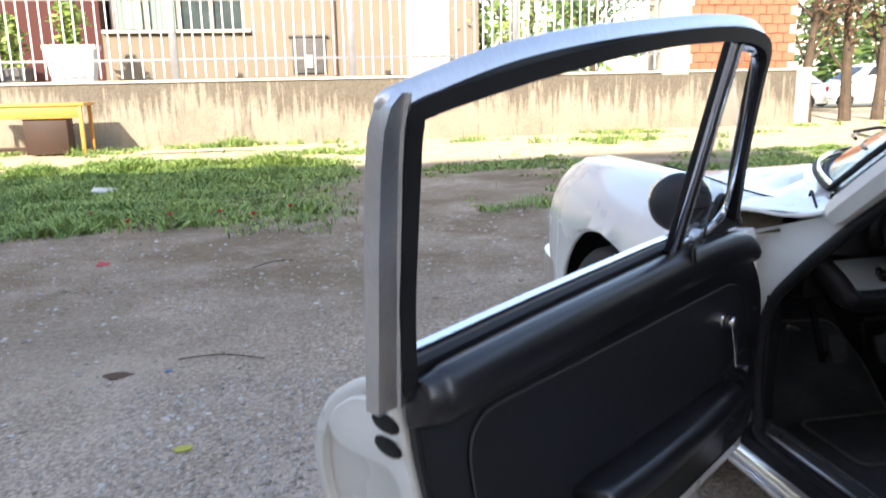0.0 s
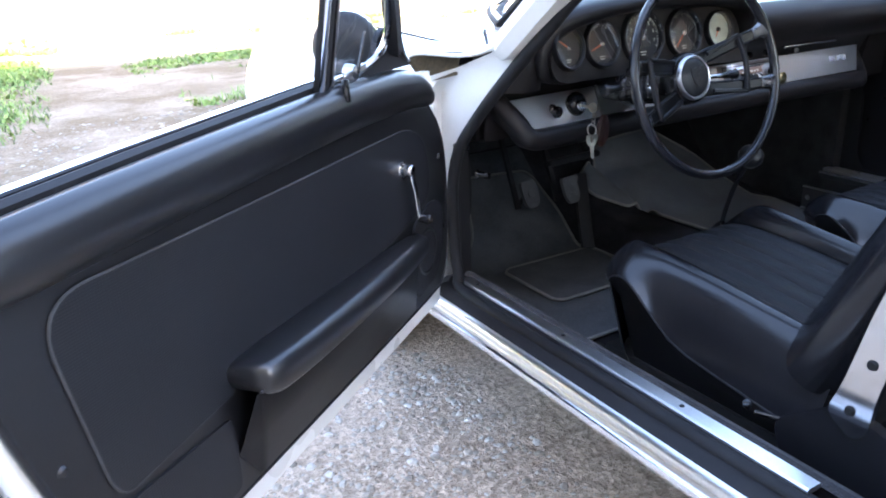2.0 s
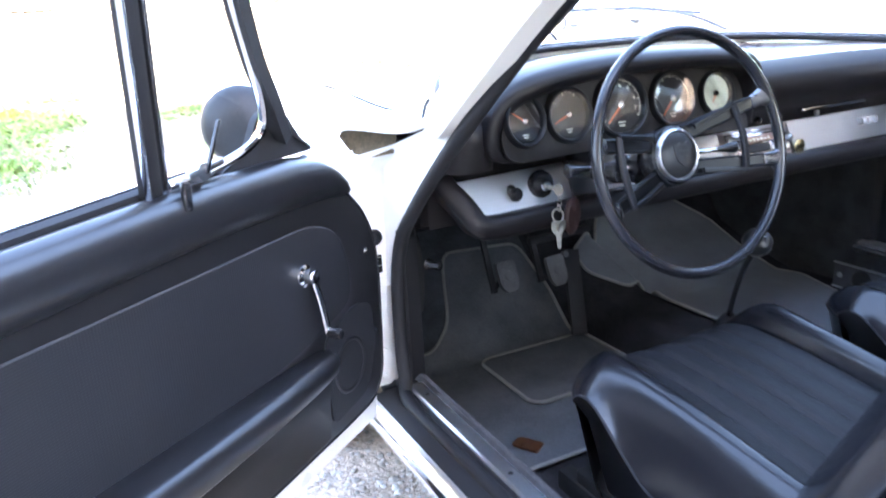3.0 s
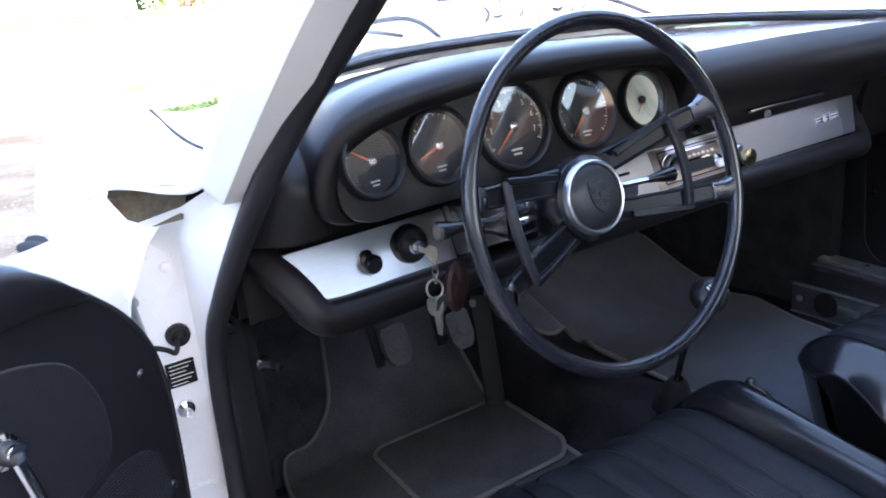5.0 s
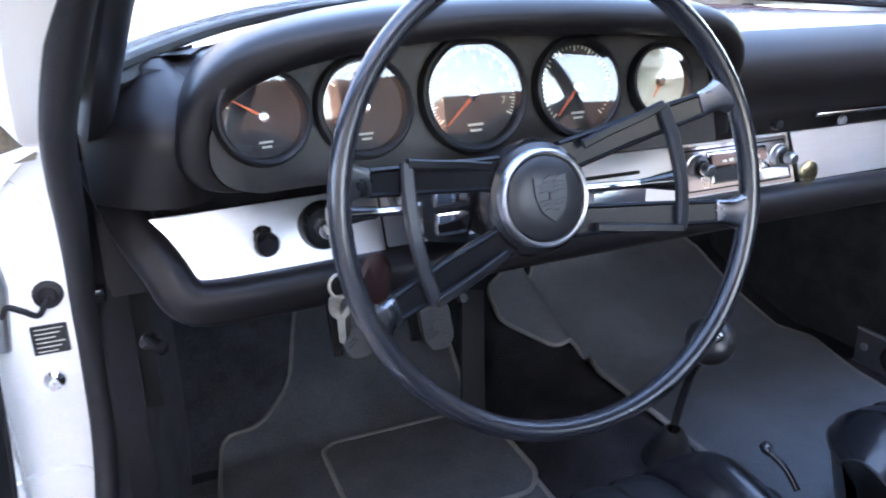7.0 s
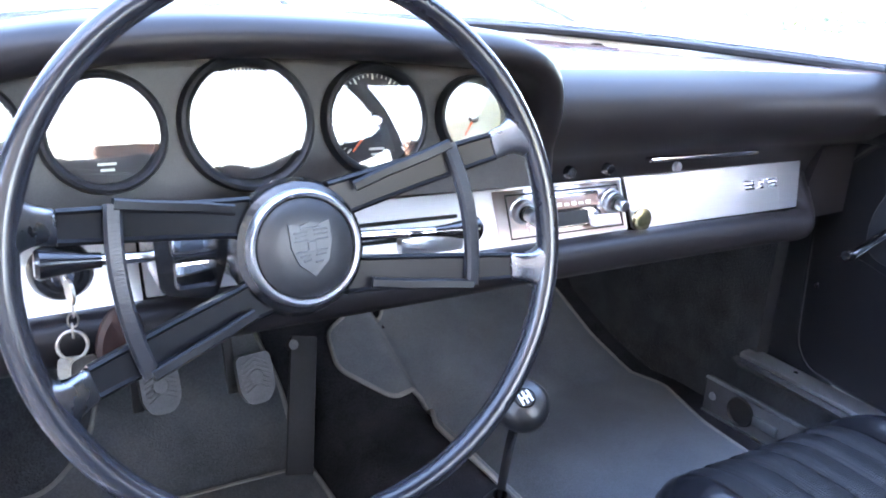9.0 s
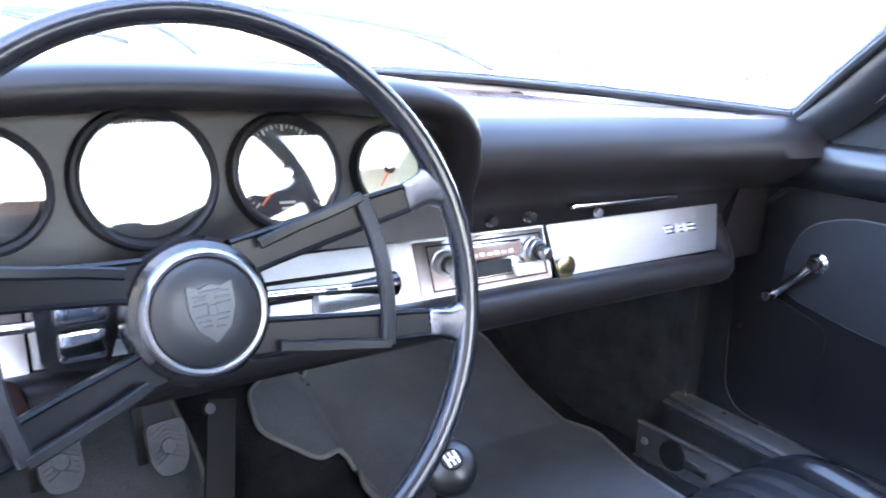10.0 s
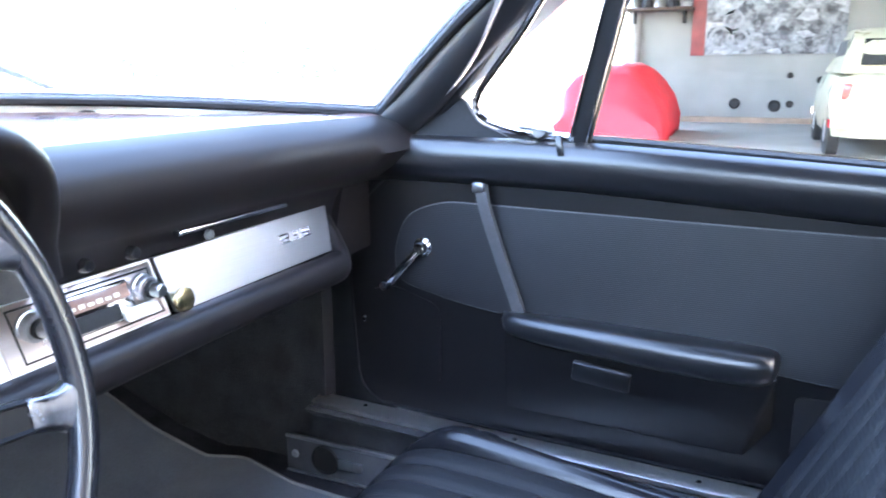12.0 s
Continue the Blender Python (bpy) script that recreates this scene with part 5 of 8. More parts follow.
# pedals
for px, py, pz, nm in ((-0.345, 0.335, 0.425, "clutch_pedal"), (-0.215, 0.327, 0.415, "brake_pedal")):
    ped = part(nm, joined(tube([(px - 0.026, 0.347, 0.392), (px - 0.010, py + 0.014, pz - 0.016), (px, py + 0.010, pz - 0.008)], 0.006, 10), bar((px - 0.025, 0.42, 0.56), (px - 0.026, 0.345, 0.385), 0.014, 0.010)), RUBBER, car, "black pedal with a rubber pad")
    m = Matrix.Translation((px, py, pz)) @ pose(0, 0, 0, 68, 0, 8) @ Matrix.Diagonal((1.02, 1.12, 1, 1))
    pad = part("pad", prism(round_poly([(-0.026, 0.030), (0.026, 0.030), (0.026, -0.018), (0.014, -0.034), (-0.014, -0.034), (-0.026, -0.018)], 0.010), 0.010, m, 0.002), RUBBER_GREY, ped, "ribbed worn rubber pad")
    for k in range(-3, 4):
        part("pad_rib", tube([m @ Vector((-0.021 + 0.001 * abs(k), 0.006 * k, 0.0105)), m @ Vector((0, 0.006 * k + 0.009, 0.0105)), m @ Vector((0.021 - 0.001 * abs(k), 0.006 * k, 0.0105))], 0.0014, 6), RUBBER_GREY, ped)
    part("pad_boss", lathe([(0, 0.0125), (0.010, 0.012), (0.012, 0.0095)], m @ Vector((0, 0, 0)), m.to_3x3() @ Vector((0, 0, 1)), 18), RUBBER_GREY, ped)
acc = part("accelerator_pedal", bar((-0.108, 0.412, 0.424), (-0.150, 0.318, 0.235), 0.044, 0.010, 0.003, up=(0, -1, 0.5)), RUBBER, car, "long black accelerator pedal")
part("pivot", lathe([(0, 0.012), (0.008, 0.011), (0.010, 0.0)], (-0.128, 0.412, 0.412), (0, -1, 0.5), 16), RUBBER_GREY, acc)
part("pedal_rod", bar((-0.285, 0.33, 0.497), (-0.115, 0.33, 0.500), 0.020, 0.016, 0.004), RUBBER, car, "black cross rod above the pedals")

# gear lever and heater levers
gear = part("gear_lever", tube(spline([(0.002, 0.006, 0.33), (-0.018, -0.028, 0.42), (-0.048, -0.075, 0.50), (-0.076, -0.121, 0.555)], 16), 0.0055, 12), BAKELITE, car, "black gear lever")
part("boot", lathe([(0.040, -0.03), (0.036, 0.0), (0.030, 0.012), (0.030, 0.02), (0.023, 0.032), (0.023, 0.042), (0.014, 0.062), (0.009, 0.068)], (0.004, 0.008, 0.305), (-0.2, -0.3, 1), 24), RUBBER, gear, "black rubber boot")
kd = Vector((-0.35, -0.62, 0.9)).normalized()
part("knob", lathe([(0, -0.024), (0.009, -0.027), (0.012, -0.022), (0.0220, -0.014), (0.0275, 0.000), (0.0262, 0.011), (0.0195, 0.0185), (0.0105, 0.0215)], (-0.079, -0.126, 0.568), kd, 32), KNOB_BLACK, gear, "black ball knob")
part("shift_pattern", lathe([(0, 0.0234), (0.006, 0.0230), (0.0088, 0.0218)], (-0.079, -0.126, 0.568), kd, 24), KNOB_BLACK, gear, "black shift pattern disc")
kq = Vector((0, 0, 1)).rotation_difference(kd).to_matrix().to_4x4()
part("pattern_line", moved(joined(*[box((x, 0, 0.0232), (0.0022, 0.013, 0.0010), 0) for x in (-0.0050, 0, 0.0050)], box((0, 0, 0.0234), (0.012, 0.0020, 0.0010), 0)), Matrix.Translation((-0.079, -0.126, 0.568)) @ kq), PATTERN, gear, "white shift pattern")
lev = part("heater_lever", tube(spline([(0.118, -0.115, 0.30), (0.118, -0.09, 0.320), (0.112, -0.065, 0.332)], 8), 0.0045, 10), BAKELITE, car, "short black heater lever on the tunnel")
part("lever_knob", lathe([(0, 0.010), (0.007, 0.008), (0.009, 0), (0.006, -0.008)], (0.112, -0.062, 0.334), (0, 1, 0.4), 16), BAKELITE, lev)

# passenger side: heater outlet in the sill, parcel net edge under the glovebox
vent = part("heater_outlet", box((0.605, 0.060, 0.275), (0.012, 0.255, 0.068), 0.003), RUBBER_GREY, car, "dark heater outlet plate")
part("outlet_edge", joined(bar((0.597, -0.066, 0.309), (0.597, 0.186, 0.309), 0.005, 0.005), bar((0.597, -0.066, 0.241), (0.597, 0.186, 0.241), 0.005, 0.005)), ALU_DULL, vent)
part("outlet_hole", lathe([(0.0, 0.0005), (0.024, 0.0005), (0.026, 0.004), (0.028, 0.0)], (0.5985, 0.105, 0.275), (-1, 0, 0), 28), DARK, vent)
part("outlet_slide", box((0.596, 0.052, 0.275), (0.006, 0.050, 0.018), 0.003, 2), ALU_DULL, vent, "dull metal outlet slide")
part("outlet_screw", lathe([(0.0, 0.003), (0.006, 0.003), (0.008, 0)], (0.5985, 0.168, 0.275), (-1, 0, 0), 16), ALU_DULL, vent)
part("parcel_edge", tube(spline([(0.02, 0.30, 0.62), (0.12, 0.30, 0.585), (0.3, 0.29, 0.575), (0.55, 0.27, 0.585), (0.63, 0.25, 0.60)], 20), 0.003, 6), PIPING, car)
part("parcel_panel", grid([[Vector((x, y, z)) for x in (0.0, 0.2, 0.4, 0.64)] for y, z in ((0.06, 0.655), (0.2, 0.64), (0.295, 0.60), (0.30, 0.575), (0.45, 0.56), (0.66, 0.57))]), CARPET, car)

# ---------------------------------------------------------------- doors, in (along from the hinge, inwards, up)
OPEN = radians(52)
DL = Matrix(((-math.sin(OPEN), math.cos(OPEN), 0, -0.775), (-math.cos(OPEN), -math.sin(OPEN), 0, 0.165), (0, 0, 1, 0), (0, 0, 0, 1)))
DR = Matrix(((0, -1, 0, 0.775), (-1, 0, 0, 0.165), (0, 0, 1, 0), (0, 0, 0, 1)))
UZ = Matrix(((1, 0, 0, 0), (0, 0, 1, 0), (0, 1, 0, 0), (0, 0, 0, 1)))  # flat outlines of (along, up), thickness inwards


def rear_edge(z):
    return 0.984 + 0.36 * (z - 0.41) - 0.22 * (z - 0.41) ** 2


def frame_lean(z):
    return 0.10 + 0.38 * (z - 0.82)


def build_door(M, open_window, crank_at, crank_to, arm, u_front, name_label, shift=0.0, skin=1.0, foot=0.402, nose=0.0, sag=0.0, arm_up=0.0, arm_tilt=0.0, post=0.020, speaker=None, trim=None, fwd=0.0):
    def put(name, bm, mat, label="", sharp=38, under=None):
        for v in bm.verts:
            v.co.z -= sag * (v.co.x - 0.25)
        return part(name, moved(bm, M), mat, under or door, label, sharp)

    def along(u):
        return arm[0] + (u - 0.262) / 0.537 * (arm[1] - arm[0])

    sec = [(0.088, 0.816), (0.072, 0.815), (0.045, 0.810), (0.019, 0.799), (-0.022, 0.772), (-0.050, 0.741), (-0.068, 0.712), (-0.083, 0.665), (-0.089, 0.605), (-0.084, 0.535), (-0.070, 0.465), (-0.048, 0.425), (-0.020, 0.390), (0.013, 0.357), (0.05, 0.350), (0.088, 0.354), (0.094, 0.42), (0.094, 0.60), (0.094, 0.79)]
    sec = [(w * (skin if w < 0 else 1), z) for w, z in sec]

    def inset_front(u):
        return u + shift * (1 - smoothstep(0.60, 0.80, u))

    rows = [[Vector((u_front + (rear_edge(z) - u_front) * s, w, z)) for w, z in sec] for s in (0, 0.01, 0.1, 0.25, 0.45, 0.65, 0.85, 0.985, 1.0)]
    door = part("door", moved(grid(rows, wrap_row=True, caps=True), M), WHITE_PAINT, car, name_label, 32)
    # stamped rear face with its catches
    raised = round_poly([(0.086, 0.806), (0.022, 0.792), (-0.018, 0.764), (-0.036 * skin, 0.738), (-0.024 * skin, 0.718), (0.0, 0.714), (0.060, 0.712), (0.069, 0.688), (0.056, 0.545), (0.080, 0.540), (0.087, 0.56)], 0.010, 4)
    bm = bmesh.new()
    lo_, up_, in_ = [[bm.verts.new((rear_edge(z) + h, 0.03 + (w - 0.03) * k, 0.70 + (z - 0.70) * k)) for w, z in raised] for h, k in ((-0.004, 1.0), (0.006, 0.99), (0.010, 0.93))]
    for a_, b_ in ((lo_, up_), (up_, in_)):
        for i in range(len(a_)):
            j = (i + 1) % len(a_)
            bm.faces.new((a_[i], a_[j], b_[j], b_[i]))
    bm.faces.new(in_)
    put("door_edge", bm, JAMB_PAINT, "white stamped door edge", 50)
    put("skin_lip", sweep(spline([(rear_edge(z) + 0.002, w + 0.010, z) for w, z in sec[2:14]], 40), [(-0.010, -0.004), (0.006, -0.004), (0.008, 0.003), (0.002, 0.008), (-0.008, 0.005)], up=(1, 0, 0)), WHITE_PAINT, "rolled lip of the white door skin", 60)
    for w, z, r, k, out in ((0.068, 0.770, 0.0135, 1.35, 0.010), (0.064, 0.740, 0.0135, 1.35, 0.010), (0.048, 0.631, 0.0055, 1.0, 0.001), (0.050, 0.568, 0.004, 1.2, 0.001), (0.023, 0.42, 0.010, 1.4, 0.001)):
        b = lathe([(0, 0.002), (r * 0.75, 0.003), (r, 0.0015), (r * 1.06, 0)], (0, 0, 0), (1, 0, 0), 20)
        put("buffer", moved(b, Matrix.Translation((rear_edge(z) + out, w, z)) @ Matrix.Rotation(radians(17), 4, "Y") @ Matrix.Diagonal((1, k, 1, 1))), RUBBER, "black rubber buffer")
    lt = Matrix.Translation((rear_edge(0.561) + 0.001, 0.014, 0.563)) @ Matrix.Rotation(radians(17), 4, "Y") @ Matrix.Scale(0.78, 4)
    put("latch", moved(joined(lathe([(0, 0.010), (0.012, 0.010), (0.020, 0.006), (0.022, 0)], (0, 0, 0), (1, 0, 0), 20), box((0.004, -0.012, -0.012), (0.010, 0.026, 0.018), 0.002), box((0.004, 0.010, -0.018), (0.012, 0.02, 0.012), 0.002)), lt), DARK, "dark metal door latch")
    # trim board
    board = round_poly([(1.092, 0.812), (1.083, 0.74), (1.066, 0.67), (1.046, 0.60), (1.027, 0.54), (1.004, 0.465), (0.984, foot + 0.013), (0.93, foot + 0.003), (0.55, foot), (0.20, foot), (0.125, foot + 0.004), (0.094, foot + 0.040), (0.086, 0.53), (0.081, 0.62), (0.089, 0.68), (0.115, 0.727), (0.165, 0.774), (0.22, 0.812)], 0.03, 4)
    put("trim_board", prism(board, 0.014, UZ, 0.004, 2, 0.092), trim or VINYL, "black vinyl door trim")
    put("board_edge", tube([Vector((u, 0.104, z)) for u, z in board], 0.0035, 6, True), RUBBER)
    inset = [(1.018, 0.755), (0.69, 0.748), (0.26, 0.742), (0.195, 0.715), (0.172, 0.655), (0.178, 0.600), (0.30, 0.575), (0.78, 0.545), (0.965, 0.533), (0.980, 0.553)]
    put("inset_panel", prism(round_poly(inset, 0.06, 8), 0.005, UZ, 0.0025, 2, 0.105), WEAVE, "basket-weave vinyl panel")
    put("inset_welt", tube([Vector((u, 0.108, z)) for u, z in round_poly(inset, 0.06, 8)], 0.0020, 6, True), WELT)
    lower = [(0.965, 0.522), (0.80, 0.516), (0.80, 0.418), (0.93, 0.418), (0.972, 0.432)]
    put("lower_panel", prism(round_poly(lower, 0.012, 4), 0.004, UZ, 0.002, 2, 0.105), WEAVE, "basket-weave lower panel")
    fore = [(0.255, 0.565), (0.165, 0.590), (0.118, 0.575), (0.110, 0.50), (0.150, 0.435), (0.255, 0.425)]
    fp = put("speaker_panel", prism(round_poly(fore, 0.02, 5), 0.004, UZ, 0.002, 2, 0.105), speaker or WEAVE_COARSE, "woven speaker panel")
    if speaker is None:
        put("speaker_rim", lathe([(0.038, 0.0), (0.040, 0.0014), (0.043, 0.0014), (0.045, 0.0)], (0.195, 0.109, 0.50), (0, 1, 0), 36), speaker or VINYL, "", 38, fp)
    for u, z in ((0.115, 0.66), (0.108, 0.52), (1.055, 0.775), (1.025, 0.60)):
        put("trim_screw", lathe([(0, 0.003), (0.004, 0.0025), (0.006, 0)], (u, 0.106, z), (0, 1, 0), 12), BAKELITE)
    for u, w, r in ((0.135, 0.030, 0.014), (0.112, 0.010, 0.010)):
        put("hinge_hole", moved(lathe([(0, 0.0015), (r, 0.001), (r * 1.1, 0)], (0, 0, 0), (0, 0, 1), 20), Matrix.Translation((u, w, 0.8045 + 0.0)) @ Matrix.Rotation(radians(-22), 4, "X")), DARK, "dark access hole in the door top")
    # padded top roll
    rollp, roll_sec = [], [(0.092, 0.806), (0.100, 0.836), (0.112, 0.849), (0.125, 0.850), (0.137, 0.841), (0.143, 0.824), (0.141, 0.806), (0.132, 0.790), (0.120, 0.780), (0.110, 0.777), (0.106, 0.774), (0.096, 0.770)]
    rws = []
    for u, k, dz in ((1.096, 0.45, -0.004), (1.092, 0.68, -0.008), (1.075, 0.84, -0.012), (1.04, 0.96, -0.012), (0.85, 1, -0.006), (0.51, 1, 0.002), (0.32, 1, 0.0), (0.24, 1, -0.004), (0.20, 1.0, -0.010), (0.183, 0.94, -0.014), (0.174, 0.80, -0.018)):
        rws.append([Vector((u + nose * (1 - smoothstep(0.17, 0.35, u)) + (1.1 * (z - 0.792) * (1 - smoothstep(0.20, 0.42, u)) if nose == 0 else 0), 0.10 + (w - 0.10) * k, 0.80 + (z - 0.80) * k + dz)) for w, z in roll_sec])
    put("top_roll", grid(dense(rws, 60), caps=True), VINYL_SOFT, "padded black vinyl top roll", 60)
    # armrest and map pocket
    rws = []
    for u, w1, z1, h in ((0.262, 0.118, 0.557, 0.012), (0.272, 0.135, 0.562, 0.022), (0.30, 0.148, 0.566, 0.030), (0.42, 0.160, 0.574, 0.036), (0.60, 0.166, 0.582, 0.040), (0.74, 0.166, 0.588, 0.041), (0.782, 0.160, 0.588, 0.036), (0.795, 0.148, 0.585, 0.024), (0.799, 0.130, 0.580, 0.014)):
        z1 += arm_up + arm_tilt * (u - 0.262) / 0.537
        u, h, w1 = along(u), h * 1.18, w1 + 0.007
        rws.append([Vector((u, 0.108, z1 - h)), Vector((u, w1 - 0.012, z1 - h)), Vector((u, w1 - 0.003, z1 - h * 0.8)), Vector((u, w1, z1 - h * 0.4)), Vector((u, w1 - 0.004, z1 - 0.004)), Vector((u, w1 - 0.016, z1)), Vector((u, 0.122, z1 - 0.002)), Vector((u, 0.108, z1 - 0.006))])
    put("armrest", grid(dense(rws, 48), wrap_row=True, caps=True), VINYL_SOFT, "padded black vinyl armrest", 60)
    rws = []
    for u, w1, z1 in ((0.27, 0.128, 0.538), (0.34, 0.142, 0.540), (0.50, 0.152, 0.545), (0.70, 0.156, 0.550), (0.785, 0.154, 0.552), (0.796, 0.150, 0.552)):
        z1 += arm_up + arm_tilt * (u - 0.262) / 0.537
        u = along(u)
        low = u - 0.035 * smoothstep(0.55, 0.80, u)
        rws.append([Vector((low, 0.107, 0.412)), Vector((low, 0.112, 0.414)), Vector(((u + low) / 2, 0.107 + (w1 - 0.107) * 0.55, 0.48)), Vector((u, w1, z1 - 0.006)), Vector((u, w1 - 0.001, z1)), Vector((u, w1 - 0.005, z1 - 0.002)), Vector((u, 0.112, 0.47)), Vector((u, 0.107, 0.46))])
    pk = put("map_pocket", grid(rws, wrap_row=True, caps=True), VINYL_SHADED, "stiff black vinyl map pocket", 40)
    put("pocket_welt", tube([Vector((along(u), w + 0.0005, z + 0.001 + arm_up + arm_tilt * (u - 0.262) / 0.537)) for u, w, z in ((0.27, 0.127, 0.539), (0.34, 0.141, 0.541), (0.50, 0.151, 0.546), (0.70, 0.155, 0.551), (0.796, 0.150, 0.553))], 0.0020, 6), WELT, "", 38, pk)
    # chrome winder
    cu, cz = crank_at
    ku, kz = crank_to
    wd = put("window_winder", joined(lathe([(0, 0.020), (0.009, 0.0195), (0.011, 0.016), (0.011, 0.006), (0.016, 0.003), (0.017, 0.0)], (cu, 0.109, cz), (0, 1, 0), 24), sweep(spline([(cu, 0.124, cz), (cu * 0.5 + ku * 0.5, 0.130, cz * 0.5 + kz * 0.5), (ku, 0.132, kz)], 10), ring(10, 0.0065, 0.0035), up=(0, 1, 0))), CHROME, "chrome window winder")
    put("winder_knob", lathe([(0, 0.024), (0.007, 0.023), (0.009, 0.016), (0.0075, 0.006), (0.006, 0)], (ku, 0.130, kz), (0, 1, 0), 20), BAKELITE, "black winder knob", 38, wd)
    # window frame
    def forward(u, z):
        return fwd * (0.35 + 0.65 * smoothstep(0.86, 1.02, z)) * (1 - smoothstep(0.50, 0.64, u))

    def on_lean(pts):
        return [(inset_front(u), frame_lean(z), z) for u, z in pts]

    fp_ = spline(on_lean([(1.212, 1.086), (1.204, 1.096), (1.12, 1.120), (1.05, 1.134), (0.96, 1.146), (0.86, 1.156), (0.735, 1.166), (0.62, 1.170), (0.55, 1.162), (0.49, 1.140), (0.462, 1.095), (0.382, 0.97), (0.292, 0.885), (0.248, 0.858)]), 90)
    put("window_frame", sweep(fp_, [(-0.0055, -0.008), (0.0055, -0.008), (0.0066, 0.002), (0.0052, 0.006), (-0.0055, -0.004)], up=(0, 1, -0.3)), FRAME_STEEL, "bright metal window frame", 50)
    inner = spline(on_lean(([(1.099, 0.82), (1.137, 0.914), (1.175, 1.03), (1.188, 1.076), (1.182, 1.090), (1.08, 1.111), (1.002, 1.1235), (0.909, 1.137), (0.79, 1.149), (0.65, 1.1565), (0.56, 1.152), (0.51, 1.134), (0.482, 1.09)] + ([(0.408, 0.985), (0.356, 0.925), (0.314, 0.875)] if open_window else []))), 90)
    put("frame_rubber", sweep(inner, [(-0.0085, -0.010), (0.0080, -0.011), (0.0085, 0.0), (0.0080, 0.011), (-0.0085, 0.010)], up=(0, 1, -0.3)), RUBBER, "black rubber glazing channel", 50)
    put("rear_post", grid([[Vector((u, w, z)) for u, w, z in ((a, lw - 0.010, z), (a, lw + 0.006, z), (a + (b - a) * 0.32, lw + 0.010, z), (a + (b - a) * 0.36, lw + 0.007, z), (b, lw + 0.007, z), (b, lw - 0.010, z))] for z, a, b, lw in ((0.80, 1.094, 1.134, 0.092), (0.88, 1.123, 1.158, 0.121), (0.968, 1.155, 1.187, 0.155), (1.04, 1.180, 1.209, 0.183), (1.072, 1.191, 1.217, 0.196), (1.090, 1.195, 1.216, 0.203), (1.099, 1.197, 1.208, 0.206))], wrap_row=True, caps=True), FRAME_STEEL, "brushed metal rear post of the window", 30)
    vp = put("quarter_light_post", bar((0.532 + shift, 0.110, 0.842), (0.626 + shift, 0.222, 1.148), post, 0.016, 0.003, up=(0, 1, 0)), RUBBER, "black quarter-light post")
    put("post_trim", joined(bar((0.518 + shift, 0.116, 0.845), (0.612 + shift, 0.226, 1.145), 0.004, 0.010, 0.001, up=(0, 1, 0)), bar((0.544 + shift, 0.119, 0.845), (0.638 + shift, 0.229, 1.145), 0.003, 0.008, 0.001, up=(0, 1, 0))), CHROME, "", 38, vp)
    qf = spline([(u + shift + forward(u, z), w, z) for u, w, z in ((0.515, 0.118, 0.858), (0.44, 0.119, 0.862), (0.375, 0.124, 0.880), (0.366, 0.136, 0.915), (0.424, 0.168, 1.0), (0.492, 0.203, 1.09), (0.54, 0.220, 1.134), (0.606, 0.224, 1.142))], 40)
    put("quarter_light_frame", tube(qf, 0.0058, 8), CHROME, "chrome quarter-light frame")
    sail = [(0.240, 0.846), (0.430, 0.850), (0.372, 0.872), (0.352, 0.905), (0.322, 0.915)]
    put("sail_panel", moved(prism(round_poly(sail, 0.010, 4), 0.010, UZ, 0.003, 2, 0.0), Matrix.Translation((shift, 0.104, 0))), RUBBER, "black corner panel of the quarter light")
    pn = put("quarter_light_pane", grid([[Vector((0.515 + shift + 0.093 * f, frame_lean(0.86 + 0.275 * f) + 0.004, 0.86 + 0.275 * f)), Vector((0.376 + shift + 0.18 * f + forward(0.376 + 0.18 * f, 0.875 + 0.255 * f), frame_lean(0.875 + 0.255 * f) + 0.004, 0.875 + 0.255 * f))] for f in [i / 8 for i in range(9)]]), GLASS)
    pn.visible_shadow = False
    put("quarter_light_latch", joined(lathe([(0, 0.012), (0.010, 0.011), (0.012, 0.004), (0.012, -0.004)], (0.478 + shift, 0.126, 0.866), (0, 1, 0), 18), bar((0.50 + shift, 0.134, 0.866), (0.445 + shift, 0.134, 0.872), 0.008, 0.008, 0.002)), STEEL, "satin metal quarter-light latch")
    if open_window:
        put("latch_lever", bar((0.476 + shift, 0.138, 0.864), (0.448 + shift, 0.140, 0.918), 0.0045, 0.0045, 0.0015, up=(0, 1, 0)), BAKELITE, "thin black quarter-light lever")
    put("latch_stop", bar((0.508 + shift, 0.136, 0.862), (0.514 + shift, 0.140, 0.832), 0.010, 0.008, 0.002, up=(0, 1, 0)), BAKELITE)
    put("waist_seal", sweep([(1.085, 0.090, 0.829), (0.85, 0.092, 0.840), (0.53, 0.094, 0.850), (0.30, 0.096, 0.852)], [(-0.010, -0.010), (0.010, -0.010), (0.012, 0.006), (0.004, 0.010), (-0.010, 0.006)], up=(0, 0, 1)), RUBBER, "black waist seal")
    put("waist_trim", sweep([(1.09, 0.072, 0.836), (0.85, 0.074, 0.846), (0.53, 0.076, 0.855), (0.28, 0.078, 0.856)], [(-0.008, -0.004), (0.006, -0.004), (0.006, 0.003), (-0.006, 0.004)], up=(0, 0, 1)), CHROME)
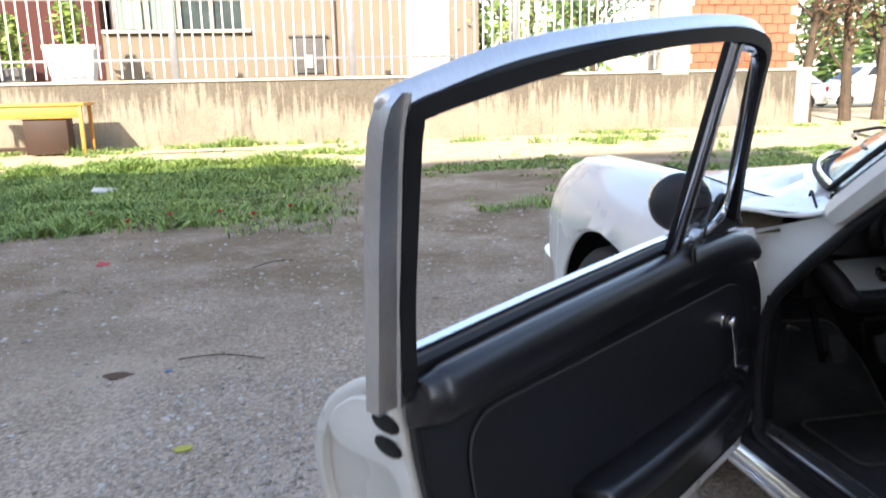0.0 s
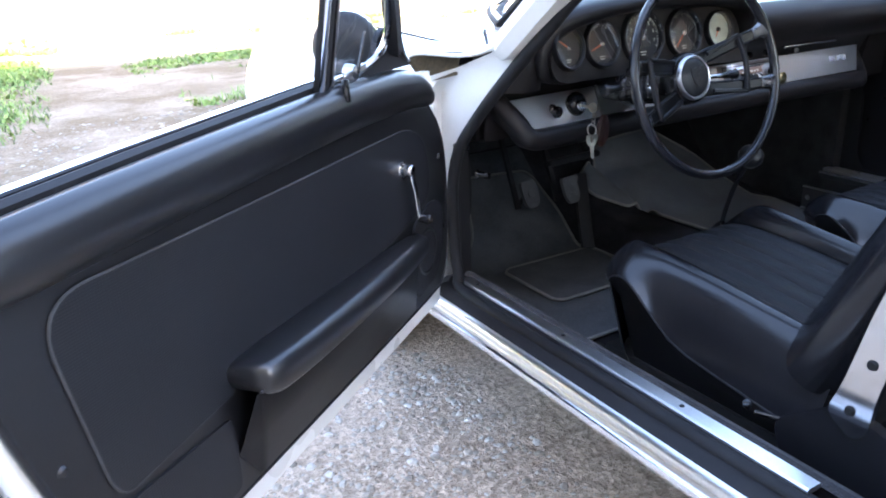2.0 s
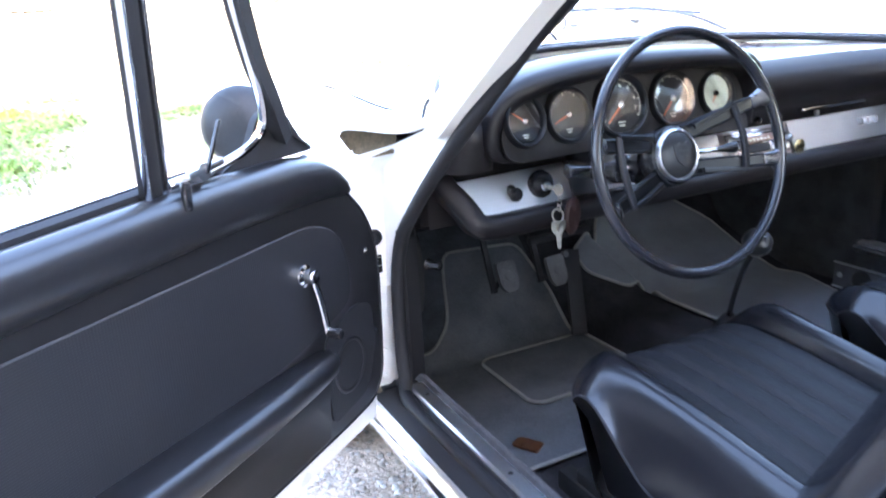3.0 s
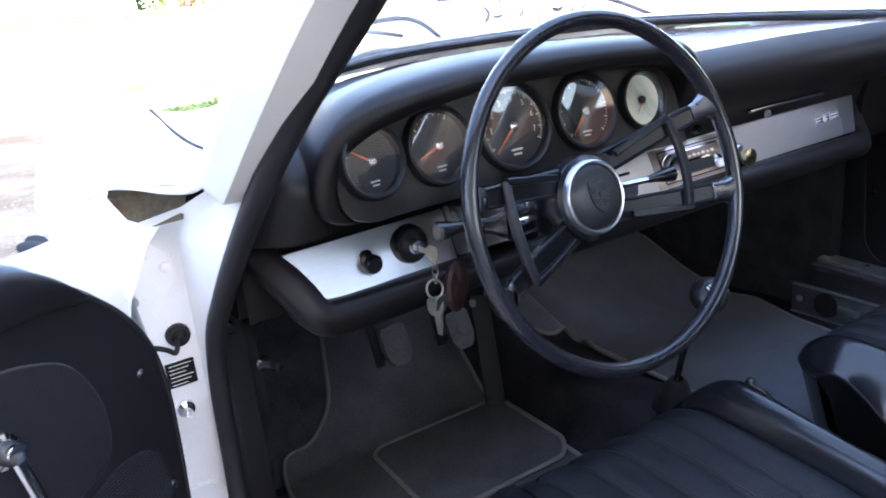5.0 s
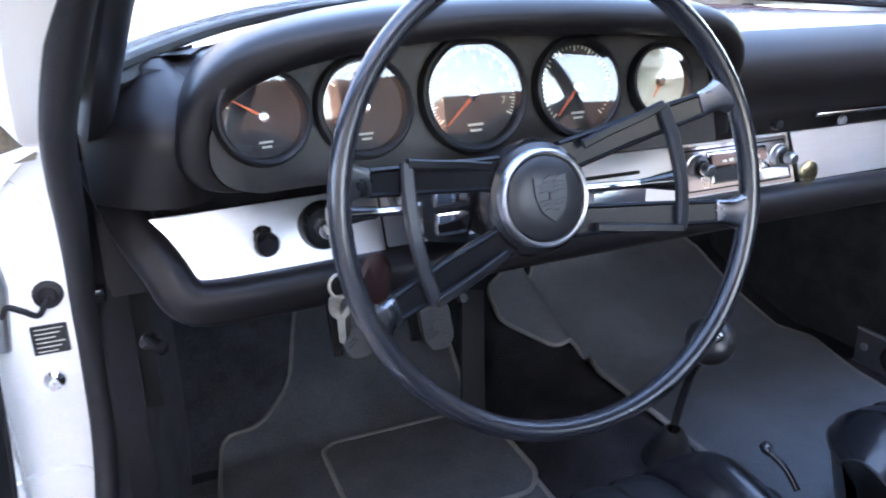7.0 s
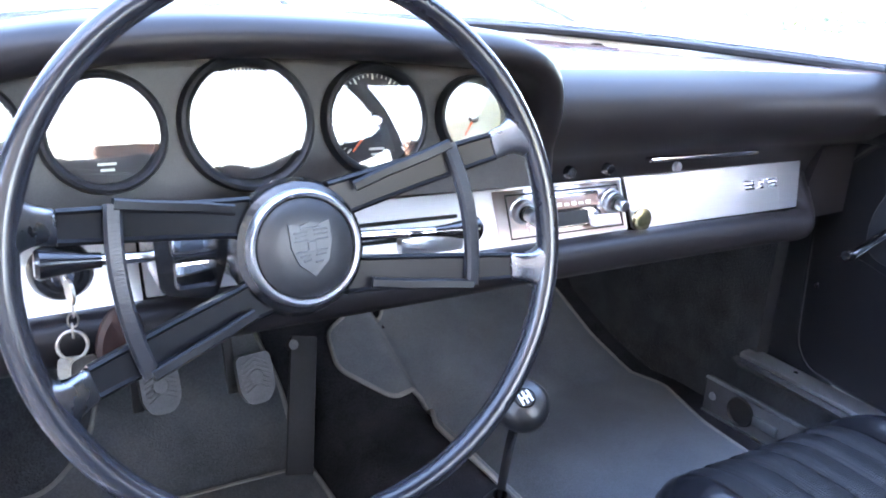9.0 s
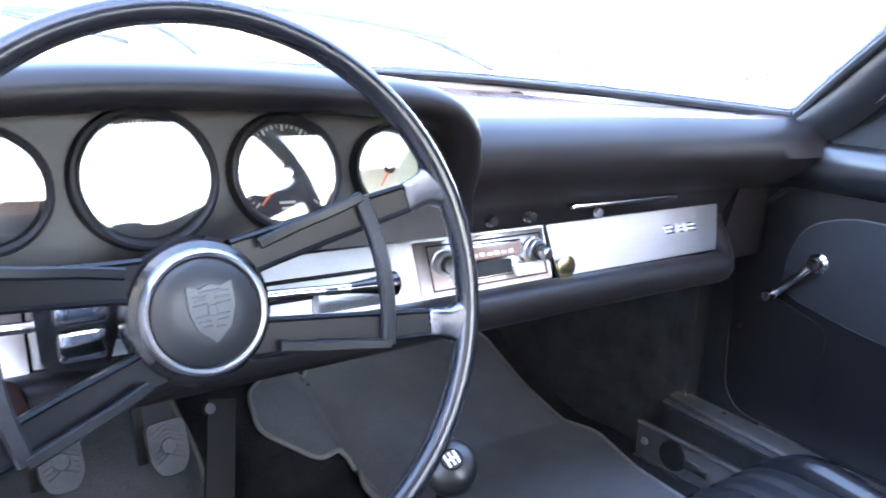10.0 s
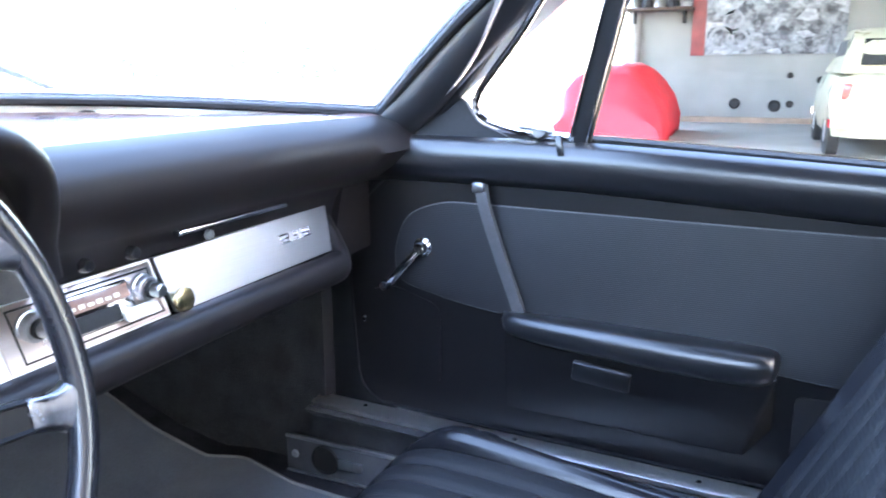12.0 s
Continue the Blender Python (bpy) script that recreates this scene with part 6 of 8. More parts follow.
    if not open_window:
        g = put("window_pane", grid([[Vector((1.08 + (1.16 - 1.08) * f, frame_lean(0.845 + 0.235 * f) - 0.004, 0.845 + 0.235 * f)), Vector((0.85 + 0.0 * f, frame_lean(0.845 + 0.275 * f) - 0.004, 0.845 + 0.275 * f)), Vector((0.535 + shift + 0.085 * f, frame_lean(0.85 + 0.29 * f) - 0.004, 0.85 + 0.29 * f))] for f in (0, 0.25, 0.5, 0.75, 1.0)]), GLASS)
        g.visible_shadow = False
    return door


ldoor = build_door(DL, True, (0.286, 0.678), (0.276, 0.592), (0.262, 0.799), 0.098, "white driver's door standing open, black vinyl trim inside")
part("door_mirror", moved(lathe([(0.0, 0.008), (0.048, 0.008), (0.056, 0.010), (0.0605, 0.006), (0.0605, -0.004), (0.050, -0.022), (0.026, -0.034), (0.0, -0.038)], (0, 0, 0), (0, 0, 1), 48), DL @ Matrix.Translation((0.238, -0.003, 0.876)) @ pose(0, 0, 0, 90, 0, -60) @ Matrix.Scale(0.93, 4)), MIRROR, ldoor, "round door mirror with its dark reflection coloured in")
part("mirror_rim", moved(lathe([(0.056, 0.010), (0.0605, 0.0125), (0.0625, 0.006), (0.0605, -0.002)], (0, 0, 0), (0, 0, 1), 48), DL @ Matrix.Translation((0.238, -0.003, 0.876)) @ pose(0, 0, 0, 90, 0, -60) @ Matrix.Scale(0.93, 4)), CHROME, ldoor)
part("mirror_stalk", moved(tube(spline([(0.235, 0.02, 0.80), (0.235, 0.01, 0.815), (0.236, -0.004, 0.84)], 8), 0.007, 10), DL), CHROME, ldoor)
rdoor = build_door(DR, False, (0.225, 0.663), (0.172, 0.600), (0.370, 0.775), 0.13, "white passenger door, shut, with black vinyl trim inside", -0.052, 0.35, 0.366, -0.115, 0.03, 0.018, -0.020, 0.030, VINYL_SHADED, VINYL_SHADED, 0.035)
part("pull_strap", moved(sweep(spline([(0.332, 0.125, 0.775), (0.340, 0.128, 0.74), (0.365, 0.122, 0.66), (0.398, 0.124, 0.575)], 14), [(-0.011, -0.003), (0.011, -0.003), (0.009, 0.003), (-0.009, 0.003)], up=(0, 1, 0)), DR), WELT, rdoor, "black vinyl pull strap")
part("strap_cap", moved(box((0.330, 0.130, 0.772), (0.020, 0.010, 0.016), 0.004), DR), SPOKE_GREY, rdoor, "dull metal strap cap")
part("ash_flap", moved(box((0, 0, 0), (0.085, 0.010, 0.034), 0.003), DR @ Matrix.Translation((0.540, 0.172, 0.512)) @ pose(0, 0, 0, -18, 0, 0) @ Matrix.Rotation(radians(7), 4, "Y")), VINYL, rdoor, "dull dark ashtray flap")
part("door_mirror", moved(joined(lathe([(0.0, 0.008), (0.048, 0.008), (0.0605, 0.006), (0.0605, -0.004), (0.050, -0.022), (0.0, -0.038)], (0, 0, 0), (0, 0, 1), 36)), Matrix.Translation((0.86, 0.05, 0.865)) @ pose(0, 0, 0, 90, 0, -20)), MIRROR, rdoor)

# ---------------------------------------------------------------- seats
def build_seat(cx, W, puff, crown, name_label):
    seat = thing("front_seat", (cx, -0.38, 0.19), name_label, "car seat", "front seats")
    Y0, Y1, IN = -0.110, -0.64, 0.62

    def top(x, f):
        s = abs(x) / W
        z = crown - 0.066 * f
        u = min(1.0, max(0.0, (s - IN) / (1 - IN)))
        fall = 0.006 + 0.086 * smoothstep(0.04, 0.48, f)
        z += puff * smoothstep(-0.05, 0.16, f) * math.sin(math.pi * u ** 0.62) - fall * (0.12 * u + 0.88 * u ** 2.4)
        z -= (0.058 - 0.034 * s * s) * (1 - math.sqrt(max(0.0, 1 - max(0.0, 1 - f / 0.17) ** 2)))
        z -= 0.020 * max(0.0, 1 - f / 0.5) ** 2
        if s < IN:
            g = (x / (W * IN) + 1) / 2 * 6
            z -= 0.011 * (1 - abs(math.sin(math.pi * g))) ** 3
            z += 0.004 * math.sin(math.pi * f)
        return z

    def edge(x, f):
        return Y0 + (Y1 - Y0) * f - 0.085 * (abs(x) / W) ** 5 * (1 - f) ** 2

    xs_ = [W * (0.55 * (i / 48 - 1) + 0.45 * math.sin(math.pi / 2 * (i / 48 - 1))) for i in range(97)]
    fs = [0, 0.004, 0.012, 0.024, 0.04, 0.06, 0.085, 0.115, 0.15, 0.2, 0.25, 0.3, 0.4, 0.5, 0.6, 0.7, 0.8, 0.9, 1.0]
    rows = [[Vector((cx + x, edge(x, f), top(x, f))) for x in xs_] for f in fs]
    mid = [i for i, x in enumerate(xs_) if abs(x) <= W * IN]
    part("cushion_insert", grid([[r[i] for i in mid] for r in rows[4:]]), WEAVE_SEAT, seat, "fluted woven vinyl insert", 50)
    lo, hi = mid[0], mid[-1]
    part("cushion_bolster", joined(grid([[r[i] for i in range(0, lo + 1)] for r in rows[4:]]), grid([[r[i] for i in range(hi, len(xs_))] for r in rows[4:]]), grid([[r[i] for i in range(len(xs_))] for r in rows[:5]])), SEAT_VINYL, seat, "smooth black vinyl bolsters", 60)
    skirt = [[Vector((cx - W, edge(-W, f), rows[i][0].z)) for i, f in enumerate(fs)], [Vector((cx - W + 0.004, edge(-W, f) - 0.004 * (1 - f), rows[i][0].z - 0.010)) for i, f in enumerate(fs)], [Vector((cx - W + 0.022, edge(-W, f) - 0.008 * (1 - f), rows[i][0].z - 0.035)) for i, f in enumerate(fs)], [Vector((cx - W + 0.040, edge(-W, f) - 0.03 * (1 - f), 0.265)) for f in fs], [Vector((cx - W + 0.045, edge(-W, f) - 0.04 * (1 - f), 0.225)) for f in fs]]
    sk2 = [[Vector((2 * cx - p.x, p.y, p.z)) for p in r] for r in skirt]
    frontk = [[r for r in rows[0]], [Vector((cx + (p.x - cx) * 0.985, p.y - 0.004, p.z - 0.020)) for p in rows[0]], [Vector((cx + (p.x - cx) * 0.92, p.y - 0.03, 0.265)) for p in rows[0]], [Vector((cx + (p.x - cx) * 0.88, p.y - 0.05, 0.225)) for p in rows[0]]]
    part("cushion_side", joined(grid(skirt), grid(sk2), grid(frontk)), VINYL, seat, "plain black vinyl seat side", 60)
    part("welt", joined(tube([Vector((cx - W - 0.001, edge(-W, f), rows[i][0].z - 0.001)) for i, f in enumerate(fs)], 0.0022, 6), tube([Vector((cx + W + 0.001, edge(W, f), rows[i][-1].z - 0.001)) for i, f in enumerate(fs)], 0.0022, 6), tube([p + Vector((0, 0.001, -0.001)) for p in rows[0]], 0.0022, 6)), RUBBER, seat, "thin piped seam")
    for g in range(1, 6):
        i = min(range(len(xs_)), key=lambda j: abs(xs_[j] - W * IN * (g / 3 - 1)))
        part("flute_seam", tube([r[i] + Vector((0, 0, 0.0004)) for r in rows[4:]], 0.0017, 5), RUBBER, seat)
    for sx in (-1, 1):
        part("insert_welt", tube([r[lo if sx < 0 else hi] + Vector((0, 0, 0.001)) for r in rows[4:]], 0.0016, 6), RUBBER, seat)
    part("seat_frame", joined(box((cx, -0.38, 0.235), (0.42, 0.46, 0.03), 0.006), box((cx - 0.2, -0.38, 0.208), (0.03, 0.55, 0.04), 0.004), box((cx + 0.2, -0.38, 0.208), (0.03, 0.55, 0.04), 0.004)), DARK, seat)
    # backrest, reclined
    rec = Matrix.Translation((cx, -0.600 if cx < 0 else -0.640, 0.385)) @ Matrix.Rotation(radians(24), 4, "X")
    H = 0.53

    def shell(f):
        hw = (W - 0.005) * (1 - 0.12 * smoothstep(0.45, 1, f)) * (math.sqrt(max(0.0, 1 - ((f - 0.84) / 0.16) ** 2)) * 0.42 + 0.58 if f > 0.84 else 1)
        return hw, 0.115 - 0.040 * f - 0.04 * max(0.0, (f - 0.9) / 0.1) ** 2

    rws = []
    for k in range(25):
        f = k / 24
        hw, th = shell(f)
        row = []
        for i in range(40):
            a = 2 * math.pi * i / 40
            ca, sa = math.cos(a), math.sin(a)
            x = hw * math.copysign(abs(ca) ** 0.55, ca)
            y = (th / 2) * math.copysign(abs(sa) ** 0.75, sa)
            off_roll = abs(abs(x) / hw - 0.70)
            if sa > 0 and off_roll < 0.28:
                y += 0.016 * math.cos(math.pi / 2 * off_roll / 0.28) ** 2
            row.append(rec @ Vector((x, y, H * f)))
        rws.append(row)
    part("backrest", grid(rws, wrap_row=True, caps=True), SEAT_VINYL, seat, "reclined black vinyl backrest", 60)
    rws = []
    for k in range(22):
        f = 0.04 + 0.86 * k / 21
        hw, th = shell(f)
        row = []
        for i in range(73):
            q = i / 36 - 1
            flute = (1 - abs(math.sin(math.pi * (q + 1) * 3))) ** 3
            tuck = 0.012 * (max(0.0, abs(q) - 0.94) / 0.06) + 0.012 * (1.0 if k in (0, 21) else 0.0)
            row.append(rec @ Vector((q * hw * 0.60, th / 2 + 0.004 - 0.007 * flute - tuck, H * f)))
        rws.append(row)
    part("back_insert", grid(rws), WEAVE_SEAT, seat, "fluted woven vinyl back insert", 50)
    YZ = Matrix(((0, 0, 1, 0), (1, 0, 0, 0), (0, 1, 0, 0), (0, 0, 0, 1)))
    for sx in (-1, 1):
        xb = cx + (sx * 0.252 if W > 0.24 else sx * 0.236) - (0.025 if W > 0.24 else 0.0)
        br = part("recliner_bracket", prism(round_poly([(-0.600, 0.338), (-0.640, 0.366), (-0.690, 0.402), (-0.735, 0.404), (-0.80, 0.38), (-0.80, 0.25), (-0.63, 0.25)], 0.025), 0.020, YZ, 0.005, 3, xb - 0.010), BAKELITE, seat, "glossy black recliner cover")
        part("bracket_arm", prism(round_poly([(-0.682, 0.398), (-0.700, 0.450), (-0.725, 0.56), (-0.765, 0.70), (-0.805, 0.69), (-0.770, 0.55), (-0.748, 0.45), (-0.742, 0.385), (-0.72, 0.372)], 0.016), 0.012, YZ, 0.003, 2, xb - 0.006 + sx * 0.010), CHROME, br, "chrome backrest hinge arm")
        for yb, zz in ((-0.716, 0.414), (-0.735, 0.492), (-0.757, 0.575)):
            part("hinge_bolt", lathe([(0, 0.005), (0.006, 0.0045), (0.008, 0.0)], (xb + sx * 0.0155, yb, zz), (sx, 0, 0), 14), DARK, br)
    part("tilt_lever", joined(lathe([(0, 0.014), (0.006, 0.013), (0.0075, 0.006), (0.005, 0.0)], (cx - W - 0.067, -0.575, 0.352), (-0.5, 0, 1), 18), tube([(cx - W - 0.060, -0.58, 0.345), (cx - W - 0.015, -0.64, 0.335)], 0.004, 10)), BAKELITE, seat, "dark metal backrest lever")
    return seat


build_seat(-0.305, 0.245, 0.042, 0.464, "black vinyl driver's seat with a fluted cushion")
build_seat(0.306, 0.226, 0.022, 0.457, "black vinyl passenger seat with a fluted cushion")

# ---------------------------------------------------------------- floor mats
def lay_mat(name, outline, lift, mat, label, piping=True, step=0.02):
    """A felt mat laid on the cabin floor, with a bound edge."""
    xs2, ys2 = [p[0] for p in outline], [p[1] for p in outline]

    def inside(x, y):
        c, n = False, len(outline)
        for i in range(n):
            (x1, y1), (x2, y2) = outline[i], outline[(i + 1) % n]
            if (y1 > y) != (y2 > y) and x < (x2 - x1) * (y - y1) / (y2 - y1) + x1:
                c = not c
        return c

    t = thing(name, (sum(xs2) / len(xs2), sum(ys2) / len(ys2), 0.2), label, "floor mat")
    bm = bmesh.new()
    edge = [bm.verts.new((x, y, 0)) for x, y in outline]
    face = bm.faces.new(edge)
    bmesh.ops.triangulate(bm, faces=[face])
    for axis, lo_, hi_ in ((0, min(xs2), max(xs2)), (1, min(ys2), max(ys2))):
        k = lo_ + step
        while k < hi_:
            co, no = [0, 0, 0], [0, 0, 0]
            co[axis], no[axis] = k, 1
            bmesh.ops.bisect_plane(bm, geom=bm.verts[:] + bm.edges[:] + bm.faces[:], plane_co=co, plane_no=no)
            k += step
    for v in bm.verts:
        v.co.z = cabin_floor(v.co.x, v.co.y) + lift
    ext = bmesh.ops.extrude_face_region(bm, geom=bm.faces[:])
    for v in [g for g in ext["geom"] if isinstance(g, bmesh.types.BMVert)]:
        v.co.z += 0.006
    part("felt", bm, mat, t, "", 60)
    if piping:
        dense = []
        n = len(outline)
        for i in range(n):
            a, b = Vector((*outline[i], 0)), Vector((*outline[(i + 1) % n], 0))
            m = max(1, int((b - a).length / 0.015))
            dense += [a.lerp(b, k / m) for k in range(m)]
        part("binding", tube([Vector((p.x, p.y, cabin_floor(p.x, p.y) + lift + 0.005)) for p in dense], 0.0042, 6, True), PIPING, t, "pale grey bound edge")
    return t


lay_mat("floor_mat", round_poly([(0.05, 0.25), (0.105, 0.37), (0.028, 0.347), (-0.041, 0.429), (-0.028, 0.511), (0.131, 0.614), (0.156, 0.65), (0.40, 0.66), (0.553, 0.60), (0.545, 0.45), (0.559, 0.349), (0.586, 0.272), (0.546, 0.139), (0.538, 0.041), (0.53, -0.30), (0.06, -0.30), (0.052, -0.05), (0.055, 0.10)], 0.02, 4), 0.005, MAT_GREY, "large grey felt mat over the tunnel and passenger footwell")
lay_mat("floor_mat", round_poly([(-0.37, 0.61), (-0.40, 0.545), (-0.428, 0.475), (-0.495, 0.432), (-0.556, 0.433), (-0.573, 0.34), (-0.60, -0.05), (-0.125, -0.05), (-0.122, 0.50), (-0.15, 0.60)], 0.03, 4), 0.006, MAT_DARK, "dark grey felt footwell carpet")
lay_mat("heel_mat", round_poly([(-0.405, 0.358), (-0.385, 0.375), (-0.135, 0.372), (-0.121, 0.35), (-0.121, 0.15), (-0.145, 0.13), (-0.39, 0.13), (-0.409, 0.15)], 0.02, 4), 0.014, MAT_DARK, "black heel mat with a pale bound edge")
lone("sweet_wrapper", moved(prism(round_poly([(-0.022, -0.03), (0.024, -0.026), (0.02, 0.03), (-0.02, 0.026)], 0.008), 0.003, None, 0.001), Matrix.Translation((-0.50, 0.02, cabin_floor(-0.5, 0.02) + 0.012)) @ pose(0, 0, 0, 0, 8, 30)), surface("amber_foil", (0.07, 0.028, 0.012), 0.3, vary=0.6, scale=60, grain=300, bump=0.6), "small amber tag lying on the footwell carpet", "tag")

# ---------------------------------------------------------------- outdoors: ground
def earth_material():
    m, nt, b = shader("trodden_gravel_earth")
    big, mid, fine = noise_tex(nt, 0.35, 5), noise_tex(nt, 2.6, 6, 0.65), noise_tex(nt, 60, 4, 0.7)
    tiny = noise_tex(nt, 240, 2, 0.6)
    c = ramp(nt, mid, [(0.3, (0.27, 0.225, 0.175)), (0.55, (0.40, 0.355, 0.30)), (0.75, (0.47, 0.43, 0.375))])
    c = mixed(nt, 0.55, c, ramp(nt, big, [(0.38, (0.23, 0.17, 0.115)), (0.62, (0.50, 0.46, 0.41))]))
    c = mixed(nt, 0.58, c, ramp(nt, fine, [(0.34, (0.09, 0.076, 0.064)), (0.5, (0.37, 0.33, 0.29)), (0.66, (0.74, 0.70, 0.66))]))
    vor = nt.nodes.new("ShaderNodeTexVoronoi")
    vor.inputs["Scale"].default_value = 85
    tc = nt.nodes.new("ShaderNodeTexCoord")
    nt.links.new(tc.outputs["Object"], vor.inputs["Vector"])
    c = mixed(nt, 0.38, c, ramp(nt, vor.outputs["Color"], [(0.2, (0.12, 0.10, 0.085)), (0.5, (0.36, 0.32, 0.28)), (0.8, (0.68, 0.64, 0.60))]))
    c = mixed(nt, ramp(nt, noise_tex(nt, 0.9, 6, 0.7), [(0.50, (0, 0, 0)), (0.66, (0.55, 0.55, 0.55))]), c, (0.60, 0.565, 0.52))
    # brown soil where the gravel thins out
    sp, soil = nt.nodes.new("ShaderNodeSeparateXYZ"), nt.nodes.new("ShaderNodeMapRange")
    nt.links.new(tc.outputs["Object"], sp.inputs["Vector"])
    soil.inputs["From Min"].default_value, soil.inputs["From Max"].default_value = 0.6, 3.2
    nt.links.new(sp.outputs["Y"], soil.inputs["Value"])
    am = nt.nodes.new("ShaderNodeMath")
    am.operation = "MULTIPLY"
    nt.links.new(soil.outputs["Result"], am.inputs[0])
    nt.links.new(ramp(nt, noise_tex(nt, 0.8, 6, 0.7), [(0.34, (0.15, 0.15, 0.15)), (0.58, (1.0, 1.0, 1.0))]), am.inputs[1])
    c = mixed(nt, am.outputs[0], c, ramp(nt, fine, [(0.3, (0.105, 0.085, 0.055)), (0.7, (0.25, 0.21, 0.15))]))
    # pale dry earth before the boundary wall, coloured lighter for its sunlit glare
    dry = nt.nodes.new("ShaderNodeMapRange")
    dry.inputs["From Min"].default_value, dry.inputs["From Max"].default_value, dry.inputs["To Max"].default_value = 8.7, 9.8, 0.90
    nt.links.new(sp.outputs["Y"], dry.inputs["Value"])
    c = mixed(nt, dry.outputs["Result"], c, ramp(nt, mid, [(0.3, (0.42, 0.38, 0.25)), (0.7, (0.62, 0.57, 0.44))]))
    c = mixed(nt, 1.0, c, (1.27, 1.13, 0.99), "MULTIPLY")
    nt.links.new(c, b.inputs["Base Color"])
    b.inputs["Roughness"].default_value = 0.92
    h = mixed(nt, 0.5, fine, mixed(nt, 0.5, vor.outputs["Distance"], tiny))
    bumped(nt, b, h, 0.95, 0.022)
    return m


EARTH = earth_material()


def ground_z(x, y):
    k = smoothstep(1.2, 4.0, max(abs(x), abs(y - 0.2) * 0.8))
    return 0.05 * (noise.noise(Vector((x * 0.22, y * 0.22, 3.1)))) * k + 0.006 * noise.noise(Vector((x * 1.7, y * 1.7, 7.7)))


gx = [-900, -400, -150, -60, -30, -18] + [-12 + 0.5 * i for i in range(65)] + [24, 36, 60, 150, 400, 900]
gy = [-900, -400, -150, -60, -25, -12] + [-6 + 0.5 * i for i in range(57)] + [28, 40, 70, 150, 400, 900]
gbm = grid([[Vector((x, y, ground_z(x, y) if abs(x) < 20 and -10 < y < 24 else 0.0)) for x in gx] for y in gy])
ground = tagged(solid("ground", gbm, EARTH, 60), "trodden earth and gravel yard", "ground", kind="structure")

rnd = random.Random(11)
STONE = surface("gravel_stone", (0.42, 0.385, 0.33), 0.85, vary=0.5, scale=3, grain=60, bump=0.3, depth=0.002)
nt_ = STONE.node_tree
geo_ = nt_.nodes.new("ShaderNodeNewGeometry")
bs_ = nt_.nodes["Principled BSDF"]
nt_.links.new(mixed(nt_, 0.75, bs_.inputs["Base Color"].links[0].from_socket, ramp(nt_, geo_.outputs["Random Per Island"], [(0.0, (0.20, 0.165, 0.13)), (0.5, (0.40, 0.355, 0.30)), (0.85, (0.50, 0.475, 0.435)), (1.0, (0.62, 0.60, 0.56))])), bs_.inputs["Base Color"])


def scatter(verts, faces, o, r, flat, rot):
    t = (1 + 5 ** 0.5) / 2
    ico = [(-1, t, 0), (1, t, 0), (-1, -t, 0), (1, -t, 0), (0, -1, t), (0, 1, t), (0, -1, -t), (0, 1, -t), (t, 0, -1), (t, 0, 1), (-t, 0, -1), (-t, 0, 1)]
    tri = [(0, 11, 5), (0, 5, 1), (0, 1, 7), (0, 7, 10), (0, 10, 11), (1, 5, 9), (5, 11, 4), (11, 10, 2), (10, 7, 6), (7, 1, 8), (3, 9, 4), (3, 4, 2), (3, 2, 6), (3, 6, 8), (3, 8, 9), (4, 9, 5), (2, 4, 11), (6, 2, 10), (8, 6, 7), (9, 8, 1)]
    n = len(verts)
    ca, sa = math.cos(rot), math.sin(rot)
    for x, y, z in ico:
        k = r / 1.9 * rnd.uniform(0.72, 1.2)
        x, y, z = x * k * 1.25, y * k, z * k * flat
        verts.append((o[0] + x * ca - y * sa, o[1] + x * sa + y * ca, o[2] + z))
    faces.extend((a + n, b + n, c + n) for a, b, c in tri)


sv, sf = [], []
for _ in range(15000):
    if rnd.random() < 0.6:
        x, y = rnd.uniform(-2.3, -0.62), rnd.uniform(-1.1, 1.6)
    else:
        x, y = rnd.uniform(-4.2, 1.5), rnd.uniform(-1.0, 5.0)
    if -0.6 < x < 0.7 and y < 1.8:
        continue
    r = rnd.choice((0.0025, 0.003, 0.0035, 0.0045, 0.005, 0.006, 0.0095)) * rnd.uniform(0.8, 1.3)
    if y > 2.2:
        r *= 1.4
    scatter(sv, sf, (x, y, ground_z(x, y) + r * 0.15), r, 0.62, rnd.uniform(0, 6.3))
me = bpy.data.meshes.new("gravel")
me.from_pydata(sv, [], sf)
me.materials.append(STONE)
tagged(new("gravel", me), "small grey and brown stones on the yard", "gravel", kind="stuff")

# grass in patches
def leaf_material(name, dark, mid, light, rough=0.55):
    m, nt, b = shader(name)
    g = nt.nodes.new("ShaderNodeNewGeometry")
    c = ramp(nt, g.outputs["Random Per Island"], [(0.0, dark), (0.55, mid), (1.0, light)])
    c = mixed(nt, 0.35, c, ramp(nt, noise_tex(nt, 1.2, 3), [(0.3, dark), (0.7, light)]))
    nt.links.new(c, b.inputs["Base Color"])
    b.inputs["Roughness"].default_value = rough
    b.inputs["Transmission Weight"].default_value = 0.0
    b.inputs["Subsurface Weight"].default_value = 0.0
    return m


GRASS = leaf_material("grass_blades", (0.030, 0.090, 0.018), (0.120, 0.260, 0.048), (0.42, 0.52, 0.15))
LEAF = leaf_material("green_leaves", (0.02, 0.05, 0.012), (0.05, 0.11, 0.025), (0.12, 0.19, 0.04))
# Brighter copy of LEAF for foliage in the sun.
LEAF_SUNLIT = leaf_material("sunlit_green_leaves", (0.06, 0.13, 0.02), (0.17, 0.28, 0.05), (0.38, 0.46, 0.14))
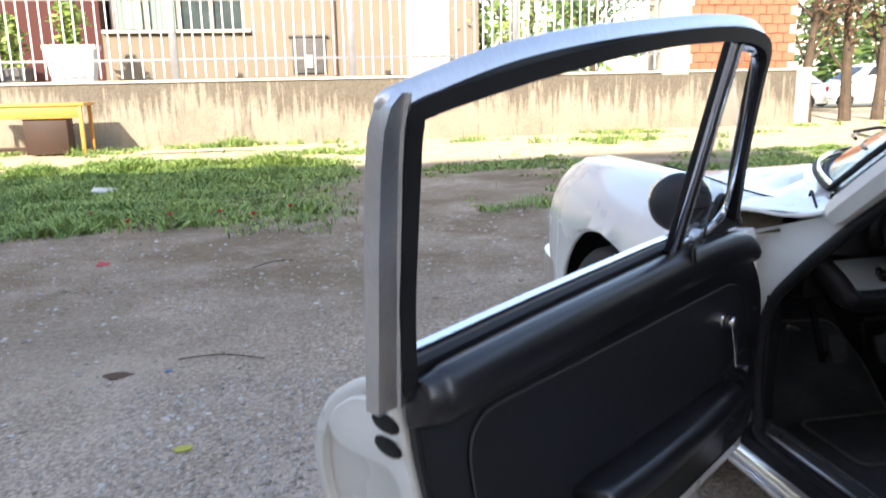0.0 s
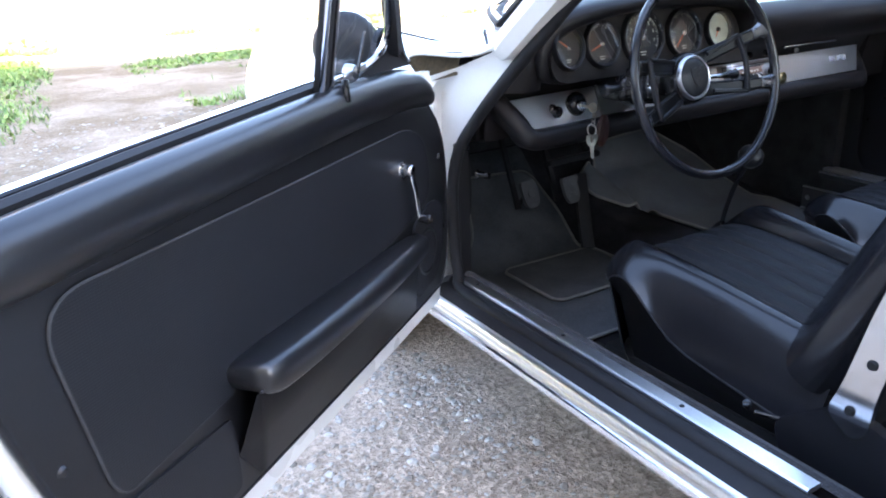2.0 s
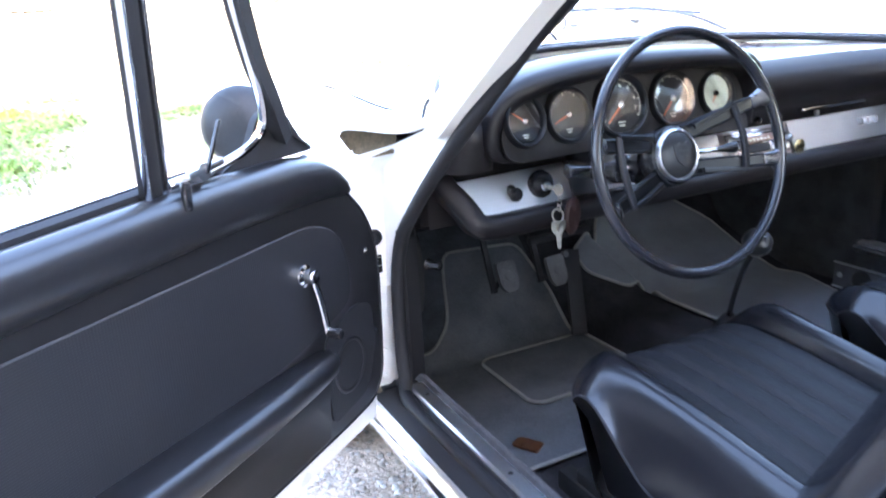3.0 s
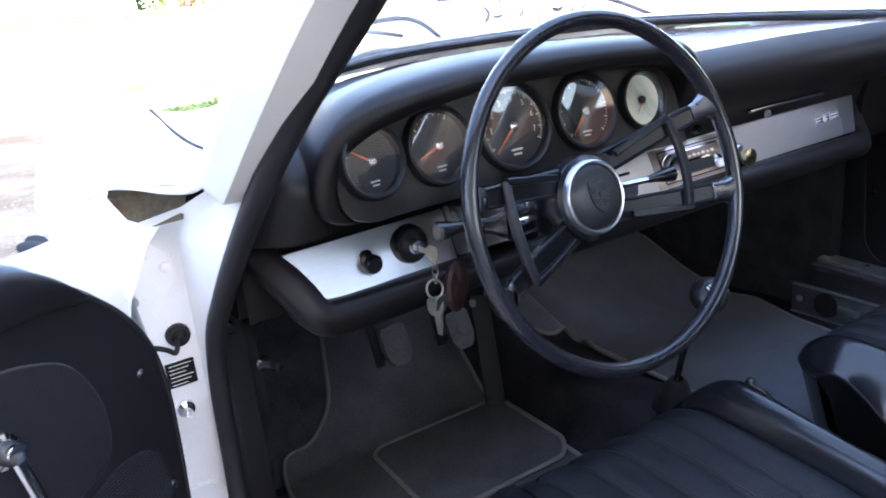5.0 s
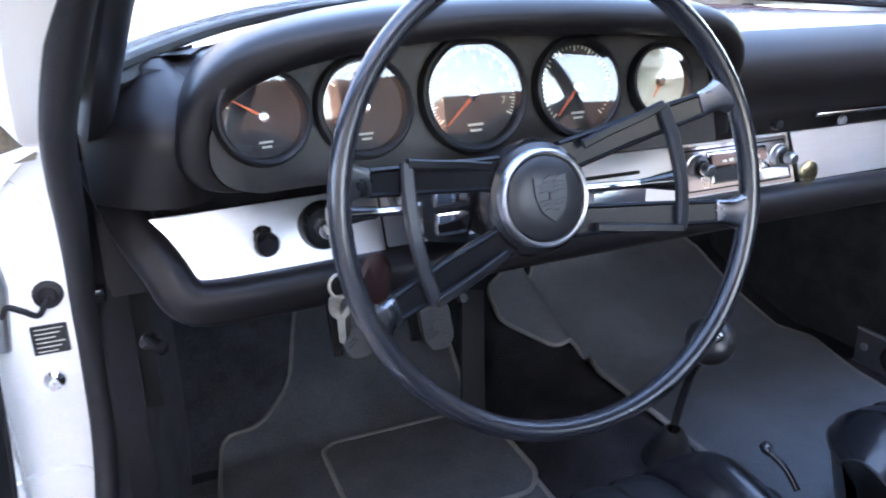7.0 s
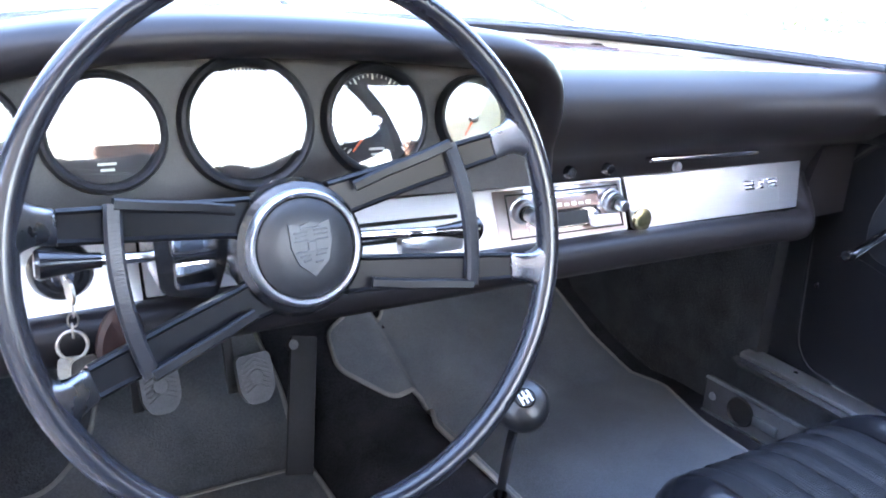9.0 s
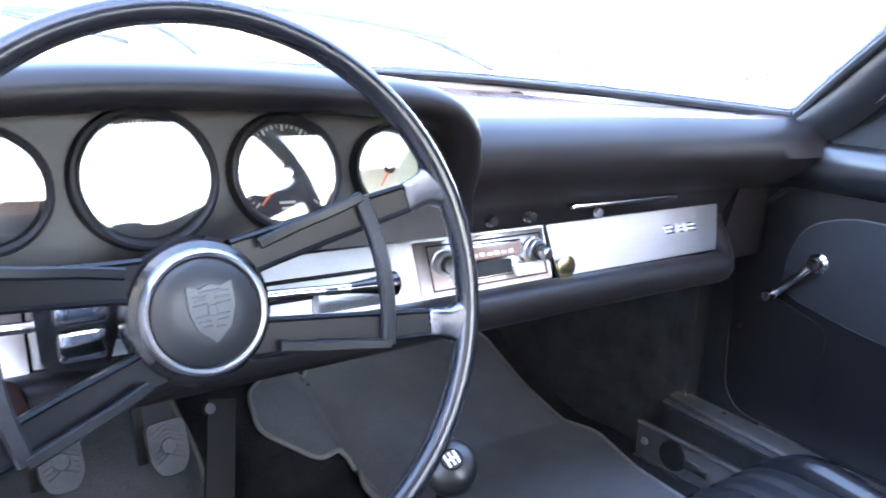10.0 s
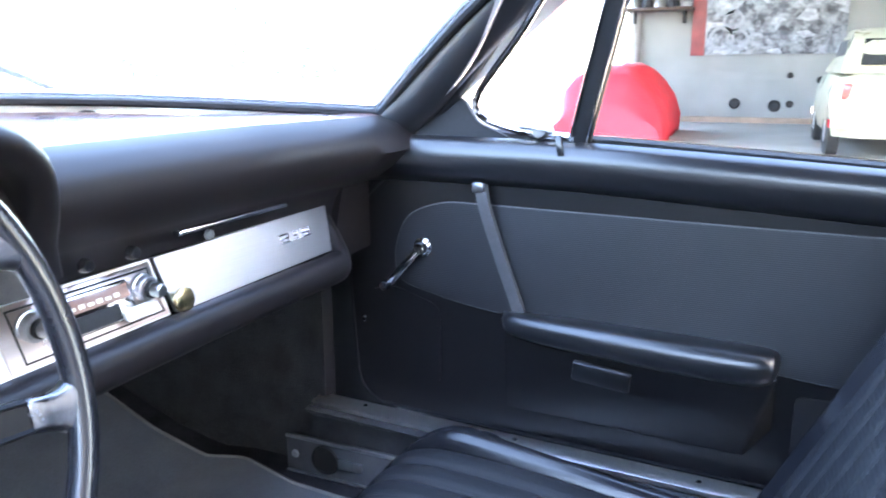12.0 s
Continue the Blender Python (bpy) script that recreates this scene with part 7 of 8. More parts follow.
DRY = leaf_material("dry_brown_leaves", (0.06, 0.03, 0.015), (0.14, 0.07, 0.035), (0.26, 0.17, 0.09))


def in_patch(x, y):
    """How thickly the grass stands at a place, from 0 to 1."""
    n = noise.noise(Vector((x * 0.55, y * 0.8, 1.3))) * 0.9 + noise.noise(Vector((x * 2.1, y * 2.7, 4.0))) * 0.55 + noise.noise(Vector((x * 6, y * 7, 9.0))) * 0.3
    if x < -1.05 + 0.10 * (y - 6) and y < 9.8:
        return max(0.0, min(1.0, (y - 4.8 + n * 0.6) * 2.2)) * min(1.0, max(0.0, (-1.05 + 0.10 * (y - 6) + 0.4 * n - x) * 0.9 + 0.02)) * (1.0 + n * 0.4)
    if y >= 9.3 and y < 13.85:
        return -0.10 + n * 1.1 - 0.25 * smoothstep(-3.6, -1.5, x)
    if -0.1 < x < 1.9 and 5.0 < y < 8.8:
        return 0.22 * min(1, (x + 0.1) * 2) + n
    if x >= 1.9 and y > 6.2 + n and y < 13.85:
        return 0.22 + n * 1.3
    return 0


gv, gf = [], []
count = 0
while count < 165000:
    x, y = rnd.uniform(-9.5, 13), rnd.uniform(4.2, 13.85)
    if rnd.random() > in_patch(x, y):
        continue
    count += 1
    z = ground_z(x, y)
    h = rnd.uniform(0.03, 0.10) * (1.5 if y > 9.3 else 1.0) * (0.45 + 1.5 * abs(noise.noise(Vector((x * 1.3, y * 1.3, 0)))))
    a = rnd.uniform(0, 6.28)
    w = rnd.uniform(0.0026, 0.0060) * (1.5 if y > 9 else 1)
    lean = rnd.uniform(0.5, 1.6) * h
    dx, dy = math.cos(a), math.sin(a)
    n = len(gv)
    broad = rnd.random() < 0.14
    if broad:
        w *= 4.0
        h *= 0.6
    gv += [(x - dy * w, y + dx * w, z), (x + dy * w, y - dx * w, z), (x + dx * lean * 0.5 + dy * w * 0.8, y + dy * lean * 0.5 - dx * w * 0.8, z + h * 0.7), (x + dx * lean * 0.5 - dy * w * 0.8, y + dy * lean * 0.5 + dx * w * 0.8, z + h * 0.7), (x + dx * lean, y + dy * lean, z + h)]
    gf += [(n, n + 1, n + 2, n + 3), (n + 3, n + 2, n + 4)]
me = bpy.data.meshes.new("grass")
me.from_pydata(gv, [], gf)
me.materials.append(GRASS)
tagged(new("grass", me), "patches of short green grass and weeds", "grass", kind="stuff")
POPPY = surface("poppy_red", (0.45, 0.02, 0.015), 0.6, vary=0.3, scale=40, bump=0)
for x, y in ((-2.3, 5.5), (-2.01, 5.3), (-3.39, 5.68), (-2.7, 5.45), (-3.0, 5.2), (-1.7, 5.6)):
    bm = joined(*[moved(prism(smooth_outline([(0, 0), (0.016, 0.014), (0.012, 0.034), (-0.012, 0.034), (-0.016, 0.014)], 12), 0.001), Matrix.Translation((x, y, ground_z(x, y) + 0.075)) @ pose(0, 0, 0, 35, 0, k * 90 + rnd.uniform(-15, 15))) for k in range(4)], tube([(x, y, ground_z(x, y)), (x + 0.006, y, ground_z(x, y) + 0.04), (x, y, ground_z(x, y) + 0.076)], 0.002, 5))
    lone("poppy", bm, POPPY, "small red poppy in the grass", "flower", "poppies")


def litter(name, pts, at, mat, label, cat, rz=0, tilt=6, thick=0.004):
    x, y = at
    return lone(name, moved(prism(round_poly(pts, 0.008, 3), thick, None, 0.001, 1), Matrix.Translation((x, y, ground_z(x, y) + 0.006)) @ pose(0, 0, 0, tilt, tilt * 0.6, rz)), mat, label, cat)


PAPER = surface("dirty_white_paper", (0.62, 0.61, 0.58), 0.8, vary=0.2, scale=20, grain=200, bump=0.5, depth=0.003)
REDLITTER = surface("red_plastic", (0.45, 0.03, 0.04), 0.4, vary=0.3, scale=30, bump=0.3)
BARK = surface("bark", (0.09, 0.065, 0.045), 0.9, vary=0.5, scale=8, grain=60, bump=0.9, depth=0.01)
litter("paper_scrap", [(-0.024, -0.018), (0.012, -0.010), (0.034, -0.020), (0.036, 0.008), (0.008, 0.022), (-0.030, 0.010)], (-1.965, 0.52), PAPER, "crumpled white paper scrap on the gravel", "litter", 20)
litter("paper_bag", [(-0.16, -0.07), (0.10, -0.09), (0.19, 0.0), (0.08, 0.09), (-0.14, 0.07)], (-3.66, 7.58), PAPER, "white plastic bag lying in the grass", "litter", 10, 12, 0.03)
litter("paper_scrap", [(-0.09, -0.03), (0.08, -0.03), (0.09, 0.04), (-0.08, 0.03)], (-3.35, 7.35), PAPER, "white paper scrap in the grass", "litter", -20)
litter("red_scrap", [(-0.05, -0.03), (0.03, -0.035), (0.06, 0.01), (0.0, 0.045)], (-2.92, 3.92), REDLITTER, "red plastic scrap on the earth", "litter", 30, 15)
litter("fallen_leaf", [(-0.03, 0), (-0.01, 0.018), (0.02, 0.014), (0.035, 0), (0.02, -0.016), (-0.01, -0.018)], (-2.06, 1.03), surface("yellow_leaf", (0.42, 0.40, 0.06), 0.6, vary=0.2, scale=60, bump=0.2), "yellowed leaf on the gravel", "leaf", 25)
litter("fallen_leaf", [(-0.06, 0), (-0.02, 0.02), (0.03, 0.022), (0.07, 0.006), (0.03, -0.022), (-0.02, -0.024)], (-2.39, 1.74), surface("brown_leaf", (0.10, 0.055, 0.03), 0.7, vary=0.4, scale=50, bump=0.4), "curled brown leaf on the gravel", "leaf", 20, 18)
litter("blue_scrap", [(-0.012, -0.008), (0.015, -0.007), (0.012, 0.009), (-0.012, 0.008)], (-2.20, 1.74), surface("blue_plastic", (0.08, 0.17, 0.38), 0.4, vary=0.2, scale=30, bump=0.1), "small blue plastic scrap", "litter", 50, 14)
for p, q in (((-2.18, 1.88), (-1.83, 1.80)), ((-1.95, 3.5), (-1.70, 3.65))):
    lone("twig", tube(spline([(p[0], p[1], ground_z(*p) + 0.006), ((p[0] + q[0]) / 2, (p[1] + q[1]) / 2 + 0.03, ground_z(*p) + 0.014), (q[0], q[1], ground_z(*q) + 0.006)], 10), 0.0032, 6), BARK, "thin dry twig on the ground", "twig", "twigs")

# ---------------------------------------------------------------- boundary wall and fence
def streaked_wall():
    """Pale render, stained dark by water running down from its top."""
    m, nt, b = shader("weathered_render")
    tc, sp = nt.nodes.new("ShaderNodeTexCoord"), nt.nodes.new("ShaderNodeSeparateXYZ")
    nt.links.new(tc.outputs["Object"], sp.inputs["Vector"])
    base = ramp(nt, noise_tex(nt, 1.1, 5), [(0.3, (0.205, 0.178, 0.135)), (0.7, (0.31, 0.275, 0.215))])
    runs = noise_tex(nt, 2.2, 7, 0.75, stretch=(4.2, 1, 0.40))
    patch = noise_tex(nt, 0.7, 4, 0.6)
    high = nt.nodes.new("ShaderNodeMapRange")
    high.inputs["From Min"].default_value, high.inputs["From Max"].default_value = 0.35, 1.25
    high.inputs["To Min"].default_value, high.inputs["To Max"].default_value = -0.20, 0.07
    nt.links.new(sp.outputs["Z"], high.inputs["Value"])
    ad, ad2 = nt.nodes.new("ShaderNodeMath"), nt.nodes.new("ShaderNodeMath")
    ad.operation = ad2.operation = "ADD"
    nt.links.new(runs, ad.inputs[0])
    nt.links.new(high.outputs["Result"], ad.inputs[1])
    sc = nt.nodes.new("ShaderNodeMath")
    sc.operation, sc.inputs[1].default_value, sc.inputs[2].default_value = "MULTIPLY_ADD", 0.45, -0.20
    nt.links.new(patch, sc.inputs[0])
    nt.links.new(ad.outputs[0], ad2.inputs[0])
    nt.links.new(sc.outputs[0], ad2.inputs[1])
    c = mixed(nt, ramp(nt, ad2.outputs[0], [(0.38, (0, 0, 0)), (0.51, (0.95, 0.95, 0.95))]), base, (0.050, 0.042, 0.032))
    c = mixed(nt, 0.25, c, ramp(nt, noise_tex(nt, 30, 4), [(0.3, (0.15, 0.13, 0.095)), (0.7, (0.40, 0.36, 0.29))]))
    nt.links.new(c, b.inputs["Base Color"])
    b.inputs["Roughness"].default_value = 0.93
    bumped(nt, b, noise_tex(nt, 26, 5, 0.7), 0.5, 0.012)
    return m


WALLM = streaked_wall()
CAP = surface("pale_coping", (0.50, 0.47, 0.41), 0.85, vary=0.2, scale=3, grain=60, bump=0.3, depth=0.003)
wall = thing("wall_north", (0, 14.1, 0), "low rendered boundary wall, pale with dark streaks", "wall", kind="structure")
part("wall_body", box((-1.4, 14.12, 0.52), (21.4, 0.26, 1.36), 0.01), WALLM, wall)
part("coping", box((-1.4, 14.11, 1.215), (21.44, 0.32, 0.05), 0.012), CAP, wall, "pale stone coping")
part("wall_end", box((9.46, 14.12, 0.55), (0.34, 0.32, 1.40), 0.015), CAP, wall)
FENCE = surface("grey_galvanised_steel", (0.20, 0.205, 0.21), 0.5, 0.3, vary=0.2, scale=5, grain=80, bump=0.1)
fence = thing("fence", (0, 14.12, 1.24), "grey steel bar fence on the boundary wall", "fence")
for k in range(6):
    part("post", box((-10.3 + 3.31 * k, 14.12, 2.05), (0.13, 0.08, 1.66), 0.006), FENCE, fence)
for z in (1.60, 2.68):
    part("rail", box((-2.0, 14.10, z), (16.6, 0.02, 0.05), 0.003), FENCE, fence)
bar_me = None
for k in range(88):
    x = -10.2 + 0.186 * k
    if bar_me is None:
        b0 = part("bar", box((0, 0, 0), (0.022, 0.022, 1.5), 0.004, 1), surface("white_painted_bar", (0.70, 0.70, 0.68), 0.55, vary=0.1, scale=6, grain=80, bump=0.1), fence, "thin pale steel bar")
        bar_me = b0.data
        b0.location = (x, 14.10, 2.03)
        continue
    b = new("bar", bar_me)
    b.parent, b.matrix_parent_inverse = fence, Matrix.Translation(-BASE[fence.name])
    b.location = (x, 14.10, 2.03)
part("gate_pillar", box((6.41, 14.14, 2.0), (0.62, 0.34, 1.7), 0.02), CAP, wall, "grey cement pillar")

# brick pier at the wall's end, course by course
BRICK = surface("hollow_brick", (0.30, 0.125, 0.07), 0.9, vary=0.25, scale=5, grain=40, bump=0.4, depth=0.006)
pier = thing("brick_shed", (8.6, 15.3, 0), "unplastered orange brick outbuilding behind the wall", "shed")
part("mortar", box((8.27, 15.5, 1.6), (2.58, 1.98, 3.2), 0.0), CAP, pier)
br_me = None
for course in range(16):
    z = 0.10 + 0.2 * course
    for k in range(9):
        x = 7.06 + 0.31 * k - (0.155 if course % 2 else 0)
        if x < 7.0 or x > 9.52:
            continue
        if br_me is None:
            b0 = part("brick", box((0, 0, 0), (0.295, 0.06, 0.185), 0.006, 1), BRICK, pier)
            br_me = b0.data
            b0.location = (x, 14.495, z)
            continue
        b = new("brick", br_me)
        b.parent, b.matrix_parent_inverse = pier, Matrix.Translation(-BASE[pier.name])
        b.location = (x, 14.495, z)

# ---------------------------------------------------------------- house behind the fence
STUCCO = surface("beige_stucco", (0.205, 0.172, 0.127), 0.92, vary=0.12, scale=1.2, grain=60, bump=0.3, depth=0.004)
BROWN = surface("red_brown_stucco", (0.075, 0.022, 0.018), 0.9, vary=0.15, scale=2, grain=60, bump=0.3, depth=0.004)
house = thing("house", (-2, 18, 0), "beige rendered house with a window and a dark red corner", "house")
for c, sz in (((-5.35, 17.0, 1.15), (0.14, 0.9, 2.3)), ((-3.87, 17.0, 1.15), (2.82, 0.9, 2.3)), ((0.16, 17.0, 3.2), (5.24, 0.9, 6.4)), ((-3.87, 17.0, 5.15), (2.84, 0.9, 2.5))):
    part("wall", box(c, sz, 0.0), STUCCO, house)
part("wall", box((-8.2, 17.0, 3.2), (5.56, 0.94, 6.4), 0.0), BROWN, house, "dark red-brown rendered wall")
win = part("window", box((-3.87, 17.05, 3.1), (2.82, 0.04, 1.56), 0.0), surface("dim_window", (0.05, 0.07, 0.07), 0.12, vary=0.5, scale=2, bump=0, coat=0.5), house, "wide window with dim panes")
for k in range(5):
    part("mullion", box((-5.24 + 0.685 * k, 17.0, 3.1), (0.09, 0.10, 1.58), 0.006), surface("grey_frame", (0.30, 0.27, 0.25), 0.5, vary=0.1, scale=6, bump=0.1) if k == 0 else bpy.data.materials["grey_frame"], win)
for k, cx in enumerate((-4.9, -4.2)):
    part("curtain", grid([[Vector((cx - 0.25 + 0.5 * i / 20, 17.0 + 0.02 * math.sin(i * 1.5), z)) for i in range(21)] for z in (2.36, 3.8)]), surface("pale_curtain", (0.24, 0.33, 0.27), 0.8, vary=0.15, scale=4, bump=0.2) if k == 0 else bpy.data.materials["pale_curtain"], win, "pale green curtain")
part("sill", box((-3.87, 16.50, 2.27), (3.05, 0.14, 0.07), 0.01), CAP, house, "pale stone sill")
box_ = part("meter_box", joined(box((-1.12, 16.52, 1.74), (0.74, 0.06, 0.78), 0.008), box((-1.12, 16.50, 2.15), (0.86, 0.10, 0.05), 0.01)), surface("dark_grey_niche", (0.09, 0.085, 0.08), 0.7, vary=0.3, scale=8, bump=0.2), house, "dark meter niche in the wall")
part("meter", joined(box((-1.13, 16.47, 1.60), (0.17, 0.06, 0.28), 0.01), box((-1.13, 16.435, 1.66), (0.10, 0.02, 0.05), 0.004)), surface("meter_plastic", (0.55, 0.58, 0.60), 0.5, vary=0.1, scale=8, bump=0.1), box_, "pale electricity meter")
part("cable", tube([(-0.96, 16.53, 2.05), (-0.97, 16.53, 3.4)], 0.02, 8), CAP, box_)
part("grey_shutter", box((1.58, 16.53, 2.1), (1.0, 0.06, 2.4), 0.01), surface("grey_door", (0.44, 0.42, 0.40), 0.7, vary=0.1, scale=4, bump=0.1), house, "pale grey door")
part("drainpipe", tube([(-0.55, 16.48, 0), (-0.55, 16.48, 6.2)], 0.05, 12), surface("brown_pipe", (0.17, 0.11, 0.08), 0.6, vary=0.2, scale=6, bump=0.1), house)
part("roof", box((-4.2, 17.6, 6.5), (14.4, 3.0, 0.2), 0.02), surface("roof_tile", (0.35, 0.15, 0.09), 0.85, vary=0.25, scale=4, bump=0.3), house)
part("wall", box((-4.2, 19.2, 3.2), (13.6, 0.3, 6.4), 0.0), STUCCO, house)

# planters on the wall
def shrub(base, height, width, leaves, mat, seed, size=0.05):
    r = random.Random(seed)
    v, f = [], []
    for _ in range(leaves):
        a, t = r.uniform(0, 6.28), r.random()
        rad = width * math.sqrt(r.random()) * (0.45 + 0.8 * math.sin(math.pi * min(1, t * 0.9 + 0.1)))
        clump = 0.55 + 0.6 * noise.noise(Vector((a * 2, t * 3, seed)))
        p = Vector((base[0] + rad * clump * math.cos(a), base[1] + rad * clump * math.sin(a), base[2] + height * t))
        d = Vector((r.gauss(0, 1), r.gauss(0, 1), r.gauss(0, 0.7))).normalized()
        s = d.orthogonal().normalized()
        k = size * r.uniform(0.6, 1.3)
        n = len(v)
        v += [tuple(p - d * k), tuple(p + s * k * 0.45), tuple(p + d * k), tuple(p - s * k * 0.45)]
        f.append((n, n + 1, n + 2, n + 3))
    me_ = bpy.data.meshes.new("leaves")
    me_.from_pydata(v, [], f)
    me_.materials.append(mat)
    return me_


POT = surface("white_planter", (0.74, 0.74, 0.72), 0.6, vary=0.08, scale=5, bump=0.1)
POTG = surface("grey_planter", (0.12, 0.12, 0.125), 0.6, vary=0.2, scale=6, bump=0.1)
for px, w, h, mat, lab in ((-5.60, 0.88, 0.82, POT, "tapered white planter with a green shrub"), (-6.65, 0.52, 0.42, POTG, "dark grey planter with a green shrub"), (-7.5, 0.55, 0.5, POT, "tapered white planter with a green shrub")):
    t = thing("planter", (px, 14.75, 1.0), lab, "planter", "planters")
    part("stand", box((px, 14.75, 0.55), (w + 0.3, 0.5, 1.1), 0.02), CAP, t)
    part("pot", grid([[Vector((px + sx * w / 2 * k, 14.75 + sy * 0.24 * k, 1.1 + z)) for sx, sy in ((-1, -1), (1, -1), (1, 1), (-1, 1))] for z, k in ((0, 0.78), (h * 0.9, 0.98), (h * 0.9, 1.06), (h, 1.06), (h, 0.9), (h * 0.85, 0.88))], wrap_row=True, caps=True), mat, t)
    o = new("foliage", shrub((px, 14.75, 1.1 + h), 0.95, 0.34, 420, LEAF_SUNLIT, int(px * 10), 0.085))
    o.parent, o.matrix_parent_inverse = t, Matrix.Translation(-BASE[t.name])

# orange bench table by the wall
WOOD = surface("orange_varnished_wood", (0.52, 0.24, 0.05), 0.5, vary=0.2, scale=3, grain=30, bump=0.15, stretch=(0.2, 1, 1))
DKWOOD = surface("dark_brown_board", (0.038, 0.018, 0.010), 0.6, vary=0.3, scale=4, grain=40, bump=0.15)
tb = thing("table", (-5.95, 13.0, 0), "orange wooden table with a dark side panel", "table")
part("tabletop", box((-5.95, 13.0, 0.86), (1.9, 0.75, 0.05), 0.008), WOOD, tb)
part("apron", box((-5.95, 12.67, 0.735), (1.8, 0.03, 0.20), 0.004), WOOD, tb)
for lx in (-6.82, -5.08):
    for ly in (12.68, 13.32):
        part("leg", box((lx, ly, 0.41), (0.06, 0.06, 0.83), 0.006), WOOD, tb)
part("side_panel", box((-5.66, 12.9, 0.40), (0.68, 0.40, 0.72), 0.006), DKWOOD, tb, "dark brown cupboard panel")
part("rail", box((-6.4, 13.1, 0.12), (0.9, 0.05, 0.06), 0.004), DKWOOD, tb)
lone("plank", box((-3.2, 12.4, 0.05), (1.9, 0.14, 0.04), 0.006), surface("grey_plank", (0.34, 0.29, 0.22), 0.85, vary=0.3, scale=4, bump=0.3), "weathered plank lying in the grass", "plank")

# trees and hedge beyond
def tree(x, y, h, crown, leaves, mat, seed, name="tree", label="slender tree with sparse leaves", spread=0.5):
    r = random.Random(seed)
    t = thing(name, (x, y, 0), label, "tree", "yard trees")
    limbs = [tube(spline([(x, y, -0.05), (x + r.uniform(-0.1, 0.1), y, h * 0.3), (x + r.uniform(-0.25, 0.25), y + r.uniform(-0.2, 0.2), h * 0.65), (x + r.uniform(-0.3, 0.3), y, h)], 12), 0.15, 8, grow=[1 - 0.075 * i for i in range(12)])]
    tips = [Vector((x, y, h * 0.95))]
    for k in range(9):
        z0 = h * r.uniform(0.22, 0.75)
        a = r.uniform(0, 6.28)
        L = spread * r.uniform(0.7, 1.5)
        e = Vector((x + math.cos(a) * L, y + math.sin(a) * L, z0 + h * r.uniform(0.15, 0.35)))
        limbs.append(tube(spline([(x, y, z0), ((x + e.x) / 2, (y + e.y) / 2, z0 + (e.z - z0) * 0.35), tuple(e)], 7), 0.05, 6, grow=[1 - 0.11 * i for i in range(7)]))
        tips.append(e)
    part("trunk", joined(*limbs), BARK, t)
    v, f = [], []
    for _ in range(leaves):
        c = r.choice(tips)
        p = c + Vector((r.gauss(0, crown), r.gauss(0, crown), r.gauss(0, crown * 0.8)))
        d = Vector((r.gauss(0, 1), r.gauss(0, 1), r.gauss(0, 0.6))).normalized()
        s = d.orthogonal().normalized()
        k = r.uniform(0.035, 0.085)
        n = len(v)
        v += [tuple(p - d * k), tuple(p + s * k * 0.5), tuple(p + d * k), tuple(p - s * k * 0.5)]
        f.append((n, n + 1, n + 2, n + 3))
    me_ = bpy.data.meshes.new("crown")
    me_.from_pydata(v, [], f)
    me_.materials.append(mat)
    o = new("crown", me_)
    o.parent, o.matrix_parent_inverse = t, Matrix.Translation(-BASE[t.name])


tree(10.25, 14.9, 3.6, 0.30, 1500, DRY, 3)
tree(11.3, 14.9, 4.2, 0.36, 1500, DRY, 4)
tree(12.1, 14.8, 4.0, 0.36, 1300, DRY, 5)
tree(13.6, 15.2, 4.4, 0.45, 620, LEAF, 6)
tree(4.1, 17.5, 4.0, 0.55, 2600, LEAF_SUNLIT, 8, "tree", "dense green garden tree behind the fence", 0.9)
tree(5.9, 17.2, 3.8, 0.5, 2200, LEAF, 9, "tree", "dense green garden tree behind the fence", 0.8)
hedge = tagged(new("hedge", shrub((3.0, 18.5, 0.0), 3.2, 0.9, 2500, LEAF, 21, 0.09)), "tall green hedge behind the fence", "hedge", kind="stuff")
hb = bmesh.new()
for k in range(40):
    x = -40 + 3.2 * k + rnd.uniform(-1, 1)
    me_ = shrub((x, 44 + rnd.uniform(-3, 6), 0), rnd.uniform(5, 9), 2.6, 420, LEAF, 50 + k, 0.45)
    hb.from_mesh(me_)
    bpy.data.meshes.remove(me_)
tagged(solid("far_woods", hb, LEAF), "far belt of green trees", "trees", kind="stuff")


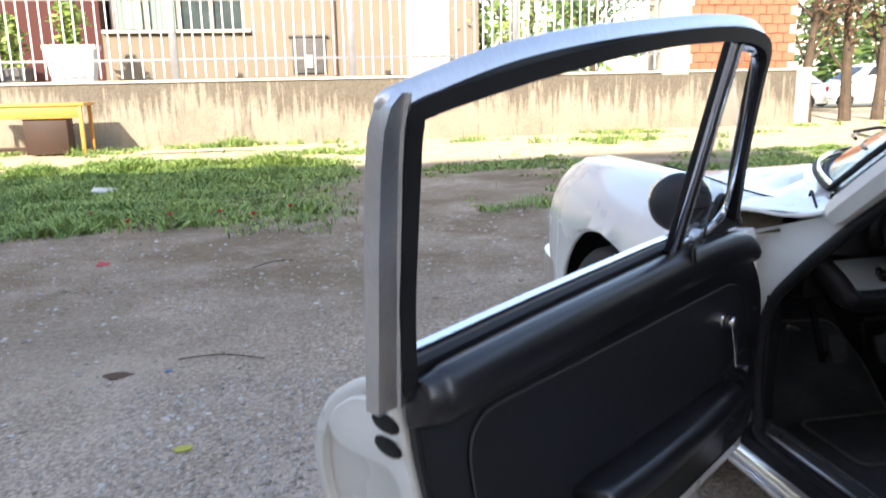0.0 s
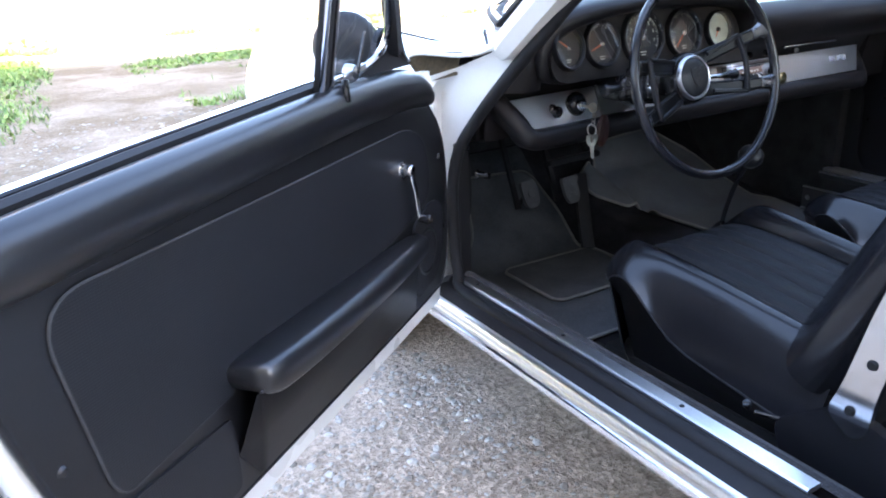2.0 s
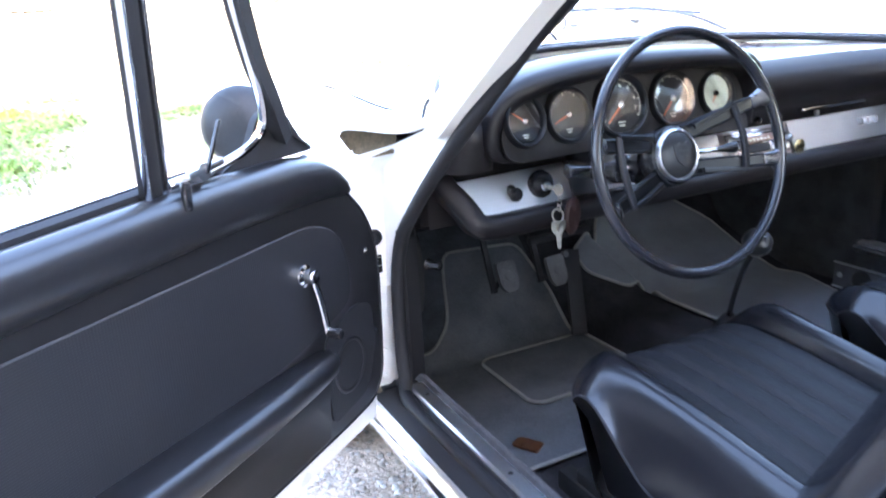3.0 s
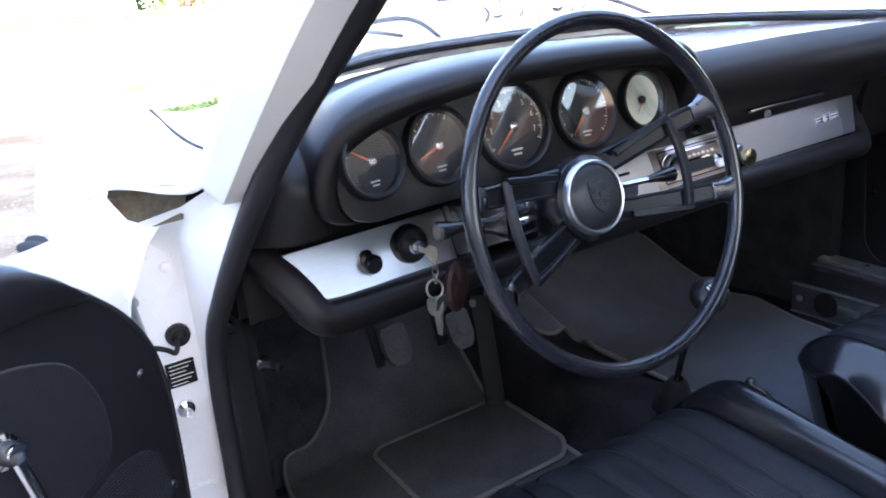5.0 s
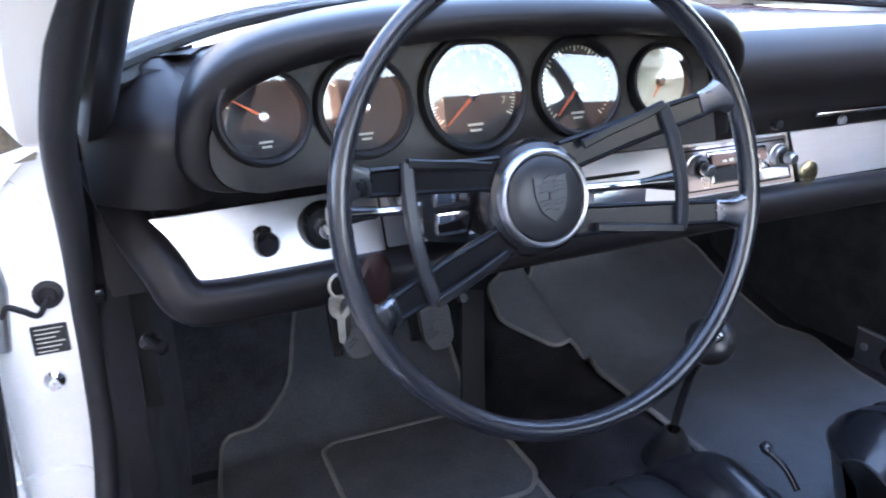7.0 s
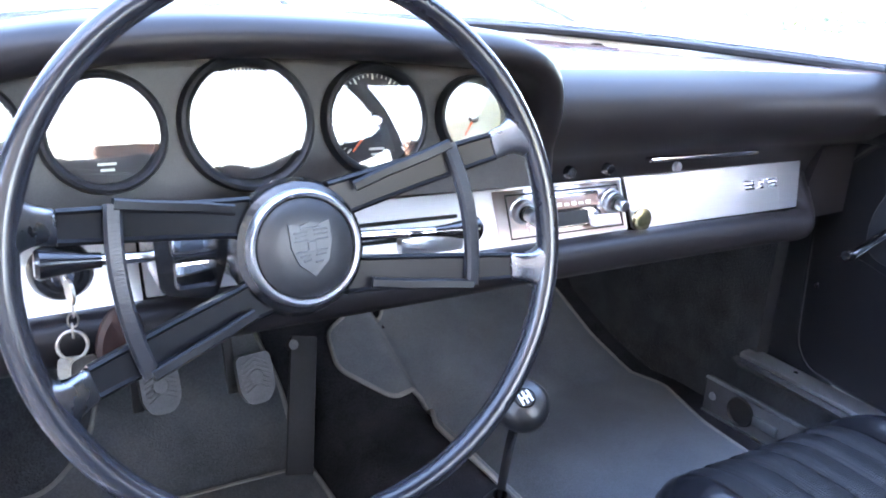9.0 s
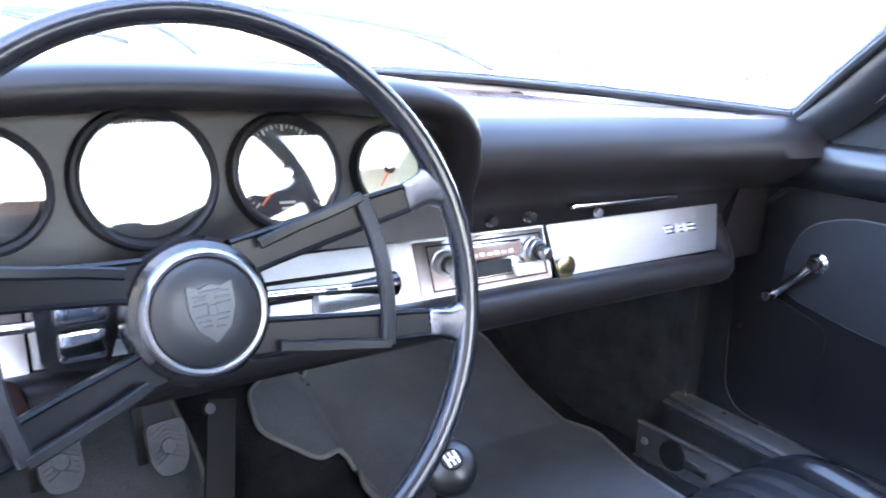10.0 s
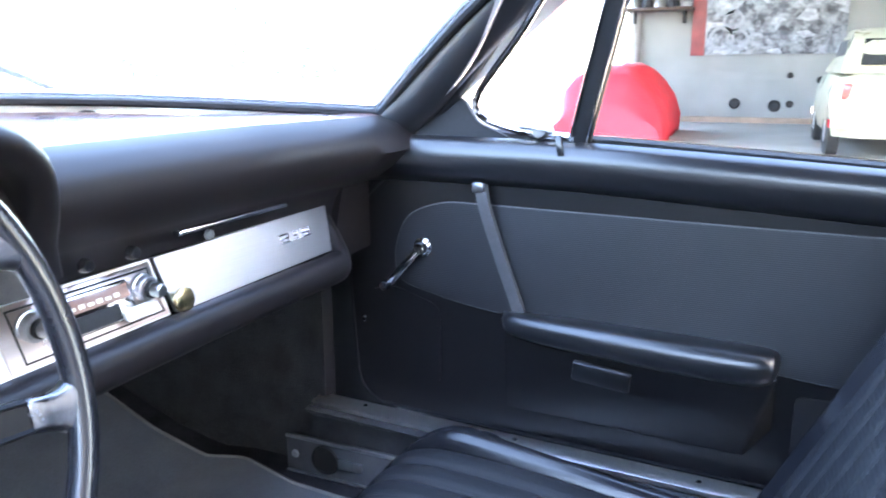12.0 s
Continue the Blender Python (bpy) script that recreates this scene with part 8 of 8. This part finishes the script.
def simple_car(name, at, yaw, paint, label, L=3.6, W=1.5, H=1.38):
    """A small rounded saloon: body, cabin glass, wheels, lights, bumper."""
    t = thing(name, at, label, "car")
    m = Matrix.Translation(at) @ pose(0, 0, 0, 0, 0, yaw)

    def sec(y):
        f = y / (L / 2)
        hw = W / 2 * (1 - 0.08 * abs(f) ** 3 - 0.36 * (max(0, abs(f) - 0.80) / 0.20) ** 2)
        zt = 0.88 - 0.14 * max(0, f) ** 1.5 - 0.05 * max(0, -f) ** 2 - 0.24 * (max(0, abs(f) - 0.80) / 0.20) ** 2
        return [Vector((hw * sx * kx, y, 0.22 + (zt - 0.22) * kz)) for sx, kx, kz in ((-1, 0.94, 0), (-1, 1.0, 0.3), (-1, 0.99, 0.7), (-1, 0.92, 0.92), (-1, 0.7, 1.0), (1, 0.7, 1.0), (1, 0.92, 0.92), (1, 0.99, 0.7), (1, 1.0, 0.3), (1, 0.94, 0))]

    part("body", moved(grid([sec(-L / 2 + L * i / 28) for i in range(29)], wrap_row=True, caps=True), m), paint, t, "", 50)
    cab = []
    for y, z, k in ((-L * 0.42, 0.86, 0.84), (-L * 0.36, 1.08, 0.78), (-L * 0.28, H - 0.06, 0.72), (-L * 0.18, H, 0.70), (0.0, H, 0.70), (L * 0.10, H - 0.05, 0.71), (L * 0.20, 1.05, 0.77), (L * 0.27, 0.86, 0.84)):
        hw = W / 2 * k
        cab.append([Vector((-W / 2 * 0.86, y, 0.84)), Vector((-hw - 0.02, y, 0.84 + (z - 0.84) * 0.6)), Vector((-hw + 0.03, y, z - 0.02)), Vector((-hw * 0.6, y, z)), Vector((hw * 0.6, y, z)), Vector((hw - 0.03, y, z - 0.02)), Vector((hw + 0.02, y, 0.84 + (z - 0.84) * 0.6)), Vector((W / 2 * 0.86, y, 0.84))])
    part("cabin", moved(grid(cab, caps=True), m), paint, t, "", 50)
    dk = bpy.data.materials.get("car_glass_dark") or surface("car_glass_dark", (0.02, 0.022, 0.022), 0.12, vary=0.4, scale=3, bump=0, spec=0.35)
    for y0, z0, y1, z1, w in ((-L * 0.405, 0.92, -L * 0.30, H - 0.12, 0.62), (L * 0.255, 0.92, L * 0.125, H - 0.12, 0.62)):
        sg = -1 if y0 < 0 else 1
        pts = [(-W / 2 * w, 0), (W / 2 * w, 0), (W / 2 * w * 0.9, 1), (-W / 2 * w * 0.9, 1)]
        part("rear_screen" if y0 < 0 else "windscreen", moved(grid([[Vector((W / 2 * w * (1 - 0.12 * f) * s, y0 + (y1 - y0) * f + sg * 0.035, z0 + (z1 - z0) * f)) for s in (-1, -0.5, 0, 0.5, 1)] for f in (0, 0.5, 1)]), m), dk, t)
    for sx in (-1, 1):
        part("side_window", moved(grid([[Vector((sx * (W / 2 * 0.80 - 0.045 * f), y, 0.93 + (H - 1.05) * f)) for y in (-L * 0.26 + 0.06 * f, 0.0, L * 0.15 - 0.28 * f)] for f in (0, 1)]), m), dk, t)
        for y in (-L * 0.30, L * 0.30):
            wl = part("wheel", moved(lathe([(0, 0.06), (0.14, 0.07), (0.17, 0.05), (0.18, -0.05), (0, -0.05)], (sx * (W / 2 - 0.09), y, 0.28), (sx, 0, 0), 24), m), STEEL, t)
            part("tyre", moved(lathe([(0.17, 0.07), (0.25, 0.075), (0.28, 0.05), (0.28, -0.06), (0.17, -0.07)], (sx * (W / 2 - 0.09), y, 0.28), (sx, 0, 0), 28), m), TYRE, wl)
        part("tail_light", moved(box((sx * W * 0.385, -L / 2 + 0.14, 0.66), (0.10, 0.08, 0.16), 0.03, 3), m), surface("red_lens", (0.35, 0.02, 0.02), 0.2, vary=0.2, scale=30, bump=0, coat=0.5) if not bpy.data.materials.get("red_lens") else bpy.data.materials["red_lens"], t, "red tail light")
        part("headlight", moved(lathe([(0, 0.05), (0.06, 0.045), (0.085, 0.02), (0.09, -0.02)], (sx * W * 0.36, L / 2 - 0.06, 0.62), (0, 1, 0), 20), m), CHROME, t)
    for sg in (-1, 1):
        part("bumper", moved(sweep(spline([(-W / 2 + 0.02, sg * (L / 2 - 0.25), 0.36), (-W / 2 + 0.08, sg * (L / 2 + 0.03), 0.36), (0, sg * (L / 2 + 0.07), 0.36), (W / 2 - 0.08, sg * (L / 2 + 0.03), 0.36), (W / 2 - 0.02, sg * (L / 2 - 0.25), 0.36)], 20), [(-0.02, -0.05), (0.02, -0.04), (0.02, 0.04), (-0.02, 0.05)], up=(0, 0, 1)), m), CHROME, t, "chrome bumper")
    return t


simple_car("parked_car", (12.5, 20.5, 0), 78, WHITE_PAINT, "white car parked behind the trees", 4.2, 1.7, 1.42)
simple_car("parked_car", (17.5, 21.5, 0), 80, WHITE_PAINT, "white car parked behind the trees", 4.2, 1.7, 1.42)

# ---------------------------------------------------------------- workshop to the right and behind
PLASTER = surface("grimy_white_plaster", (0.215, 0.216, 0.206), 0.9, vary=0.22, scale=1.6, grain=50, bump=0.3, depth=0.004)
CONCRETE = surface("worn_concrete", (0.25, 0.235, 0.21), 0.85, vary=0.2, scale=1.5, grain=40, bump=0.3, depth=0.003)
BROWNWALL = surface("rust_brown_render", (0.40, 0.20, 0.13), 0.9, vary=0.2, scale=1.2, grain=40, bump=0.3, depth=0.004)
we = thing("wall_east", (13.6, 0, 0), "grimy white workshop wall", "wall", kind="structure")
part("wall_body", box((13.75, -3.0, 2.2), (0.5, 10.2, 4.4), 0.0), PLASTER, we)
part("wall_base", box((13.44, -2.2, 0.07), (0.12, 8.4, 0.14), 0.01), surface("brown_dirt_band", (0.26, 0.19, 0.14), 0.9, vary=0.4, scale=4, bump=0.4), we, "dirty brown foot of the wall")
part("pipe", tube([(13.42, 1.95, 0), (13.42, 1.95, 4.2)], 0.10, 12), surface("grey_pipe", (0.24, 0.23, 0.22), 0.7, vary=0.3, scale=6, bump=0.2), we, "grey downpipe")
for y, z, r in ((0.27, 0.36, 0.09), (-0.35, 0.33, 0.10), (-0.58, 0.36, 0.06), (-0.55, 0.82, 0.05), (-1.0, 0.75, 0.06)):
    part("dark_fitting", lathe([(0, 0.05), (r * 0.7, 0.045), (r, 0.0)], (13.5, y, z), (-1, 0, 0), 14), DARK, we)
tagged(solid("floor", box((11.0, -1.5, 0.025), (5.5, 10.0, 0.05), 0.01), CONCRETE), "worn concrete apron before the workshop wall", "floor", kind="structure")


def poster_material():
    m, nt, b = shader("photo_collage")
    tc = nt.nodes.new("ShaderNodeTexCoord")
    v = nt.nodes.new("ShaderNodeTexVoronoi")
    v.inputs["Scale"].default_value = 3.2
    mp = nt.nodes.new("ShaderNodeMapping")
    mp.inputs["Scale"].default_value = (1, 1.0, 2.2)
    nt.links.new(tc.outputs["Object"], mp.inputs["Vector"])
    nt.links.new(mp.outputs["Vector"], v.inputs["Vector"])
    c = ramp(nt, v.outputs["Color"], [(0.25, (0.015, 0.018, 0.025)), (0.5, (0.08, 0.09, 0.11)), (0.8, (0.38, 0.40, 0.44))])
    c = mixed(nt, 0.5, c, ramp(nt, noise_tex(nt, 6, 5, 0.7), [(0.42, (0.015, 0.015, 0.02)), (0.62, (0.42, 0.44, 0.47))]))
    nt.links.new(c, b.inputs["Base Color"])
    b.inputs["Roughness"].default_value = 0.5
    return m


ps = thing("poster", (13.47, -0.1, 1.15), "large black-and-white photo collage with a red edge", "poster")
part("sheet", box((13.47, -0.16, 1.78), (0.02, 2.28, 1.24), 0.002), poster_material(), ps)
part("red_edge", box((13.455, 0.92, 1.76), (0.02, 0.22, 1.22), 0.002), surface("poster_red", (0.20, 0.035, 0.035), 0.5, vary=0.5, scale=5, bump=0), ps, "red printed edge")
part("printed_ring", joined(*[lathe([(r - 0.05, 0), (r - 0.05, 0.006), (r, 0.006), (r, 0)], (13.458, y, z), (-1, 0, 0), 28) for y, z, r in ((0.52, 1.98, 0.19), (0.38, 1.70, 0.17), (0.55, 1.42, 0.20), (0.30, 1.40, 0.18))]), surface("poster_pale", (0.20, 0.21, 0.23), 0.5, vary=0.2, scale=12, bump=0), ps)
shelf = thing("wall_shelf", (13.2, 1.4, 1.8), "dark shelf with machine parts on the wall", "shelf")
part("board", box((13.25, 1.55, 1.90), (0.5, 1.1, 0.05), 0.005), DKWOOD, shelf)
part("bracket", joined(box((13.4, 1.15, 1.78), (0.3, 0.04, 0.2), 0.005), box((13.4, 1.95, 1.78), (0.3, 0.04, 0.2), 0.005)), DARK, shelf)
for k in range(5):
    lone("machine_part", lathe([(0, 0), (0.08 + 0.02 * (k % 3), 0), (0.10, 0.08), (0.05, 0.16 + 0.03 * (k % 2)), (0.0, 0.18)], (13.25, 1.12 + 0.21 * k, 1.925), (0, 0, 1), 14), RUBBER if k % 2 else ALU_DULL, "greasy machine part on the shelf", "machine part", "shelf parts")
simple_car("parked_car", (9.55, -1.56, 0.05), -88, CREAM_PAINT, "small cream vintage car parked by the wall", 3.0, 1.34, 1.30)
# red cover over a car
RED = surface("red_car_cover", (0.62, 0.02, 0.035), 0.65, vary=0.12, scale=5, grain=200, bump=0.2)
rows = []
for i in range(25):
    f = i / 24
    x = 8.95 + 2.6 * f
    hgt = 0.46 + 0.44 * smoothstep(0, 0.16, f) + 0.06 * smoothstep(0.3, 0.5, f) * (1 - smoothstep(0.8, 1, f))
    hw = 0.63 - 0.10 * f
    row = []
    for j in range(33):
        a = math.pi * j / 32
        y = 1.44 + hw * math.cos(a) * (1.0 if 0.15 < a < 3.0 else 1.03)
        z = 0.04 + hgt * min(1.0, math.sin(a) ** 0.35 if 0 < a < math.pi else 0)
        z *= 1 - 0.30 * smoothstep(1.35, 0.85, y) if y < 1.35 else 1.0
        wr = 0.055 * noise.noise(Vector((x * 3, y * 3, z * 2))) + 0.045 * noise.noise(Vector((x * 7, y * 8, z * 4)))
        row.append(Vector((x + wr, y + wr, max(0.05, z + wr))))
    rows.append(row)
lone("car_cover", grid(rows, caps=True), RED, "bright red fabric cover over a parked car", "car cover", sharp=70)

# unseen walls close the yard; those behind and the roof also block light
BUILD = surface("terracotta_render", (0.46, 0.375, 0.30), 0.9, vary=0.15, scale=1.2, grain=40, bump=0.3, depth=0.004)
# Added to cast the yard's shade; the gap and brown walls fill gauge reflections.
ws_ = thing("wall_south", (-1.0, -7.3, 0), "unseen tall walls added to shade the yard, with brown walls for reflections between", "wall", kind="structure")
part("wall_body", box((-10.0, -7.3, 5.1), (17.6, 0.5, 10.2), 0.0), BUILD, ws_)
part("low_wall", box((-0.25, -7.3, 0.55), (1.9, 0.4, 1.1), 0.0), BROWNWALL, ws_, "low rust-brown wall added for gauge reflections")
part("reflected_wall", box((1.3, -7.3, 0.76), (1.2, 0.42, 1.52), 0.0), BROWNWALL, ws_, "middle rust-brown wall added for gauge reflections")
part("reflected_wall", box((3.25, -7.3, 1.02), (2.7, 0.44, 2.04), 0.0), BROWNWALL, ws_, "higher rust-brown wall added for gauge reflections")
part("wall_body", box((10.05, -7.3, 5.1), (10.9, 0.5, 10.2), 0.0), BUILD, ws_)
tagged(solid("wall_west", box((-17, 2.0, 1.6), (0.4, 24, 3.2), 0.0), WALLM), "plain boundary wall", "wall", kind="structure")
# Unseen slab that keeps skylight off the workshop wall and apron.
tagged(solid("shade_roof", box((9.5, -2.0, 3.6), (9.2, 11.6, 0.12), 0.0), PLASTER), "unseen roof added to shade the workshop apron", "roof", kind="structure")
